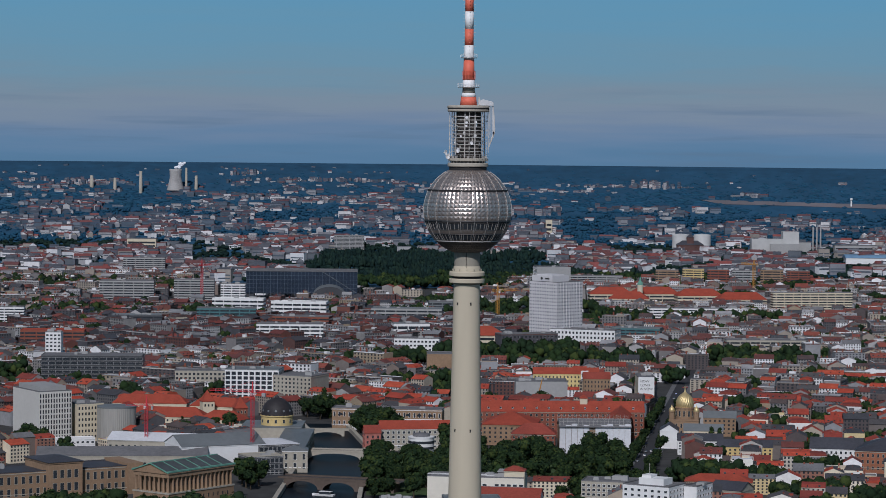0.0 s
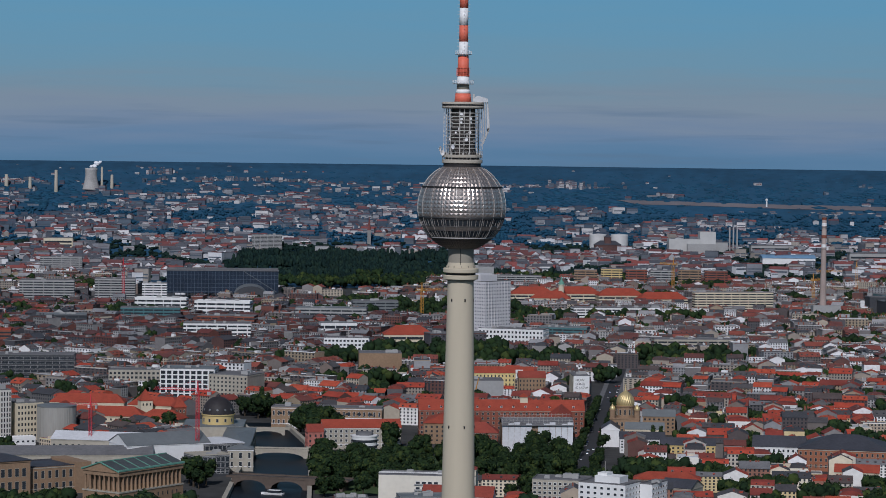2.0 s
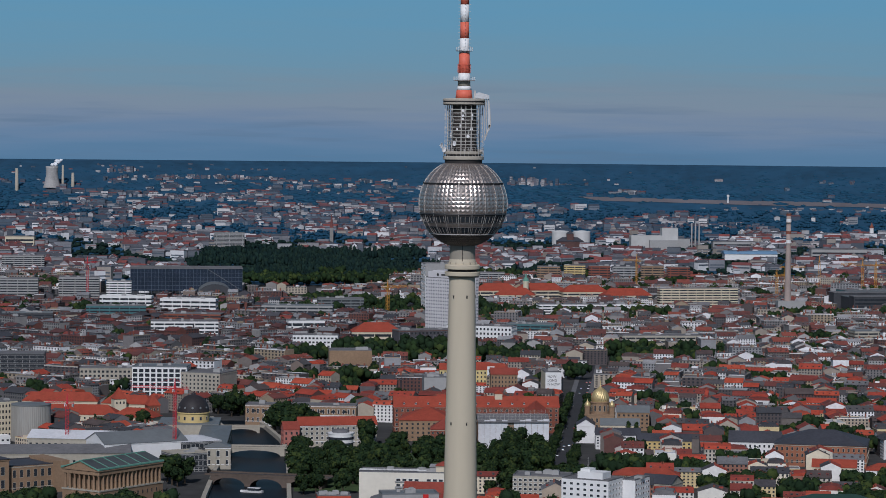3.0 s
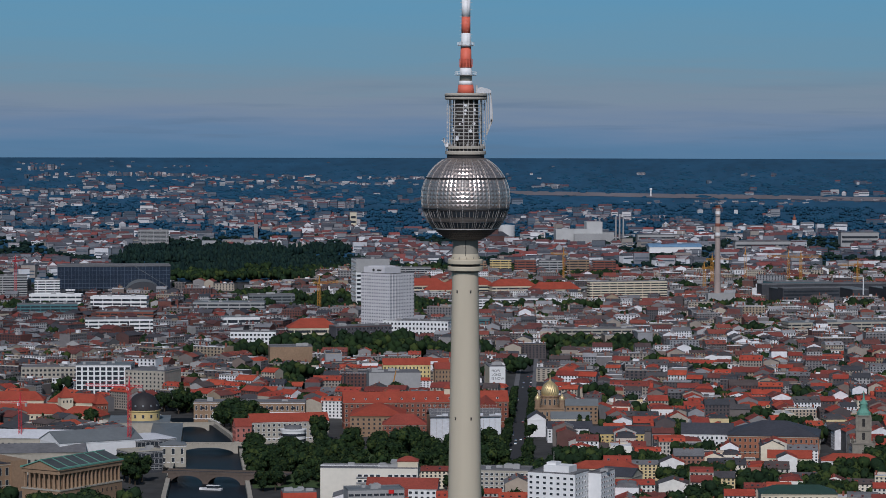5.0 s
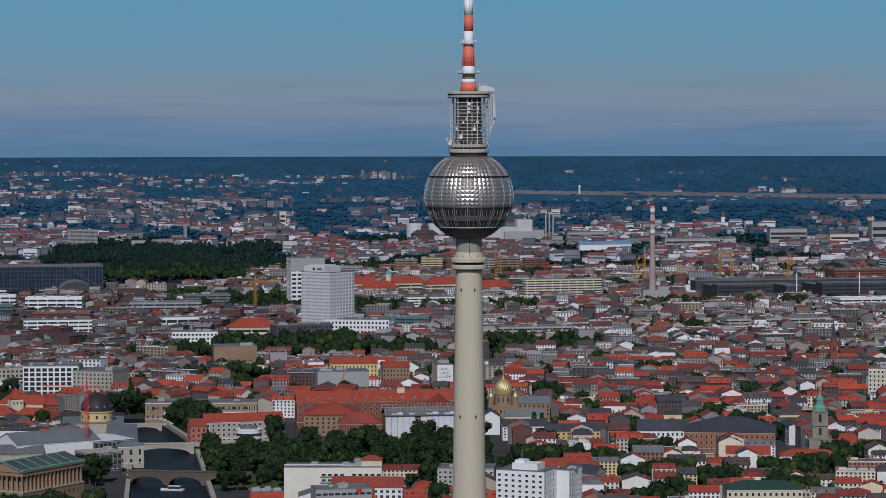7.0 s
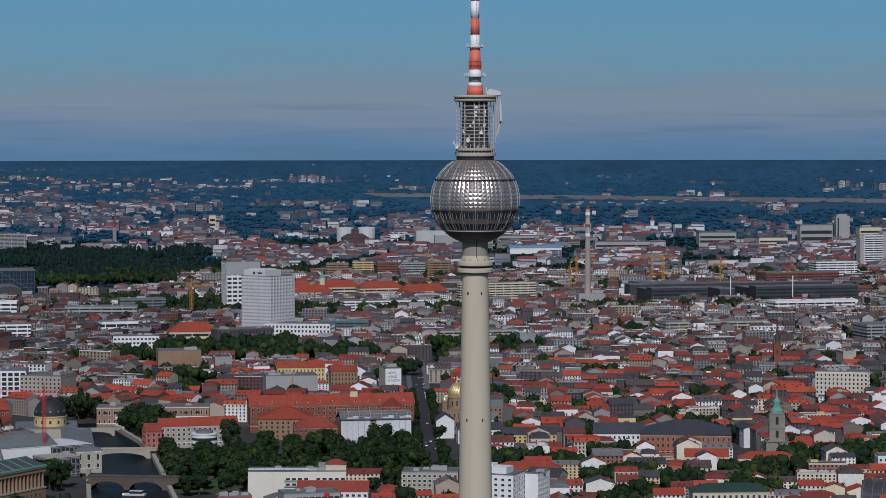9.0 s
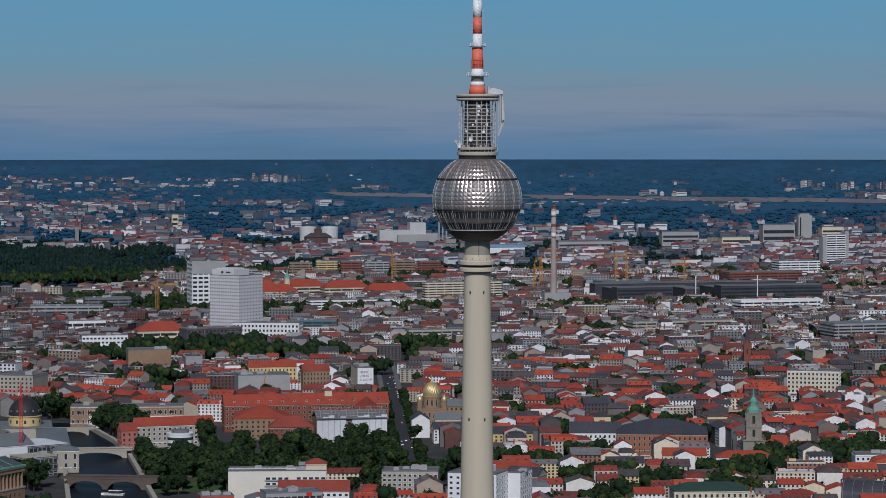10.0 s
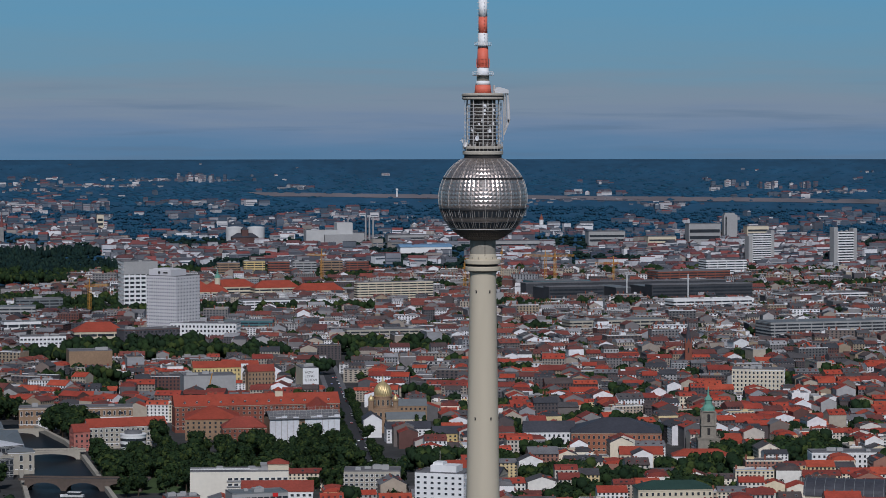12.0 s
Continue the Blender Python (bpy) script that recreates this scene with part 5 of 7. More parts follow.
for x, y, h in ((-213, 1238, 19), (-184, 1216, 16)):
    o = thing("tower_house", "square tower with a steep orange pyramid roof", "tower", pose(x, y, 0, 0, 0, 20))
    part("wall", Shape().box(-5, 5, -5, 5, 0, h), BRICK if h < 18 else CREAM, o)
    part("roof", hip(10, 10, h, 9.5), RED_TILE, o)
    for i in range(3):
        part("window", window_data(1.2, 2, CREAM, GLASS), None, o, at=pose(-3 + 3 * i, -5, h - 3))
# arcade, riverside row, rotunda
o = building("arcade_building", "sandstone building with arched upper windows over a white base", -63, 1217, -5, 90, 20, 17, SAND, FELT, floors=2, bays=22, faces="f", wide=.34, high=.5, trim=WHITE)
part("white_base", Shape().box(-30, 45.1, -10.35, -10.05, 0, 9.4), WHITE, o)
for i in range(9):
    if i in (4,):
        continue
    part("arch_window", Shape().prism([(2.0 * math.cos(a), 2.0 * math.sin(a)) for a in np.linspace(0, math.pi, 9)], -.25, .0), GLASS, o, at=pose(-38 + 9.2 * i, -10.0, 11.6))
building("riverside_house", "cream town house row under an orange tile roof", -36, 1076, 9, 60, 15, 16.5, PALE_STONE, RED_TILE, "gable", 5.5, 4, 15, "fl", .42, .52, trim=WHITE)
building("riverside_house", "pink brick house with a red gabled roof", -71, 1062, 9, 12, 15, 14.5, material("pink_plaster", (.42, .16, .13), .9), DARK_RED_TILE, "gable", 5, 3, 3, "fl", .36, .5)
o = thing("rotunda", "round white pavilion with two dark window bands", "pavilion", pose(-33, 1042, 0))
part("wall", Shape().lathe([(9.5, 0), (9.5, 13), (9.9, 13), (9.9, 13.8), (0.01, 14.2)], 40), WHITE, o, smooth=False)
for z in (4.5, 8.8):
    part("window_band", Shape().lathe([(9.55, z), (9.6, z + .1), (9.6, z + 1.9), (9.55, z + 2)], 40), GLASS, o)
part("roof_drum", Shape().lathe([(6.5, 13.8), (6.5, 16), (0.01, 16.4)], 30), FELT, o)
# great red-roofed clinic block with scaffolding
BB = building("brick_block", "long red brick block under an orange tile roof", 76, 1172, 2, 132, 18, 21, BRICK, RED_TILE, "gable", 7.5, 5, 30, "f", .36, .5, trim=PALE_STONE)
for i in range(13):
    part("dormer", Shape().prism([(-1.1, 0), (1.1, 0), (1.1, 1.6), (0, 2.6), (-1.1, 1.6)], 0, 4), RED_TILE, BB, at=pose(-58 + 9.6 * i, -7.6, 22.6))
    part("dormer_window", window_data(1.3, 1.2, WHITE, GLASS), None, BB, at=pose(-58 + 9.6 * i, -7.6, 23.6))
for i in range(6):
    part("chimney", Shape().box(-.9, .9, -.6, .6, 0, 3.4).box(-1.05, 1.05, -.75, .75, 3.0, 3.3), BRICK, BB, at=pose(-52 + 20 * i, 1.5, 26.8))
part("stair_turret", Shape().box(-3, 3, -3, 3, 21, 31), CREAM, BB, at=pose(18, 0, 0))
part("turret_roof", hip(6, 6, 31, 3), RED_TILE, BB, at=pose(18, 0, 0))
building("brick_block", "brick wing under a broad orange hipped roof", 36, 1128, -6, 42, 44, 16, SAND, RED_TILE, "hip", 9, 4, 10, "fl", .36, .5)
building("brick_block", "red brick house with a hipped red roof", 52, 1062, -4, 33, 20, 15, BRICK, DARK_RED_TILE, "hip", 7.5, 4, 9, "fr", .36, .5, trim=PALE_STONE)
building("brick_block", "brick wing with a red roof and dormers", 120, 1130, 84, 60, 17, 20, BRICK, RED_TILE, "gable", 6.5, 5, 14, "f", .36, .5)
o = thing("sheeted_building", "building wrapped in white scaffold sheeting", "building", pose(98, 1072, 0, 0, 0, 2))
part("wall", Shape().box(-27, 27, -10, 14, 0, 20), SAND, o)
for i in range(12):
    if i == 5:
        continue
    part("sheet", Shape().box(-2.15, 2.15, -.3, 0, 0, 20.5 + (i * 7 % 3)), TARP, o, at=pose(-24.8 + 4.5 * i, -10.9, 0))
sc = Shape()
for i in range(20):
    sc.beam((-27 + 2.84 * i, -10.4, 0), (-27 + 2.84 * i, -10.4, 25 + (i % 3)), .09)
    sc.beam((-27 + 2.84 * i, 13, 20), (-27 + 2.84 * i, 13, 27), .09)
for z in range(2, 27, 2):
    sc.beam((-27, -10.4, z), (27, -10.4, z), .08).beam((-27, 13, max(z, 20)), (27, 13, max(z, 20)), .08)
part("scaffold", sc, CAGE_STEEL, o)
part("roof", gable(54, 24, 20, 5), FELT, o)
# blank grey block, mural house
building("grey_hall", "grey block with a large blank wall", 67, 1424, 1, 46, 30, 22, GREY, FELT, floors=0, clutter=4, cornice=False)
o = building("mural_house", "house with black lettering on a white end wall", 162, 1462, 1, 14.5, 38, 23.5, CREAM, FELT, floors=5, bays=5, faces="r", wide=.4, high=.5, cornice=False)
part("white_wall", Shape().box(-7.2, 7.2, -19.3, -19.05, 1, 24.2), WHITE, o)
for k, line in enumerate(("HOW", "LONG", "IS NOW")):
    cu = bpy.data.curves.new("lettering", "FONT")
    cu.body, cu.size, cu.extrude = line, 3.1, .03
    cu.materials.append(LETTER)
    ob = new("lettering", cu)
    ob.parent, ob.matrix_basis = o, pose(-5.4, -19.4, 19.4 - 3.5 * k, 90, 0, 0)
building("court_house", "soot-stained brick house with a bare gable", 118, 1455, 0, 24, 20, 22, SAND, DARK_RED_TILE, "gable", 5, 5, 8, "f", .35, .5)
YH = building("yellow_house", "long pale yellow house row", 92, 1500, 0, 60, 14, 22, material("yellow_plaster", (.62, .50, .24), .9), RED_TILE, "gable", 5, 5, 18, "f", .36, .5)
part("banner", Shape().box(-3.4, 3.4, -.25, 0, 0, 17), WHITE, YH, "tall white banner with black diamonds", at=pose(17, -7.1, 8))
for k in range(3):
    part("banner_diamond", Shape().prism([(0, -2.2), (1.9, 0), (0, 2.2), (-1.9, 0)], -.06, 0), LETTER, YH, at=pose(17, -7.37, 12.6 + 4.5 * k))
# synagogue with gilded dome
o = thing("synagogue", "brick synagogue front with a gilded ribbed dome", "synagogue", pose(172, 1136, 0, 0, 0, -8) @ Matrix.Scale(.96, 4))
part("body", Shape().box(-12, 12, -11, 11, 0, 20).box(-12.4, 12.4, -11.4, 11.4, 19.2, 20.2), SAND, o)
part("drum", Shape().lathe([(7.6, 20), (7.6, 28.6), (8.1, 28.8), (8.1, 29.6), (6.8, 29.7)], 16), SAND, o)
prof = [(6.7, 29.6), (7.2, 31.5), (7.15, 33.5), (6.5, 36), (5.2, 38.2), (3.4, 40), (1.6, 41.2), (.7, 42.2), (.45, 43.4), (.3, 46), (0.01, 47.5)]
s, n = Shape(), 96
k = len(prof)
s.add([(r * (1 + .035 * math.cos(24 * math.tau * i / n)) * math.cos(math.tau * i / n + (z - 29) * .05), r * (1 + .035 * math.cos(24 * math.tau * i / n)) * math.sin(math.tau * i / n + (z - 29) * .05), z) for i in range(n) for r, z in prof],
      [(i * k + j, ((i + 1) % n) * k + j, ((i + 1) % n) * k + j + 1, i * k + j + 1) for i in range(n) for j in range(k - 1)])
part("dome", s, GOLD, o, "gilded ribbed onion dome", True)
for i in range(12):
    a = math.tau * i / 12
    part("drum_window", window_data(1.5, 4.4, PALE_STONE, GLASS), None, o, at=pose(7.55 * math.cos(a), 7.55 * math.sin(a), 24.6, 0, 0, math.degrees(a) + 90))
for sx in (-10, 10):
    t = part("turret", Shape().lathe([(2.3, 20), (2.3, 26), (2.7, 26.1), (2.5, 26.8)], 8), SAND, o, at=pose(sx, -9, 0))
    part("turret_dome", Shape().lathe([(2.3, 26.8), (2.5, 27.8), (2.1, 29.2), (1, 30.4), (.2, 31.4), (0.01, 33)], 16), GOLD, t, "small gilded dome", True)
facade(o, 24, 22, 19, 3, 6, "fr", PALE_STONE, None, .36, .6)
# baroque church tower
OLD_STONE = material("weathered_stone", (.25, .225, .185), .9, grain=.25, scale=.5)
o = thing("church_tower", "grey stone baroque church tower with a green copper cap", "church tower", pose(366, 900, 0, 0, 0, -12) @ Matrix.Diagonal((1.2, 1.2, 1, 1)))
part("base_stage", Shape().box(-6.5, 6.5, -6.5, 6.5, 0, 16.5).box(-7, 7, -7, 7, 16.5, 17.4), OLD_STONE, o)
part("belfry", Shape().box(-4.3, 4.3, -4.3, 4.3, 17.4, 26).box(-4.9, 4.9, -4.9, 4.9, 26, 26.8), OLD_STONE, o)
part("upper_belfry", Shape().box(-3.6, 3.6, -3.6, 3.6, 26.8, 36).box(-4.2, 4.2, -4.2, 4.2, 36, 36.7), OLD_STONE, o)
part("cap", Shape().lathe([(4.1, 36.7), (4.0, 38.5), (2.6, 40.6), (2.2, 41.5), (2.2, 44), (2.6, 44.3), (1.8, 46), (.8, 47.4), (.5, 49), (.35, 53), (0.01, 54)], 8), VERDIGRIS, o, "green copper cap with gilt finial")
for a in range(0, 360, 90):
    m = pose(0, 0, 0, 0, 0, a)
    for z, r, hh in ((22, 4.3, 5), (31.5, 3.6, 5.6), (9, 6.5, 4)):
        part("louvre_window", window_data(1.7, hh, OLD_STONE, SEAM), None, o, at=m @ pose(0, -r, z))
    for sx in (-1, 1):
        part("buttress", Shape().box(-.45, .45, -.45, .45, 17.4, 36), OLD_STONE, o, at=m @ pose(sx * 3.9, -4.1, 0))
        part("corner_urn", Shape().lathe([(.5, 17.4), (.8, 18.6), (.3, 19.6), (0.01, 20.6)], 8), OLD_STONE, o, at=m @ pose(sx * 6.2, -6.2, 0))
building("church_nave", "church nave under a long orange tile roof", 392, 940, -20, 34, 16, 9, CREAM, RED_TILE, "gable", 6, 1, 6, "f", .3, .6)
# white residential tower at the front
o = building("residential_tower", "white residential tower block with small dark windows", 110.5, 599, -30, 30, 22, 37, WHITE, FELT, floors=11, bays=7, faces="fr", wide=.42, high=.42, clutter=1, cornice=False)
part("penthouse", Shape().box(-7, 9, -6, 6, 37.2, 41).box(-6, 0, -4, 4, 41, 42.6), WHITE, o)
part("aerial_mast", Shape().beam((-3, 0, 42), (-3, 0, 49), .12), CAGE_STEEL, o)
building("residential_slab", "white windowless slab beside the tower block", 137, 606, -30, 8, 22, 36, WHITE, FELT, floors=11, bays=2, faces="r", wide=.42, high=.42, clutter=1, cornice=False)
TB = building("terrace_block", "ivory block with a blank end, loggias and flat grey roof", 8, 748, -7, 62, 20, 22, material("ivory_plaster", (.68, .64, .55), .85, grain=.07), FELT, floors=0, clutter=5, cornice=False)
facade(TB, 62, 20, 20, 5, 16, "f", WHITE, None, .66, .5, 1.5, 1.0, lambda face, i, j: i < 6 or i == 10)
facade(TB, 62, 20, 21, 6, 12, "l", GREY, None, .7, .5)
for j in range(5):
    part("loggia_rail", Shape().box(-8, 31, -.9, -.7, 0, .9).box(-8, 31, -.7, 0, -.15, 0), GREY, TB, at=pose(0, -10, 1.9 + 3.5 * j))
part("penthouse", Shape().box(14, 29, -6, 8, 22.2, 25.4).box(13.4, 29.6, -6.6, 8.6, 25.4, 25.8), GREY, TB)
part("roof_pergola", Shape().box(-31, 12, -9.6, -9.2, 23.4, 23.7).box(-31, 12, -5.6, -5.2, 23.4, 23.7), WHITE, TB)
building("red_roofed_house", "white house under a long dark red tile roof with skylights", 26, 702, -10, 44, 16, 15, WHITE, DARK_RED_TILE, "gable", 5.5, 4, 12, "f", .5, .5)
building("terrace_block", "pale stepped block with flat grey roof terraces", 94, 748, -12, 36, 22, 20, PALE_STONE, FELT, floors=6, bays=11, faces="fl", wide=.55, high=.5, clutter=5, cornice=False, trim=WHITE)
building("rooftop_house", "low white rooftop house", 32, 741, -7, 13, 10, 26.5, CREAM, DARK_RED_TILE, "hip", 3, 0)
o = building("red_plant_house", "red-clad plant house with ducts on its roof", -41, 634, 4, 20, 14, 22, material("red_cladding", (.45, .07, .04), .6), FELT, floors=0, clutter=6, cornice=False)
GB = building("glass_roofed_block", "grey modern block with a small red sign", 4, 636, 6, 34, 18, 23, GREY, ZINC, floors=6, bays=9, faces="f", wide=.8, high=.4, clutter=5, cornice=False)
part("sign", Shape().box(-1.6, 1.6, -.2, .2, -1.1, 1.1), material("red_sign", (.60, .03, .03), .5), GB, "small plain red sign", at=pose(9, -9.3, 22))
# post-office style brick block with slate roofs
building("brick_palace", "large brick building with dark slate mansard roofs", 318, 975, -14, 66, 48, 16, material("terracotta_brick", (.32, .13, .075), .9, grain=.2), SLATE, "hip", 9, 3, 18, "fr", .36, .5, trim=PALE_STONE)
building("slate_house", "white-banded house with a dark slate roof", 272, 996, -10, 38, 18, 14, WHITE, SLATE, "gable", 7, 3, 11, "f", .4, .5)
building("green_roofed_house", "house with a dark green metal roof", 262, 640, -6, 46, 20, 18, CREAM, GREEN_DARK, "hip", 4.5, 4, 13, "f", .4, .5)
building("corner_house", "cream corner house with rows of white-framed windows", 552, 1345, -22, 46, 22, 25, CREAM, FELT, floors=6, bays=13, faces="fr", wide=.45, high=.55, trim=WHITE)
building("department_block", "long grey office block with light window bands", 825, 1932, 6, 150, 40, 24, GREY, ZINC, floors=6, bays=30, faces="f", wide=.7, high=.5, bands=True)
# brick church with a dark spire
o = thing("spired_church", "red brick church with a slim dark spire", "church", pose(560, 1586, 0, 0, 0, -10) @ Matrix.Scale(.8, 4))
part("tower", Shape().box(-4.2, 4.2, -4.2, 4.2, 0, 36).box(-4.6, 4.6, -4.6, 4.6, 34.8, 36.2), BRICK, o)
part("spire", Shape().lathe([(4.6, 36.2), (3.0, 42), (0.05, 66)], 8), SLATE, o)
for a in range(0, 360, 90):
    part("gablet", Shape().prism([(-2.6, 36.2), (2.6, 36.2), (0, 42.5)], -4.5, -3.2), BRICK, o, at=pose(0, 0, 0, 0, 0, a))
    part("louvre_window", window_data(1.8, 6, BRICK, SEAM), None, o, at=pose(0, 0, 0, 0, 0, a) @ pose(0, -4.2, 28))
part("nave", Shape().prism([(-8, 0), (8, 0), (8, 13), (0, 22), (-8, 13)], 4, 38), BRICK, o)
part("nave_roof", Shape().prism([(-8.6, 12.6), (8.6, 12.6), (0, 22.6)], 4, 38.5), SLATE, o)

o = thing("vaulted_hall", "hall with a curved dark glass and zinc roof", "hall", pose(372, 634, 0, 0, 0, -24))
part("wall", Shape().box(-24, 24, -15, 15, 0, 12), CREAM, o)
part("vault", Shape().prism([(16 * math.cos(a), 12 + 9 * math.sin(a)) for a in np.linspace(0, math.pi, 15)], -25, 25, along="x"), SLATE, o)
for i in range(9):
    arch = [(16.2 * math.cos(a), 12 + 9.2 * math.sin(a)) for a in np.linspace(0, math.pi, 13)]
    rb = Shape()
    for (a, b), (c, d) in zip(arch, arch[1:]):
        rb.beam((0, a, b), (0, c, d), .22)
    part("vault_rib", rb, ZINC, o, at=pose(-24 + 6 * i, 0, 0))
for x, y, turn, w, d, h, wall, roof, kind, words in ((440, 810, -10, 56, 18, 16, WHITE, FELT, "flat", "long white flat-roofed commercial building"), (205, 1194, -6, 26, 18, 15, SAND, ZINC, "gable", "house under a glazed grey roof"),
                                                    (178, 1064, -4, 34, 16, 11, WHITE, SLATE, "gable", "white house with a dark gabled roof"), (158, 1108, 84, 22, 14, 14, WHITE, SLATE, "gable", "white gabled house with a slate roof"), (184, 1104, -6, 30, 14, 14, CREAM, ZINC, "gable", "cream house with a grey metal roof"), (168, 806, -8, 44, 18, 13, CREAM, RED_TILE, "hip", "cream hall with a curved red roof"),
                                                    (206, 1008, -4, 40, 14, 13, YELLOW, SLATE, "gable", "yellow house with a dark roof"), (172, 760, -30, 22, 20, 14, PALE_STONE, SLATE, "gable", "stone house with a steep grey roof"),
                                                    (345, 850, -12, 40, 16, 11, WHITE, RED_TILE, "hip", "white school with a red hipped roof"), (305, 862, -12, 30, 14, 12, CREAM, RED_TILE, "gable", "cream house with a red roof"),
                                                    (330, 1010, 76, 60, 14, 10, BRICK, SLATE, "gable", "long dark-roofed market hall")):
    building("town_building", words, x, y, turn, w, d, h, wall, roof, kind, 4.5, 4, int(w / 3.4), "f", .42, .5)

# ---- railway station quarter ----
STATION = material("blue_black_steel", (.085, .11, .145), .5)
DEEP = material("blue_black_glass", (.024, .036, .058), .25, grain=.3)
o = thing("railway_station", "dark glass railway station with office bridges and an arched hall", "station", pose(-240, 2930, 0, 0, 0, 3))
for sy in (-22, 24):
    part("office_bridge", Shape().box(-80, 80, sy - 11, sy + 11, 10, 42), DEEP, o, "dark steel and glass slab")
    part("bridge_roof", Shape().box(-81, 81, sy - 12, sy + 12, 42, 43.2), FELT, o)
for i in range(33):
    part("steel_post", Shape().beam((-80 + 5 * i, -33.4, 6), (-80 + 5 * i, -33.4, 43), .3), STATION, o)
for z in (12, 18, 24, 30, 36, 42):
    part("steel_beam", Shape().beam((-80, -33.5, z), (80, -33.5, z), .28), STATION, o)
for i in range(6):
    part("brace", Shape().beam((30 + 8 * i, -33.6, 42 - 5 * i), (38 + 8 * i, -33.6, 37 - 5 * i), .4), ZINC, o)
for x in (-74, -30, 30, 74):
    part("pier", Shape().box(x - 5, x + 5, -32, 34, 0, 10), DARK, o)
hall = [(24 * math.cos(a), 16 * math.sin(a)) for a in np.linspace(0, math.pi, 17)]
part("train_hall", Shape().prism(hall, -110, 90), ZINC, o, "arched glass train hall", at=pose(40, 0, 8))
part("hall_ribs", Shape().prism([(24.5 * math.cos(a), 16.5 * math.sin(a)) for a in np.linspace(0, math.pi, 17)], -111, -109), DARK, o, at=pose(40, 0, 8))
part("viaduct", Shape().box(14, 66, -160, 90, 0, 8), PALE_STONE, o)
for x, y, turn, w, d, h, wall, roof, fl, bays, words in OFFICES:
    building("office_block" if "flats" not in words and "housing" not in words else "housing_slab", words + " with a flat roof", x, y, turn, w, d, h, wall, roof, floors=fl, bays=bays, faces="f", wide=.6, high=.45, clutter=3, cornice=False, bands=y > 1900)
# intelligence headquarters: dark comb of wings
o = thing("ministry_block", "vast dark office complex with flat roofs and inner courts", "office complex", pose(808, 2640, 0, 0, 0, 6))
for q in ((-150, 150, 40, 64), (-150, -70, -52, -30), (0, 150, -52, -26)):
    part("main_wing", Shape().box(*q, 0, 27), DARK, o)
    part("wing_roof", Shape().box(q[0] - .5, q[1] + .5, q[2] - .5, q[3] + .5, 27, 28), FELT, o)
for i in range(6):
    part("cross_wing", Shape().box(-140 + 48 * i, -118 + 48 * i, -30, 40, 0, 23), DARK, o)
    part("wing_roof", Shape().box(-140.5 + 48 * i, -117.5 + 48 * i, -29, 39, 23, 24), ZINC, o)
for j in range(5):
    part("window_band", Shape().box(1, 149, -52.3, -52.05, 2.5 + 4.8 * j, 4.9 + 4.8 * j), GLASS, o)
    part("window_band", Shape().box(-149, -71, -52.3, -52.05, 2.5 + 4.8 * j, 4.9 + 4.8 * j), GLASS, o)
for x in (150, 240):
    part("mast", Shape().beam((x - 190, -60, 0), (x - 190, -60, 42), .8, 6), WHITE, o)
# towers to the north
for x, y, w, h, words in ((1287, 3574, 36, 58, "white office tower with banded floors"), (1392, 3430, 30, 66, "white tower between two blank slabs")):
    o = building("office_tower", words, x, y, 8, w, 20, h, WHITE, FELT, floors=14, bays=2, faces="f", wide=.96, high=.5, clutter=2, cornice=False)
    part("side_slab", Shape().box(w / 2, w / 2 + 7, -8, 8, 0, h + 6), GREY, o)
    part("side_slab", Shape().box(-w / 2 - 7, -w / 2, -8, 8, 0, h - 4 if w > 32 else h + 8), GREY, o)

# red-roofed hospital quarter beside the high-rise
for x, y, turn, w, d, h in ((205, 2850, 4, 62, 28, 17), (268, 2862, 8, 70, 26, 17), (330, 2845, 8, 66, 26, 16), (228, 2795, -6, 56, 26, 14), (385, 2800, 10, 70, 24, 14), (15, 2010, 4, 56, 30, 19)):
    building("red_roofed_clinic", "low clinic wing under a bright red tile roof", x, y, turn, w, d, h, CREAM, RED_TILE, "hip", 10, 3, int(w / 6), "f", .4, .5, bands=True)
o = thing("clinic_cupola", "small green copper cupola over a red roof", "cupola", pose(246, 2834, 0))
part("drum", Shape().lathe([(4, 0), (4, 30), (4.6, 30.2), (4.4, 31)], 12), CREAM, o)
part("cap", Shape().lathe([(4.4, 31), (3.6, 34.5), (1.4, 37), (1.2, 39), (.4, 42), (0.01, 44)], 12), VERDIGRIS, o)

# ---- chimney with lattice-painted rings ----
o = thing("power_station_chimney", "tall slim pinkish concrete chimney with a chequered top", "chimney", pose(567, 2528, 0))
part("shaft", Shape().lathe([(5.2, 0), (4.4, 30), (3.4, 90), (2.9, 140), (2.4, 140), (2.4, 135)], 28), PINK_STONE, o, smooth=True)
for i, z in enumerate((100, 112, 128, 136)):
    part("painted_ring", Shape().lathe([(3.42 - .01 * i, z), (3.38 - .03 * i - .05, z + 4)], 28), BRICK if i % 2 else WHITE, o)
for z in (98, 126, 139):
    part("gallery", Shape().lathe([(2.6, z), (4.3, z), (4.3, z + .3), (2.6, z + .3)], 28), ZINC, o)
part("base_house", Shape().box(-14, 22, -9, 9, 0, 24), GREY, o)


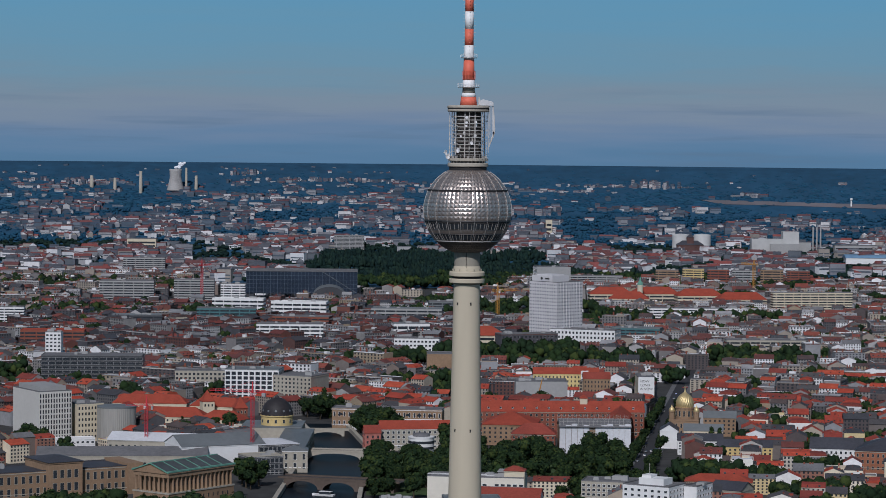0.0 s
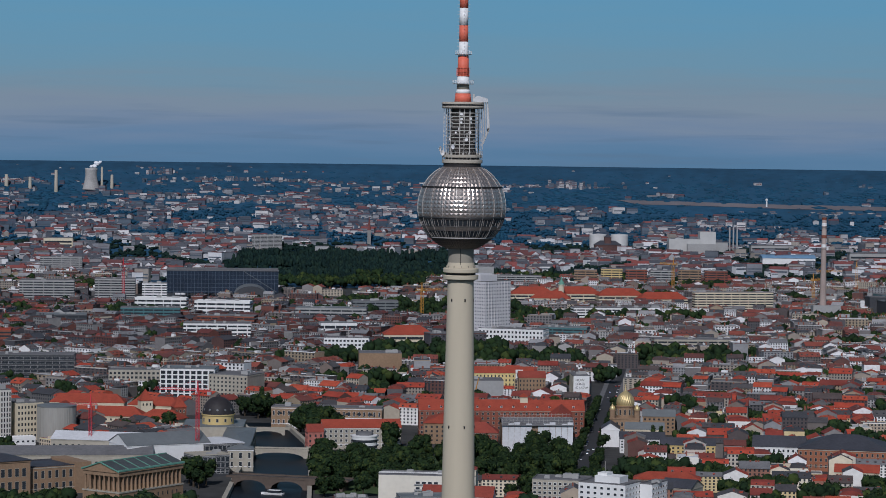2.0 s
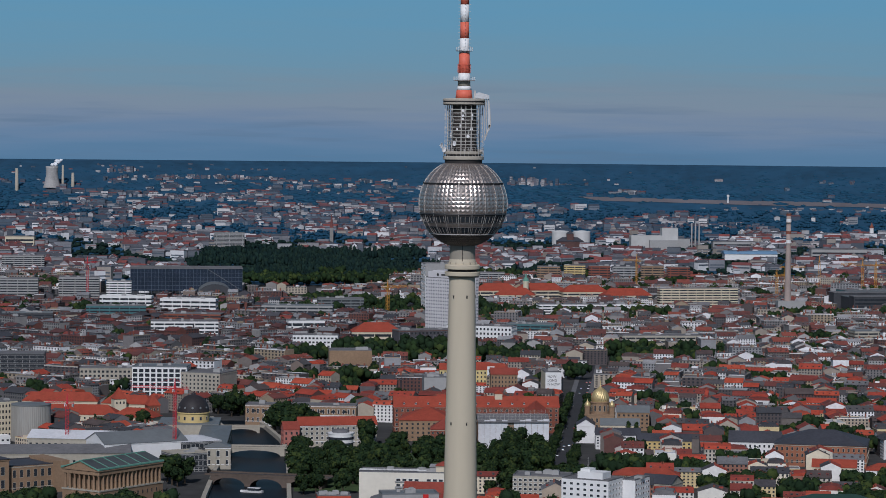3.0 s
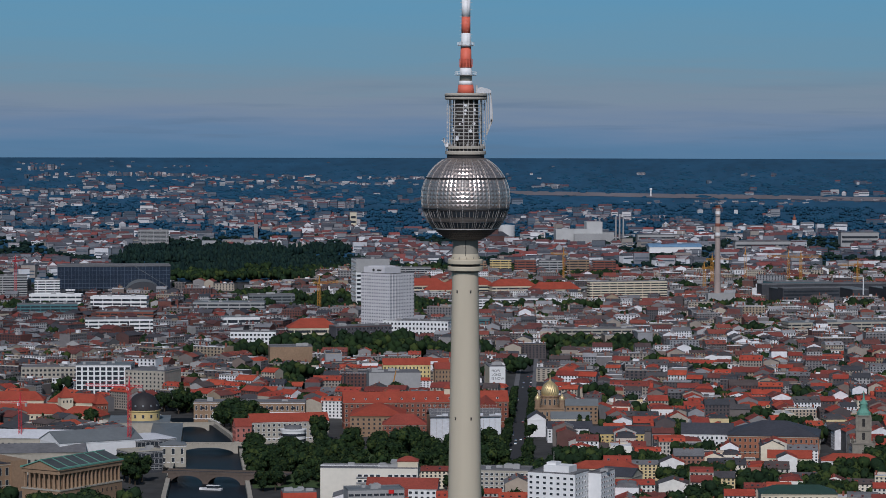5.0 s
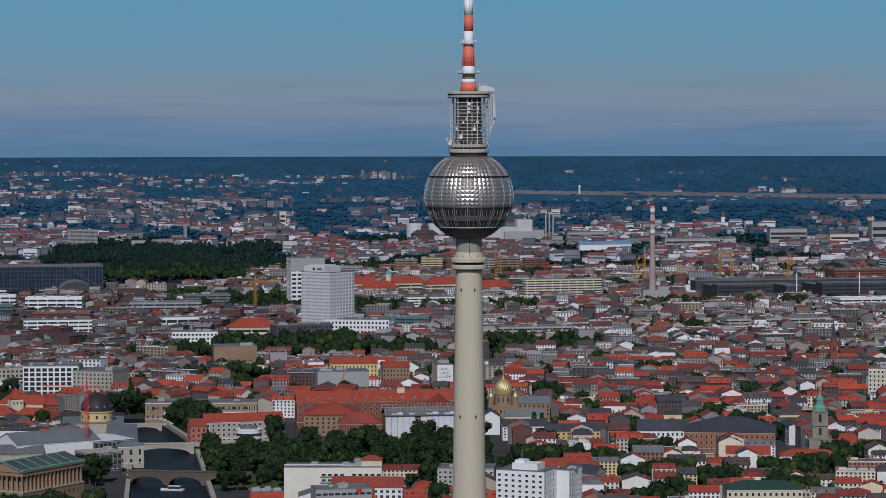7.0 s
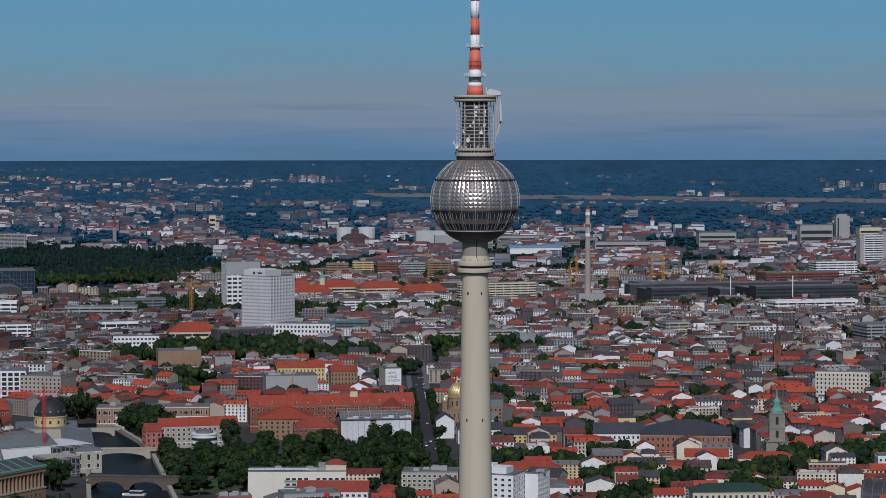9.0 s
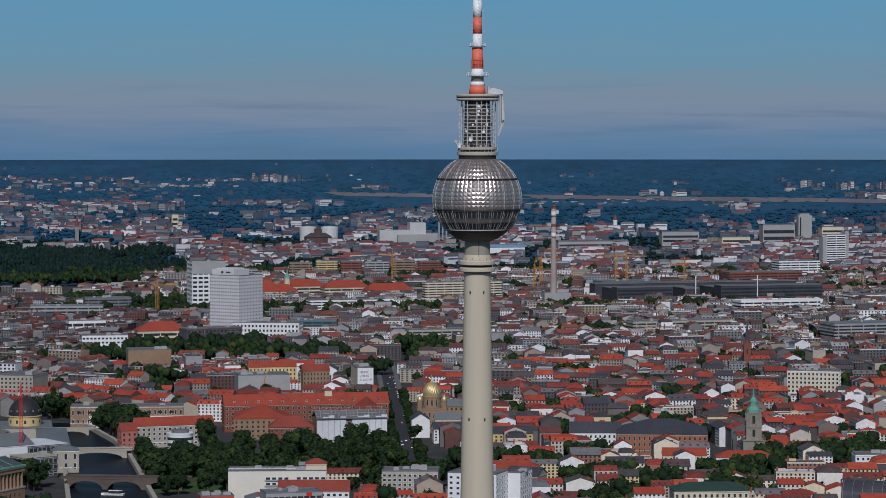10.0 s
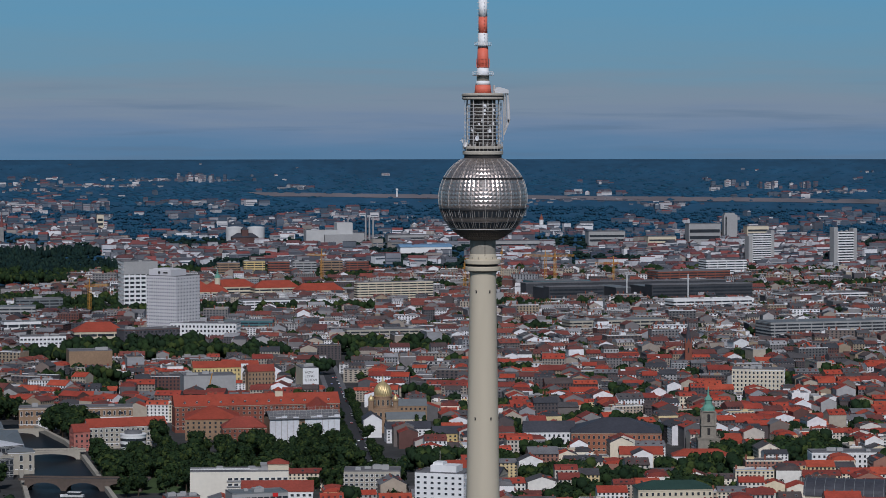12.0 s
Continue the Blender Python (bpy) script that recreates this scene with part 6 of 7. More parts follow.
# ---- cranes ----
def crane(x, y, height, jib, turn, mt, words, wide=1.0):
    o = thing("tower_crane", words, "crane", pose(x, y, 0, 0, 0, turn))
    s = Shape()
    for a in (-1, 1):
        for b in (-1, 1):
            s.beam((a * wide, b * wide, 0), (a * wide, b * wide, height), .16 * wide)
    n = int(height / (2.4 * wide))
    for i in range(n):
        z0, z1 = i * 2.4 * wide, (i + 1) * 2.4 * wide
        for a in (-1, 1):
            s.beam((a * wide, -wide, z0), (a * wide * (1 if i % 2 else 1), wide, z1), .08 * wide).beam((-wide, a * wide, z0), (wide, a * wide, z1), .08 * wide).beam((-wide, a * wide, z1), (wide, a * wide, z1), .08 * wide)
    part("mast", s, mt, o)
    j = Shape()
    for yy in (-.8, .8):
        j.beam((-jib * .3, yy * wide, height + .5), (jib, yy * wide, height + .5), .14 * wide)
    j.beam((-jib * .3, 0, height + 2.1 * wide), (jib * .96, 0, height + 2.1 * wide), .14 * wide)
    for i in range(int(jib * 1.3 / 2)):
        u = -jib * .3 + 2 * i
        for yy in (-.8, .8):
            j.beam((u, yy * wide, height + .5), (u + 1, 0, height + 2.1 * wide), .07 * wide).beam((u + 1, 0, height + 2.1 * wide), (u + 2, yy * wide, height + .5), .07 * wide)
    part("jib", j, mt, o)
    part("tower_head", Shape().beam((0, 0, height), (0, 0, height + 8 * wide), .9 * wide, 4, 0, .2), mt, o)
    part("tie_bar", Shape().beam((0, 0, height + 8 * wide), (jib * .65, 0, height + 2.1 * wide), .07 * wide).beam((0, 0, height + 8 * wide), (-jib * .28, 0, height + 2.1 * wide), .07 * wide), mt, o)
    part("counterweight", Shape().box(-jib * .3, -jib * .22, -1, 1, height - 2.2, height + .4), GREY, o)
    part("cab", Shape().box(.8, 2.4, -2.2, -.8, height - 2, height + .2), WHITE, o)


crane(-228, 946, 44, 16, 170, RED_CRANE, "red lattice tower crane over museum roofs")
crane(-151, 930, 56, 34, 160, RED_CRANE, "tall red lattice tower crane by the river")
crane(-363, 2700, 58, 30, 70, RED_CRANE, "red lattice tower crane beside an office frame", 1.3)
for x, y, h, t in ((640, 2960, 46, 20), (700, 3010, 52, 80), (755, 2960, 50, 150), (800, 3080, 44, 10), (610, 2860, 38, 60), (430, 3050, 50, 120), (850, 2920, 40, 200), (40, 2480, 40, 40)):
    crane(x, y, h, 34, t, YELLOW_CRANE, "yellow tower crane over a building site", 1.5)
o = thing("mobile_crane", "orange mobile crane with a raised boom", "crane", pose(62, 1388, 0, 0, 0, 30))
part("carrier", Shape().box(-5, 5, -1.4, 1.4, .8, 2.6).box(-1, 3, -1.3, 1.3, 2.6, 4.4), YELLOW_CRANE, o)
part("boom", Shape().beam((0, 0, 3.5), (6, 0, 26), .8, 4, 0, .4), YELLOW_CRANE, o)
for i in range(4):
    part("wheel", Shape().lathe([(.01, -.25), (.8, -.25), (.8, .25), (.01, .25)], 12), SEAM, o, at=pose(-3.6 + 2.4 * i, -1.3, .8, 90, 0, 0))


# ---- river, quays and bridges ----
BANK = [(-122, 560, -68), (-122, 760, -70), (-120, 900, -72), (-117, 1020, -74), (-119, 1100, -80), (-124, 1180, -92), (-136, 1250, -104)]
s = Shape()
for l, y, r in BANK:
    s.v += [(l, y, .06), (r, y, .06)]
for i in range(len(BANK) - 1):
    s.f.append((2 * i, 2 * i + 1, 2 * i + 3, 2 * i + 2))
    s.m.append(0)
tagged(part("river", s, WATER), "dark still river between stone quays", "water", kind="structure")
for side in (0, 2):
    for (a, b) in zip(BANK, BANK[1:]):
        q = Shape()
        k = -1 if side == 0 else 1
        p0, p1 = (a[side], a[1]), (b[side], b[1])
        q.add([(p0[0], p0[1], 0), (p1[0], p1[1], 0), (p1[0], p1[1], 3.4), (p0[0], p0[1], 3.4), (p0[0] + k * 3, p0[1], 0), (p1[0] + k * 3, p1[1], 0), (p1[0] + k * 3, p1[1], 3.4), (p0[0] + k * 3, p0[1], 3.4)],
              [(0, 1, 2, 3), (4, 7, 6, 5), (3, 2, 6, 7), (0, 3, 7, 4), (1, 5, 6, 2)])
        tagged(part("quay_wall", q, PALE_STONE), "grey stone quay wall along the river", "quay", kind="structure")


def bridge(name, words, x0, x1, y, deep, z, arches, mt, turn):
    o = thing(name, words, "bridge", pose((x0 + x1) / 2, y, 0, 0, 0, turn))
    w = x1 - x0
    span = w / arches
    for k in range(arches):
        c = -w / 2 + span * (k + .5)
        curve = [(c + span * .43 * math.cos(a), .02 + (z - 1.3) * math.sin(a)) for a in np.linspace(0, math.pi, 15)]
        s = Shape()
        n = len(curve)
        for yy in (-deep / 2, deep / 2):
            s.v += [(a, yy, b) for a, b in curve] + [(a, yy, z) for a, b in curve] + [(c + span / 2, yy, .02), (c + span / 2, yy, z), (c - span / 2, yy, .02), (c - span / 2, yy, z)]
        m = 2 * n + 4
        for i in range(n - 1):
            s.f += [(i, i + 1, n + i + 1, n + i), (m + i, m + n + i, m + n + i + 1, m + i + 1), (i, m + i, m + i + 1, i + 1), (n + i, n + i + 1, m + n + i + 1, m + n + i)]
        s.f += [(0, n, 2 * n + 1, 2 * n), (m, m + 2 * n, m + 2 * n + 1, m + n), (n - 1, 2 * n + 2, 2 * n + 3, 2 * n - 1), (m + n - 1, m + 2 * n - 1, m + 2 * n + 3, m + 2 * n + 2),
                (2 * n, 2 * n + 1, m + 2 * n + 1, m + 2 * n), (2 * n + 2, m + 2 * n + 2, m + 2 * n + 3, 2 * n + 3)]
        s.m = [0] * len(s.f)
        part("arch", s, mt, o)
    part("roadway", Shape().box(-w / 2 - 4, w / 2 + 4, -deep / 2, deep / 2, z, z + .3), ASPHALT, o)
    for yy in (-deep / 2 - .2, deep / 2 - .2):
        part("parapet", Shape().box(-w / 2 - 4, w / 2 + 4, yy, yy + .4, z + .004, z + 1.4).box(-w / 2 - 4, w / 2 + 4, yy - .1, yy + .5, z + 1.2, z + 1.45), mt, o)
    return o


bridge("stone_bridge", "pale stone bridge with one flat arch", -118, -74, 1012, 12, 5.6, 1, PALE_STONE, -4)
o = bridge("railway_viaduct", "brown brick railway viaduct with arches over the river", -122, -44, 838, 14, 6.8, 3, material("sooty_brick", (.11, .085, .07), .9), -16)
for yy in (-4.6, -3.2, 2.0, 3.4):
    part("rail", Shape().box(-43, 43, yy - .08, yy + .08, 7.1, 7.3), STEEL_DARK, o)
bridge("footbridge", "low grey footbridge over the river", -124, -96, 1160, 6, 4.6, 1, PALE_STONE, 0)
o = thing("excursion_boat", "small white excursion boat on the river", "boat", pose(-93, 806, 0, 0, 0, 70))
part("hull", Shape().prism([(-1.9, .0), (1.9, .0), (2.3, 1.3), (-2.3, 1.3)], -7, 6).prism([(-1.2, .0), (1.2, .0), (1.0, 1.4), (-1.0, 1.4)], 6, 8.4), WHITE, o)
part("cabin", Shape().box(-1.7, 1.7, -5, 3, 1.3, 3.0), GLASS, o)
part("canopy", Shape().box(-1.9, 1.9, -5.4, 3.4, 3.0, 3.2), WHITE, o)

# ---- street with trees and cars ----
ST = (118.0, 900.0, 242.0, 1880.0)
along = Vector((ST[2] - ST[0], ST[3] - ST[1], 0)).normalized()
across = Vector((along.y, -along.x, 0))
mid = Vector(((ST[0] + ST[2]) / 2, (ST[1] + ST[3]) / 2, 0))
length = math.hypot(ST[2] - ST[0], ST[3] - ST[1])
turn = math.degrees(math.atan2(along.y, along.x)) - 90
tagged(part("road", Shape().box(-6, 6, -length / 2, length / 2, .004, .03), ASPHALT, at=pose(mid.x, mid.y, .02, 0, 0, turn)), "dark asphalt street between trees", "road", kind="structure")
for sd in (-1, 1):
    tagged(part("pavement", Shape().box(sd * 8.2 - 2.2, sd * 8.2 + 2.2, -length / 2, length / 2, 0, .16), FELT, at=pose(mid.x, mid.y, .02, 0, 0, turn)), "grey pavement beside the street", "pavement", kind="structure")


def car_meshes(paint):
    body = Shape().prism([(-2.1, .35), (2.1, .35), (2.15, .8), (1.1, .95), (-2.05, .95), (-2.15, .7)], -.88, .88)
    return body.mesh("body", [paint])


cab_data = Shape().prism([(-1.9, .95), (1.0, .95), (.35, 1.48), (-1.5, 1.48)], -.8, .8).mesh("cabin", [GLASS])
wheel_data = Shape().lathe([(.01, -.11), (.33, -.11), (.33, .11), (.01, .11)], 10).mesh("wheel", [SEAM])
paints = [(car_meshes(material("car_paint_" + n, c, .35, grain=.04, spec=.5)), n) for n, c in (("white", (.7, .7, .7)), ("black", (.03, .03, .03)), ("silver", (.4, .41, .42)), ("red", (.4, .04, .03)), ("blue", (.05, .09, .25)))]
rng = random.Random(8)
for k in range(34):
    data, colour = rng.choice(paints)
    f = rng.uniform(-.48, .48) * length
    side = rng.choice((-5, -5, 5, 5, -1.8, 1.8))
    p = mid + along * f + across * side
    o = thing("car", "parked or passing " + colour + " car on the street", "car", pose(p.x, p.y, .05, 0, 0, turn + 90), "cars on the street")
    part("body", data, None, o)
    part("cabin", cab_data, None, o)
    for wx in (-1.3, 1.3):
        for wy in (-.82, .82):
            part("wheel", wheel_data, None, o, at=pose(wx, wy, .33, 90, 0, 0))
for f in np.arange(-length / 2, length / 2, 9.5):
    for sd in (-1, 1):
        p = mid + along * (f + rng.uniform(-2, 2)) + across * (sd * 8.6)
        if rng.random() < .72 and p.y < 1420:
            plant(p.x, p.y, rng.choice((0, 2, 4, 4)), rng.uniform(.62, .85), "street trees")

# ---- park and riverside trees ----
tagged(part("lawn", Shape().box(-66, 112, 812, 1026, .02, .06), GRASS), "park lawn under trees", "lawn", kind="structure")
spots = []
while len(spots) < 122:
    x, y = rng.uniform(-62, 118), rng.uniform(796, 1030)
    if y > 1010 and -60 < x < 20 or (x < -14 and y > 985) or (-15 < x < 45 and y < 800):
        continue
    if all((x - a) ** 2 + (y - b) ** 2 > 62 for a, b in spots):
        spots.append((x, y))
for x, y in spots:
    plant(x, y, rng.randrange(5), rng.uniform(.85, 1.25), "park trees")
for x, y, k, sz in ((-63, 852, 1, 1.1), (-61, 868, 3, 1.1), (-64, 886, 0, 1.2), (-62, 905, 1, 1.1), (-65, 926, 3, 1.0), (-63, 948, 1, 1.1), (-66, 970, 0, 1.1), (-64, 990, 3, .9), (-78, 1172, 3, 1.3), (-70, 1160, 1, 1.35), (-64, 1174, 3, 1.2), (-84, 1186, 1, 1.2), (-56, 1158, 0, 1.2), (-70, 1088, 3, 1.15), (-66, 1110, 1, 1.2), (-72, 1130, 3, 1.1), (-78, 1150, 1, 1.1), (-62, 1140, 0, 1.1), (-86, 1180, 2, 1.1), (-14, 1050, 3, 1.2), (-58, 1046, 4, .9),
                     (-120, 1300, 5, 1.3), (-114, 1290, 5, 1.1), (-108, 1285, 1, 1.1), (-122, 1282, 3, 1.1), (-100, 1276, 0, 1), (-92, 1270, 2, 1), (-134, 1300, 1, 1), (-148, 842, 3, 1.1), (-140, 850, 1, 1.05), (-152, 858, 1, 1.1), (-144, 832, 0, .9),
                     (-228, 742, 0, .8), (-236, 736, 2, .9), (-221, 748, 4, 1), (-205, 722, 0, .7), (-168, 716, 2, .7), (-160, 722, 4, .8), (-252, 1150, 1, 1), (-262, 1172, 2, 1), (-330, 1055, 3, 1), (-322, 1048, 1, 1), (-338, 1050, 0, 1), (-190, 1185, 0, 1), (-202, 1180, 2, .9), (-228, 1188, 5, .6),
                     (188, 1078, 5, 1.0), (194, 1080, 5, .95), (66, 1380, 1, 1), (52, 1376, 0, .9), (22, 1384, 3, .8), (112, 1478, 0, 1)):
    plant(x, y, k, sz, "riverside and court trees")
for cx, cy, n, rad in CLUSTERS:
    for k in range(n):
        a, r = rng.uniform(0, 6.28), rad * math.sqrt(rng.random())
        put_tree(cx + r * math.cos(a) * 1.25, cy + r * math.sin(a), rng.uniform(.75, 1.08))

# ---- woods and parks further out ----
for cx, cy, hw, hd, n in ((40, 1800, 150, 42, 150), (310, 1850, 50, 66, 70), (-90, 3260, 150, 60, 200), (230, 3420, 180, 60, 260), (480, 2950, 300, 45, 60), (-90, 1800, 60, 40, 30), (330, 2480, 70, 25, 60), (-520, 2480, 110, 60, 120), (700, 2480, 160, 30, 60), (590, 2440, 60, 30, 30), (1150, 2800, 120, 40, 80), (1250, 3180, 120, 60, 90), (200, 3520, 260, 110, 260), (900, 3420, 260, 80, 200), (-560, 3100, 140, 90, 160)):
    for k in range(n):
        x, y = cx + rng.uniform(-hw, hw), cy + rng.uniform(-hd, hd)
        if math.hypot(x - HUB.x, y - HUB.y) < EDGE + 100:
            put_tree(x, y, rng.uniform(.9, 1.3))

for k in range(110):                  # tall old trees of the hospital garden
    put_tree(rng.uniform(-28, 122), rng.uniform(1850, 1935), rng.uniform(.95, 1.45))

# ---- railway viaduct and building ground to the north ----
s = Shape()
pts = [(330, 2820), (440, 2900), (560, 2975), (700, 3040), (860, 3090), (1020, 3120)]
for (a, b), (c, d) in zip(pts, pts[1:]):
    q = Vector((c - a, d - b, 0)).normalized()
    n = Vector((-q.y, q.x, 0)) * 6
    s.add([(a - n.x, b - n.y, 9), (c - n.x, d - n.y, 9), (c + n.x, d + n.y, 9), (a + n.x, b + n.y, 9), (a - n.x, b - n.y, 11), (c - n.x, d - n.y, 11), (c + n.x, d + n.y, 11), (a + n.x, b + n.y, 11)], [(3, 2, 1, 0), (4, 5, 6, 7), (0, 1, 5, 4), (2, 3, 7, 6)])
    for k in range(6):
        x, y = a + (c - a) * k / 6, b + (d - b) * k / 6
        s.box(x - 2, x + 2, y - 4, y + 4, 0, 9)
o = part("elevated_railway", s, GREY)
tagged(o, "pale concrete railway viaduct on piers", "viaduct")
tagged(part("building_ground", Shape().box(-150, 150, -60, 60, .03, .08), SANDY, at=pose(620, 2870, 0, 0, 0, 22)), "bare sandy building ground", "ground", kind="structure")
tagged(part("building_ground", Shape().box(-70, 70, -30, 30, .03, .08), SANDY, at=pose(-560, 2180, 0)), "bare ochre building ground", "ground", kind="structure")

# ---- landmarks on the far rim ----
def far_thing(name, words, category, x, y):
    px, py, pz, sc = land(x, y)
    return thing(name, words, category, pose(px, py, pz - 1) @ Matrix.Scale(sc, 4))


for dx in (0, 48):
    o = far_thing("gas_tank", "big round white storage tank", "tank", 506 + dx, 4960)
    part("wall", Shape().lathe([(19, 0), (19, 30), (18.5, 31), (0.01, 33)], 40), material("tank_paint", (.56, .56, .55), .8, grain=.12, scale=.1), o, smooth=False)
o = far_thing("brick_hall", "dark brick hall with a stepped tower", "building", 500, 4700)
part("body", Shape().box(-28, 28, -12, 12, 0, 18).box(-7, 7, -9, 9, 18, 34), material("dark_brick", (.10, .055, .05), .9), o)
part("roof", hip(57, 25, 18, 9), SLATE, o)
part("tower_cap", hip(14, 18, 34, 7), SLATE, o)
o = far_thing("power_plant", "white windowless power plant with stepped blocks", "power plant", 680, 4725)
PLANT_WALL = material("dull_white_cladding", (.46, .46, .45), .85, grain=.12, scale=.1)
for q, mt in (((-48, 18, -20, 20, 0, 31), PLANT_WALL), ((18, 52, -20, 20, 0, 47), PLANT_WALL), ((52, 78, -18, 18, 0, 24), GREY), ((-10, 50, -34, -20, 0, 22), GREY)):
    part("block", Shape().box(*q), mt, o)
for x in (84, 92, 100):
    part("flue", Shape().lathe([(2, 0), (1.6, 58), (0.01, 58)], 12), GREY, o, at=pose(x, 0, 0))
for (x, y, w, h) in ((254, 5742, 16, 38), (850, 4700, 90, 20), (-650, 4600, 60, 24), (1250, 4550, 80, 30), (1330, 4400, 60, 24), (980, 4240, 110, 24), (1450, 4500, 70, 46), (1660, 4800, 50, 30)):
    o = far_thing("distant_block", "pale distant industrial block with flat roof", "building", x, y)
    part("wall", Shape().box(-w / 2, w / 2, -14, 14, 0, h), CREAM if w < 70 else GREY, o)
    part("roof", Shape().box(-w / 2 - .5, w / 2 + .5, -14.5, 14.5, h, h + 1), FELT, o)
    for f in (.3, .6):
        part("window_band", Shape().box(-w / 2 + 2, w / 2 - 2, -14.3, -14.1, h * f, h * (f + .15)), GLASS, o)
o = far_thing("domed_church", "white church tower with a red cap", "church", 1304, 5411)
part("tower", Shape().lathe([(5, 0), (5, 26), (5.6, 26), (5.6, 28), (0.01, 28)], 12), WHITE, o)
part("cap", Shape().lathe([(5, 28), (4, 34), (2, 37), (0.3, 42), (0.01, 43)], 12), BRICK, o)
o = far_thing("blue_roofed_hall", "long hall with a light blue roof", "hall", 812, 4282)
part("wall", Shape().box(-52, 52, -22, 22, 0, 12), WHITE, o)
part("roof", Shape().prism([(-23, 12), (23, 12), (14, 16), (0, 18), (-14, 16)], -53, 53, along="x"), material("blue_metal_roof", (.15, .27, .40), .6), o)
o = far_thing("brick_spire", "slim red brick church spire", "church", -2, 4975)
part("tower", Shape().box(-4, 4, -4, 4, 0, 34), CAMPUS_WALLS, o)
part("spire", Shape().lathe([(4.4, 34), (0.05, 66)], 8), material("dull_red_spire", (.17, .06, .056), .9), o)

# cooling tower, its stack and steam
o = far_thing("cooling_tower", "wide pale concrete cooling tower with white steam", "cooling tower", -1181, 11364)
part("shell", Shape().lathe([(40, 0), (34, 24), (28, 52), (26.5, 68), (28, 88), (29, 98), (27, 98)], 36), material("hazy_concrete", (.36, .35, .34), .9), o, smooth=True)
steam = Shape()
for k in range(14):
    c, r = Vector((4 + k * 2.4 + rng.uniform(-8, 8), rng.uniform(-6, 6), 102 + k * 2.0 + rng.uniform(-4, 4))), rng.uniform(7, 13)
    n, m = 10, 6
    vv = [c + Vector((math.sin(math.pi * j / m) * math.cos(math.tau * i / n), math.sin(math.pi * j / m) * math.sin(math.tau * i / n), .7 * math.cos(math.pi * j / m))) * r * rng.uniform(.85, 1.1) for i in range(n) for j in range(m + 1)]
    steam.add(vv, [(i * (m + 1) + j, i * (m + 1) + j + 1, ((i + 1) % n) * (m + 1) + j + 1, ((i + 1) % n) * (m + 1) + j) for i in range(n) for j in range(m)])
part("steam", steam, STEAM, o, "white cloud of steam", True)
for x, y, h, r in ((-1262, 10580, 96, 8), (-1134, 11393, 104, 6), (-1420, 11000, 60, 8), (-1105, 11600, 66, 8), (-1620, 11800, 60, 10)):
    o = far_thing("factory_chimney", "pale distant factory chimney", "chimney", x, y)
    part("shaft", Shape().lathe([(r, 0), (r * .75, h), (0.01, h)], 14), PALE_STONE, o, smooth=True)

o = far_thing("grey_slab_tower", "blank grey slab tower above low roofs", "tower", 1536, 4591)
part("wall", Shape().box(-15, 15, -8, 8, 0, 62).box(-12, 10, -6, 6, 62, 66), GREY, o)
part("window_band", Shape().box(-12, -9, -8.3, -8.1, 4, 58), GLASS, o)
# airfield strip and far estates
s = Shape()
a, b = STRIP
for i in range(25):
    f = i / 24
    x, y = a[0] + (b[0] - a[0]) * f, a[1] + (b[1] - a[1]) * f + 60 * math.sin(i * .9)
    for dy in (-420, -140, 130, 380):
        px, py, pz, sc = land(x, y + dy)
        s.v.append((px, py, pz + .8))
s.f = [(i * 4 + j, (i + 1) * 4 + j, (i + 1) * 4 + j + 1, i * 4 + j + 1) for i in range(24) for j in range(3)]
s.m = [0] * len(s.f)
tagged(part("airfield", s, SANDY), "pale dry grass of a distant airfield", "airfield", kind="structure")
o = far_thing("control_tower", "slim white airport control tower", "tower", 1573, 9149)
part("shaft", Shape().lathe([(3.4, 0), (2.8, 25), (5, 27), (5.5, 32), (4, 33), (0.01, 35)], 14), WHITE, o)
estates = Mass()
slab = arrays(Shape().box(-30, 30, -7, 7, 0, 26).box(-30.4, 30.4, -7.4, 7.4, 26, 27, 1).box(-28, 28, -7.2, -7.05, 6, 8, 1).box(-28, 28, -7.2, -7.05, 13, 15, 1).box(-28, 28, -7.2, -7.05, 20, 22, 1))
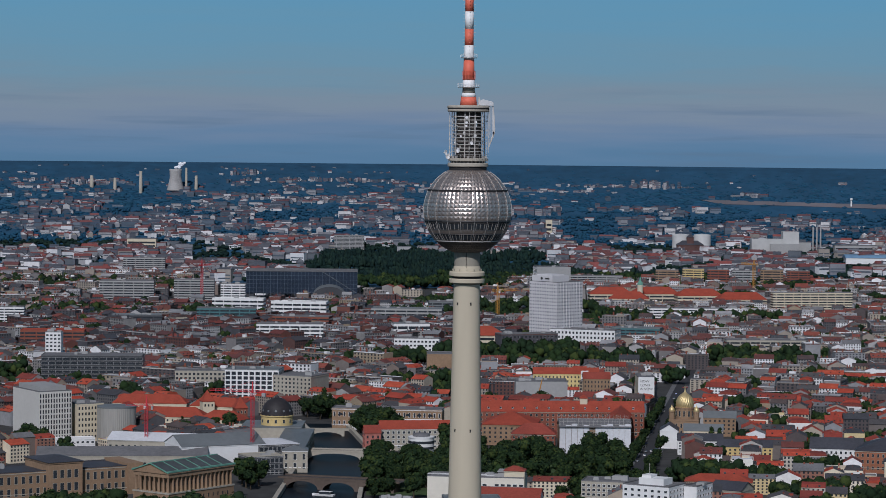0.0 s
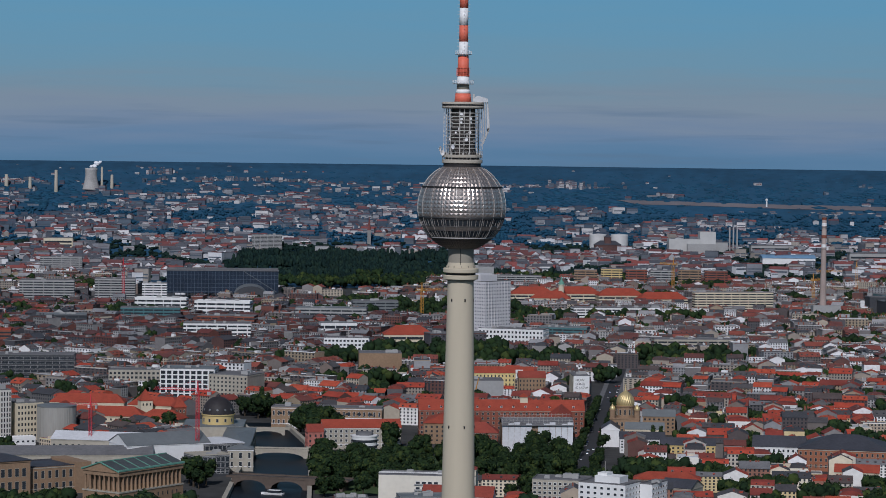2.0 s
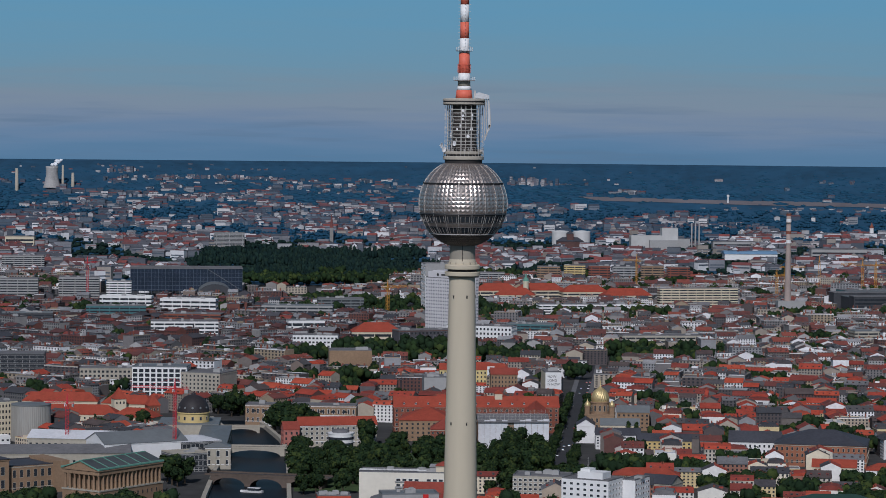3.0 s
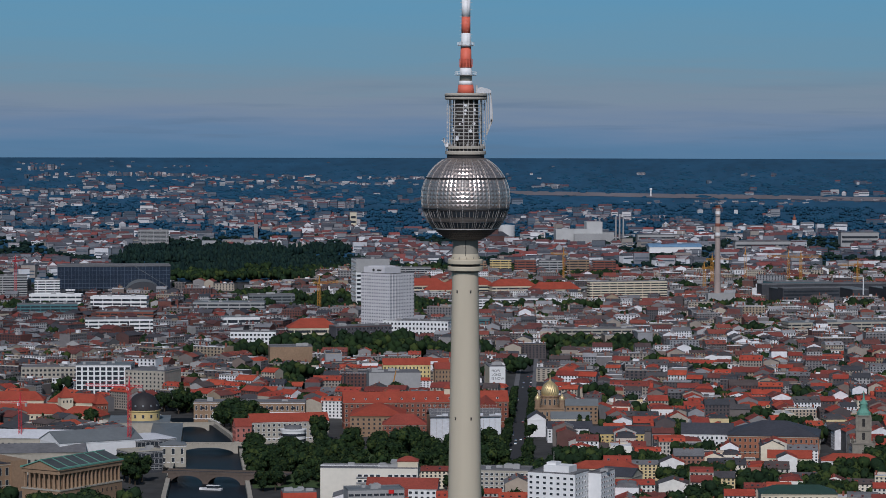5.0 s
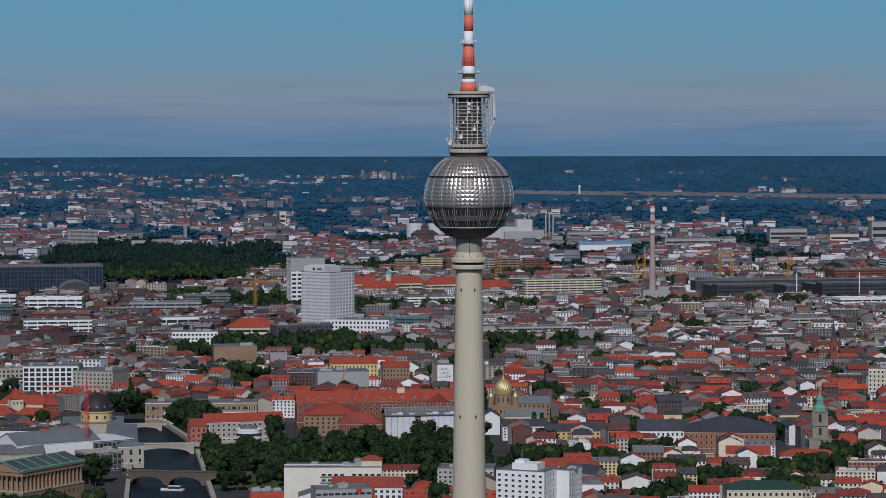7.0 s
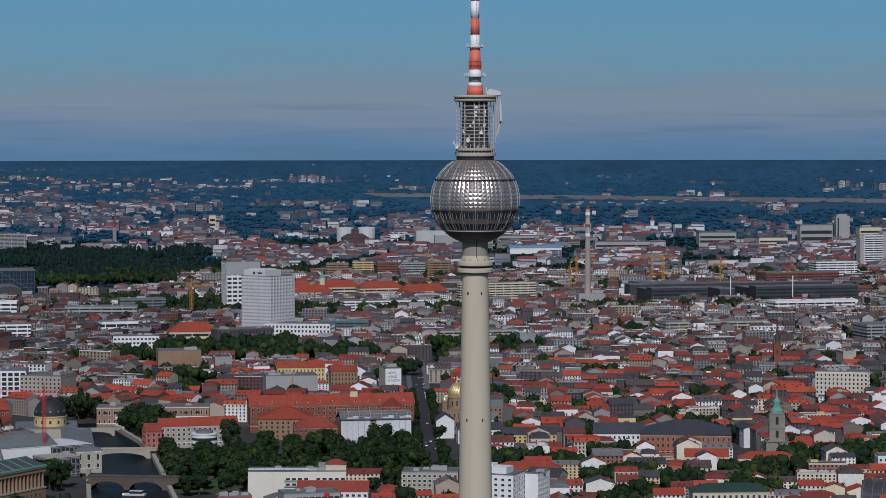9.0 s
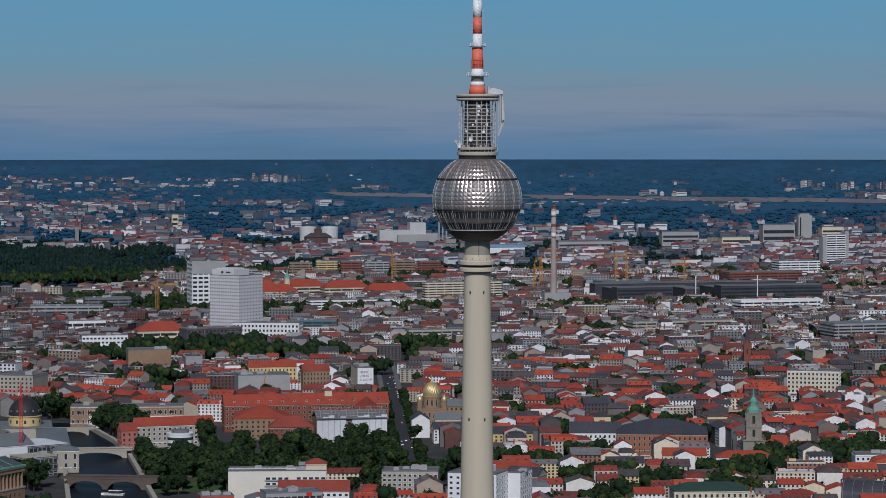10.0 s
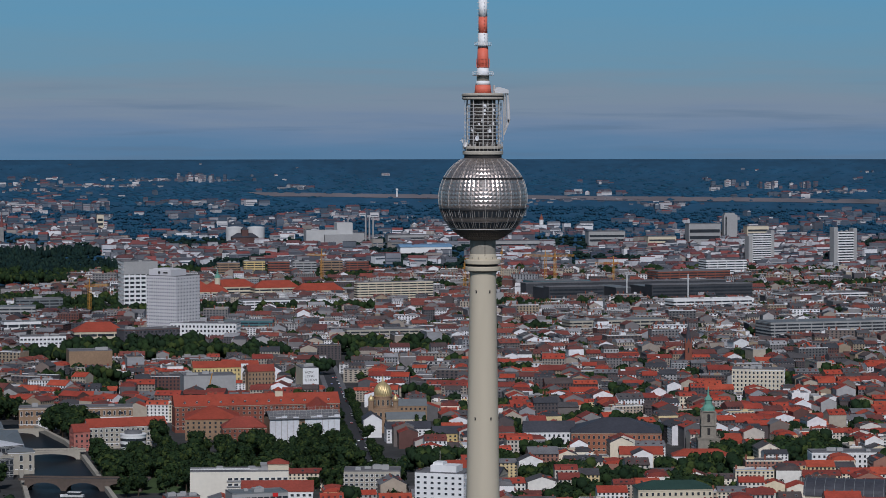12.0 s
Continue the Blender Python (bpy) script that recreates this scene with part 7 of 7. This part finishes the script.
for bear, r, wide, n, hh in ((-8.0, 15000, 1.2, 16, 1.6), (-7.0, 13800, 1.0, 14, 1.6), (-3.5, 19000, .4, 8, 3.0), (-2.1, 15800, 1.3, 30, 1.7), (-.9, 15600, .9, 16, 1.5), (-1.9, 10200, .8, 14, 1.3), (-4.8, 9000, 1.0, 14, 1.0), (1.5, 11500, 1.0, 12, 1.0), (2.4, 8600, .8, 18, 1.5), (1.2, 8300, .9, 14, 1.0), (4.7, 14500, 1.6, 34, 1.1), (5.2, 14200, .45, 18, 3.0), (3.4, 12800, 1.0, 16, .8),
                         (-6, 7600, 2.0, 26, .9), (1.4, 6950, 1.6, 40, .5), (3.0, 6650, .3, 3, 1.6), (6.6, 7200, 1.0, 16, .7), (8.9, 7400, 1.4, 22, .7), (11.3, 9300, 1.6, 16, .45), (13.6, 9700, 1.6, 16, .45), (16.6, 12500, .35, 6, 2.4), (17.4, 12100, .35, 6, 2.4), (18.1, 12100, .35, 6, 2.4), (18.6, 11200, .9, 20, .8), (15.2, 9000, 1.0, 14, .6),
                         (10.2, 6000, 1.4, 24, .8), (13, 6300, 1.2, 24, .8), (16, 6200, 1.6, 34, 1.0), (18.6, 6000, 1.6, 40, 1.0), (17.3, 6800, .3, 5, 1.8), (-3, 6200, 2.6, 40, .8), (8.4, 5500, .8, 14, .8), (14.6, 5200, 1.6, 26, 1.0), (18, 4900, 1.8, 34, 1.1), (-6.5, 5400, 2.0, 30, 1.0)):
    for k in range(2 * n):
        x, y = rim_spot(r * rng.uniform(.975, 1.025), bear + rng.gauss(0, wide / 2))
        px, py, pz, sc = land(x, y)
        estates.put(slab, px, py, pz - 1, rng.uniform(-.5, .5), sc * rng.uniform(.12, .42), sc * .8, sc * hh * rng.uniform(.22, .58))
speck = arrays(Shape().box(-11, 11, -6, 6, 0, 11).prism([(-6.4, 11), (6.4, 11), (0, 15)], -11.4, 11.4, 1, "x"))
for k in range(1300):
    r = 6300 + 9500 * rng.random() ** 1.6
    b = rng.uniform(-12, 23)
    x, y = rim_spot(r, b)
    if noise.noise((x / 1500, y / 420, 9.1)) + (.08 if b < 4 else -.12) - (.0 if r < 7600 else .12 if b < 4 else .6) < .0:
        continue
    px, py, pz, sc = land(x, y)
    estates.put(speck, px, py, pz - 1, rng.uniform(-.6, .6), sc * rng.uniform(.7, 2.0), sc, sc * rng.uniform(.35, .9))
estates.build("distant_estates", [FAR_WALLS, FAR_TILES], "pale haze-tinted distant housing estates among woods", "housing")

woods.build("city_trees", [LEAF], "dark green trees in courts, streets and squares", "trees", True)
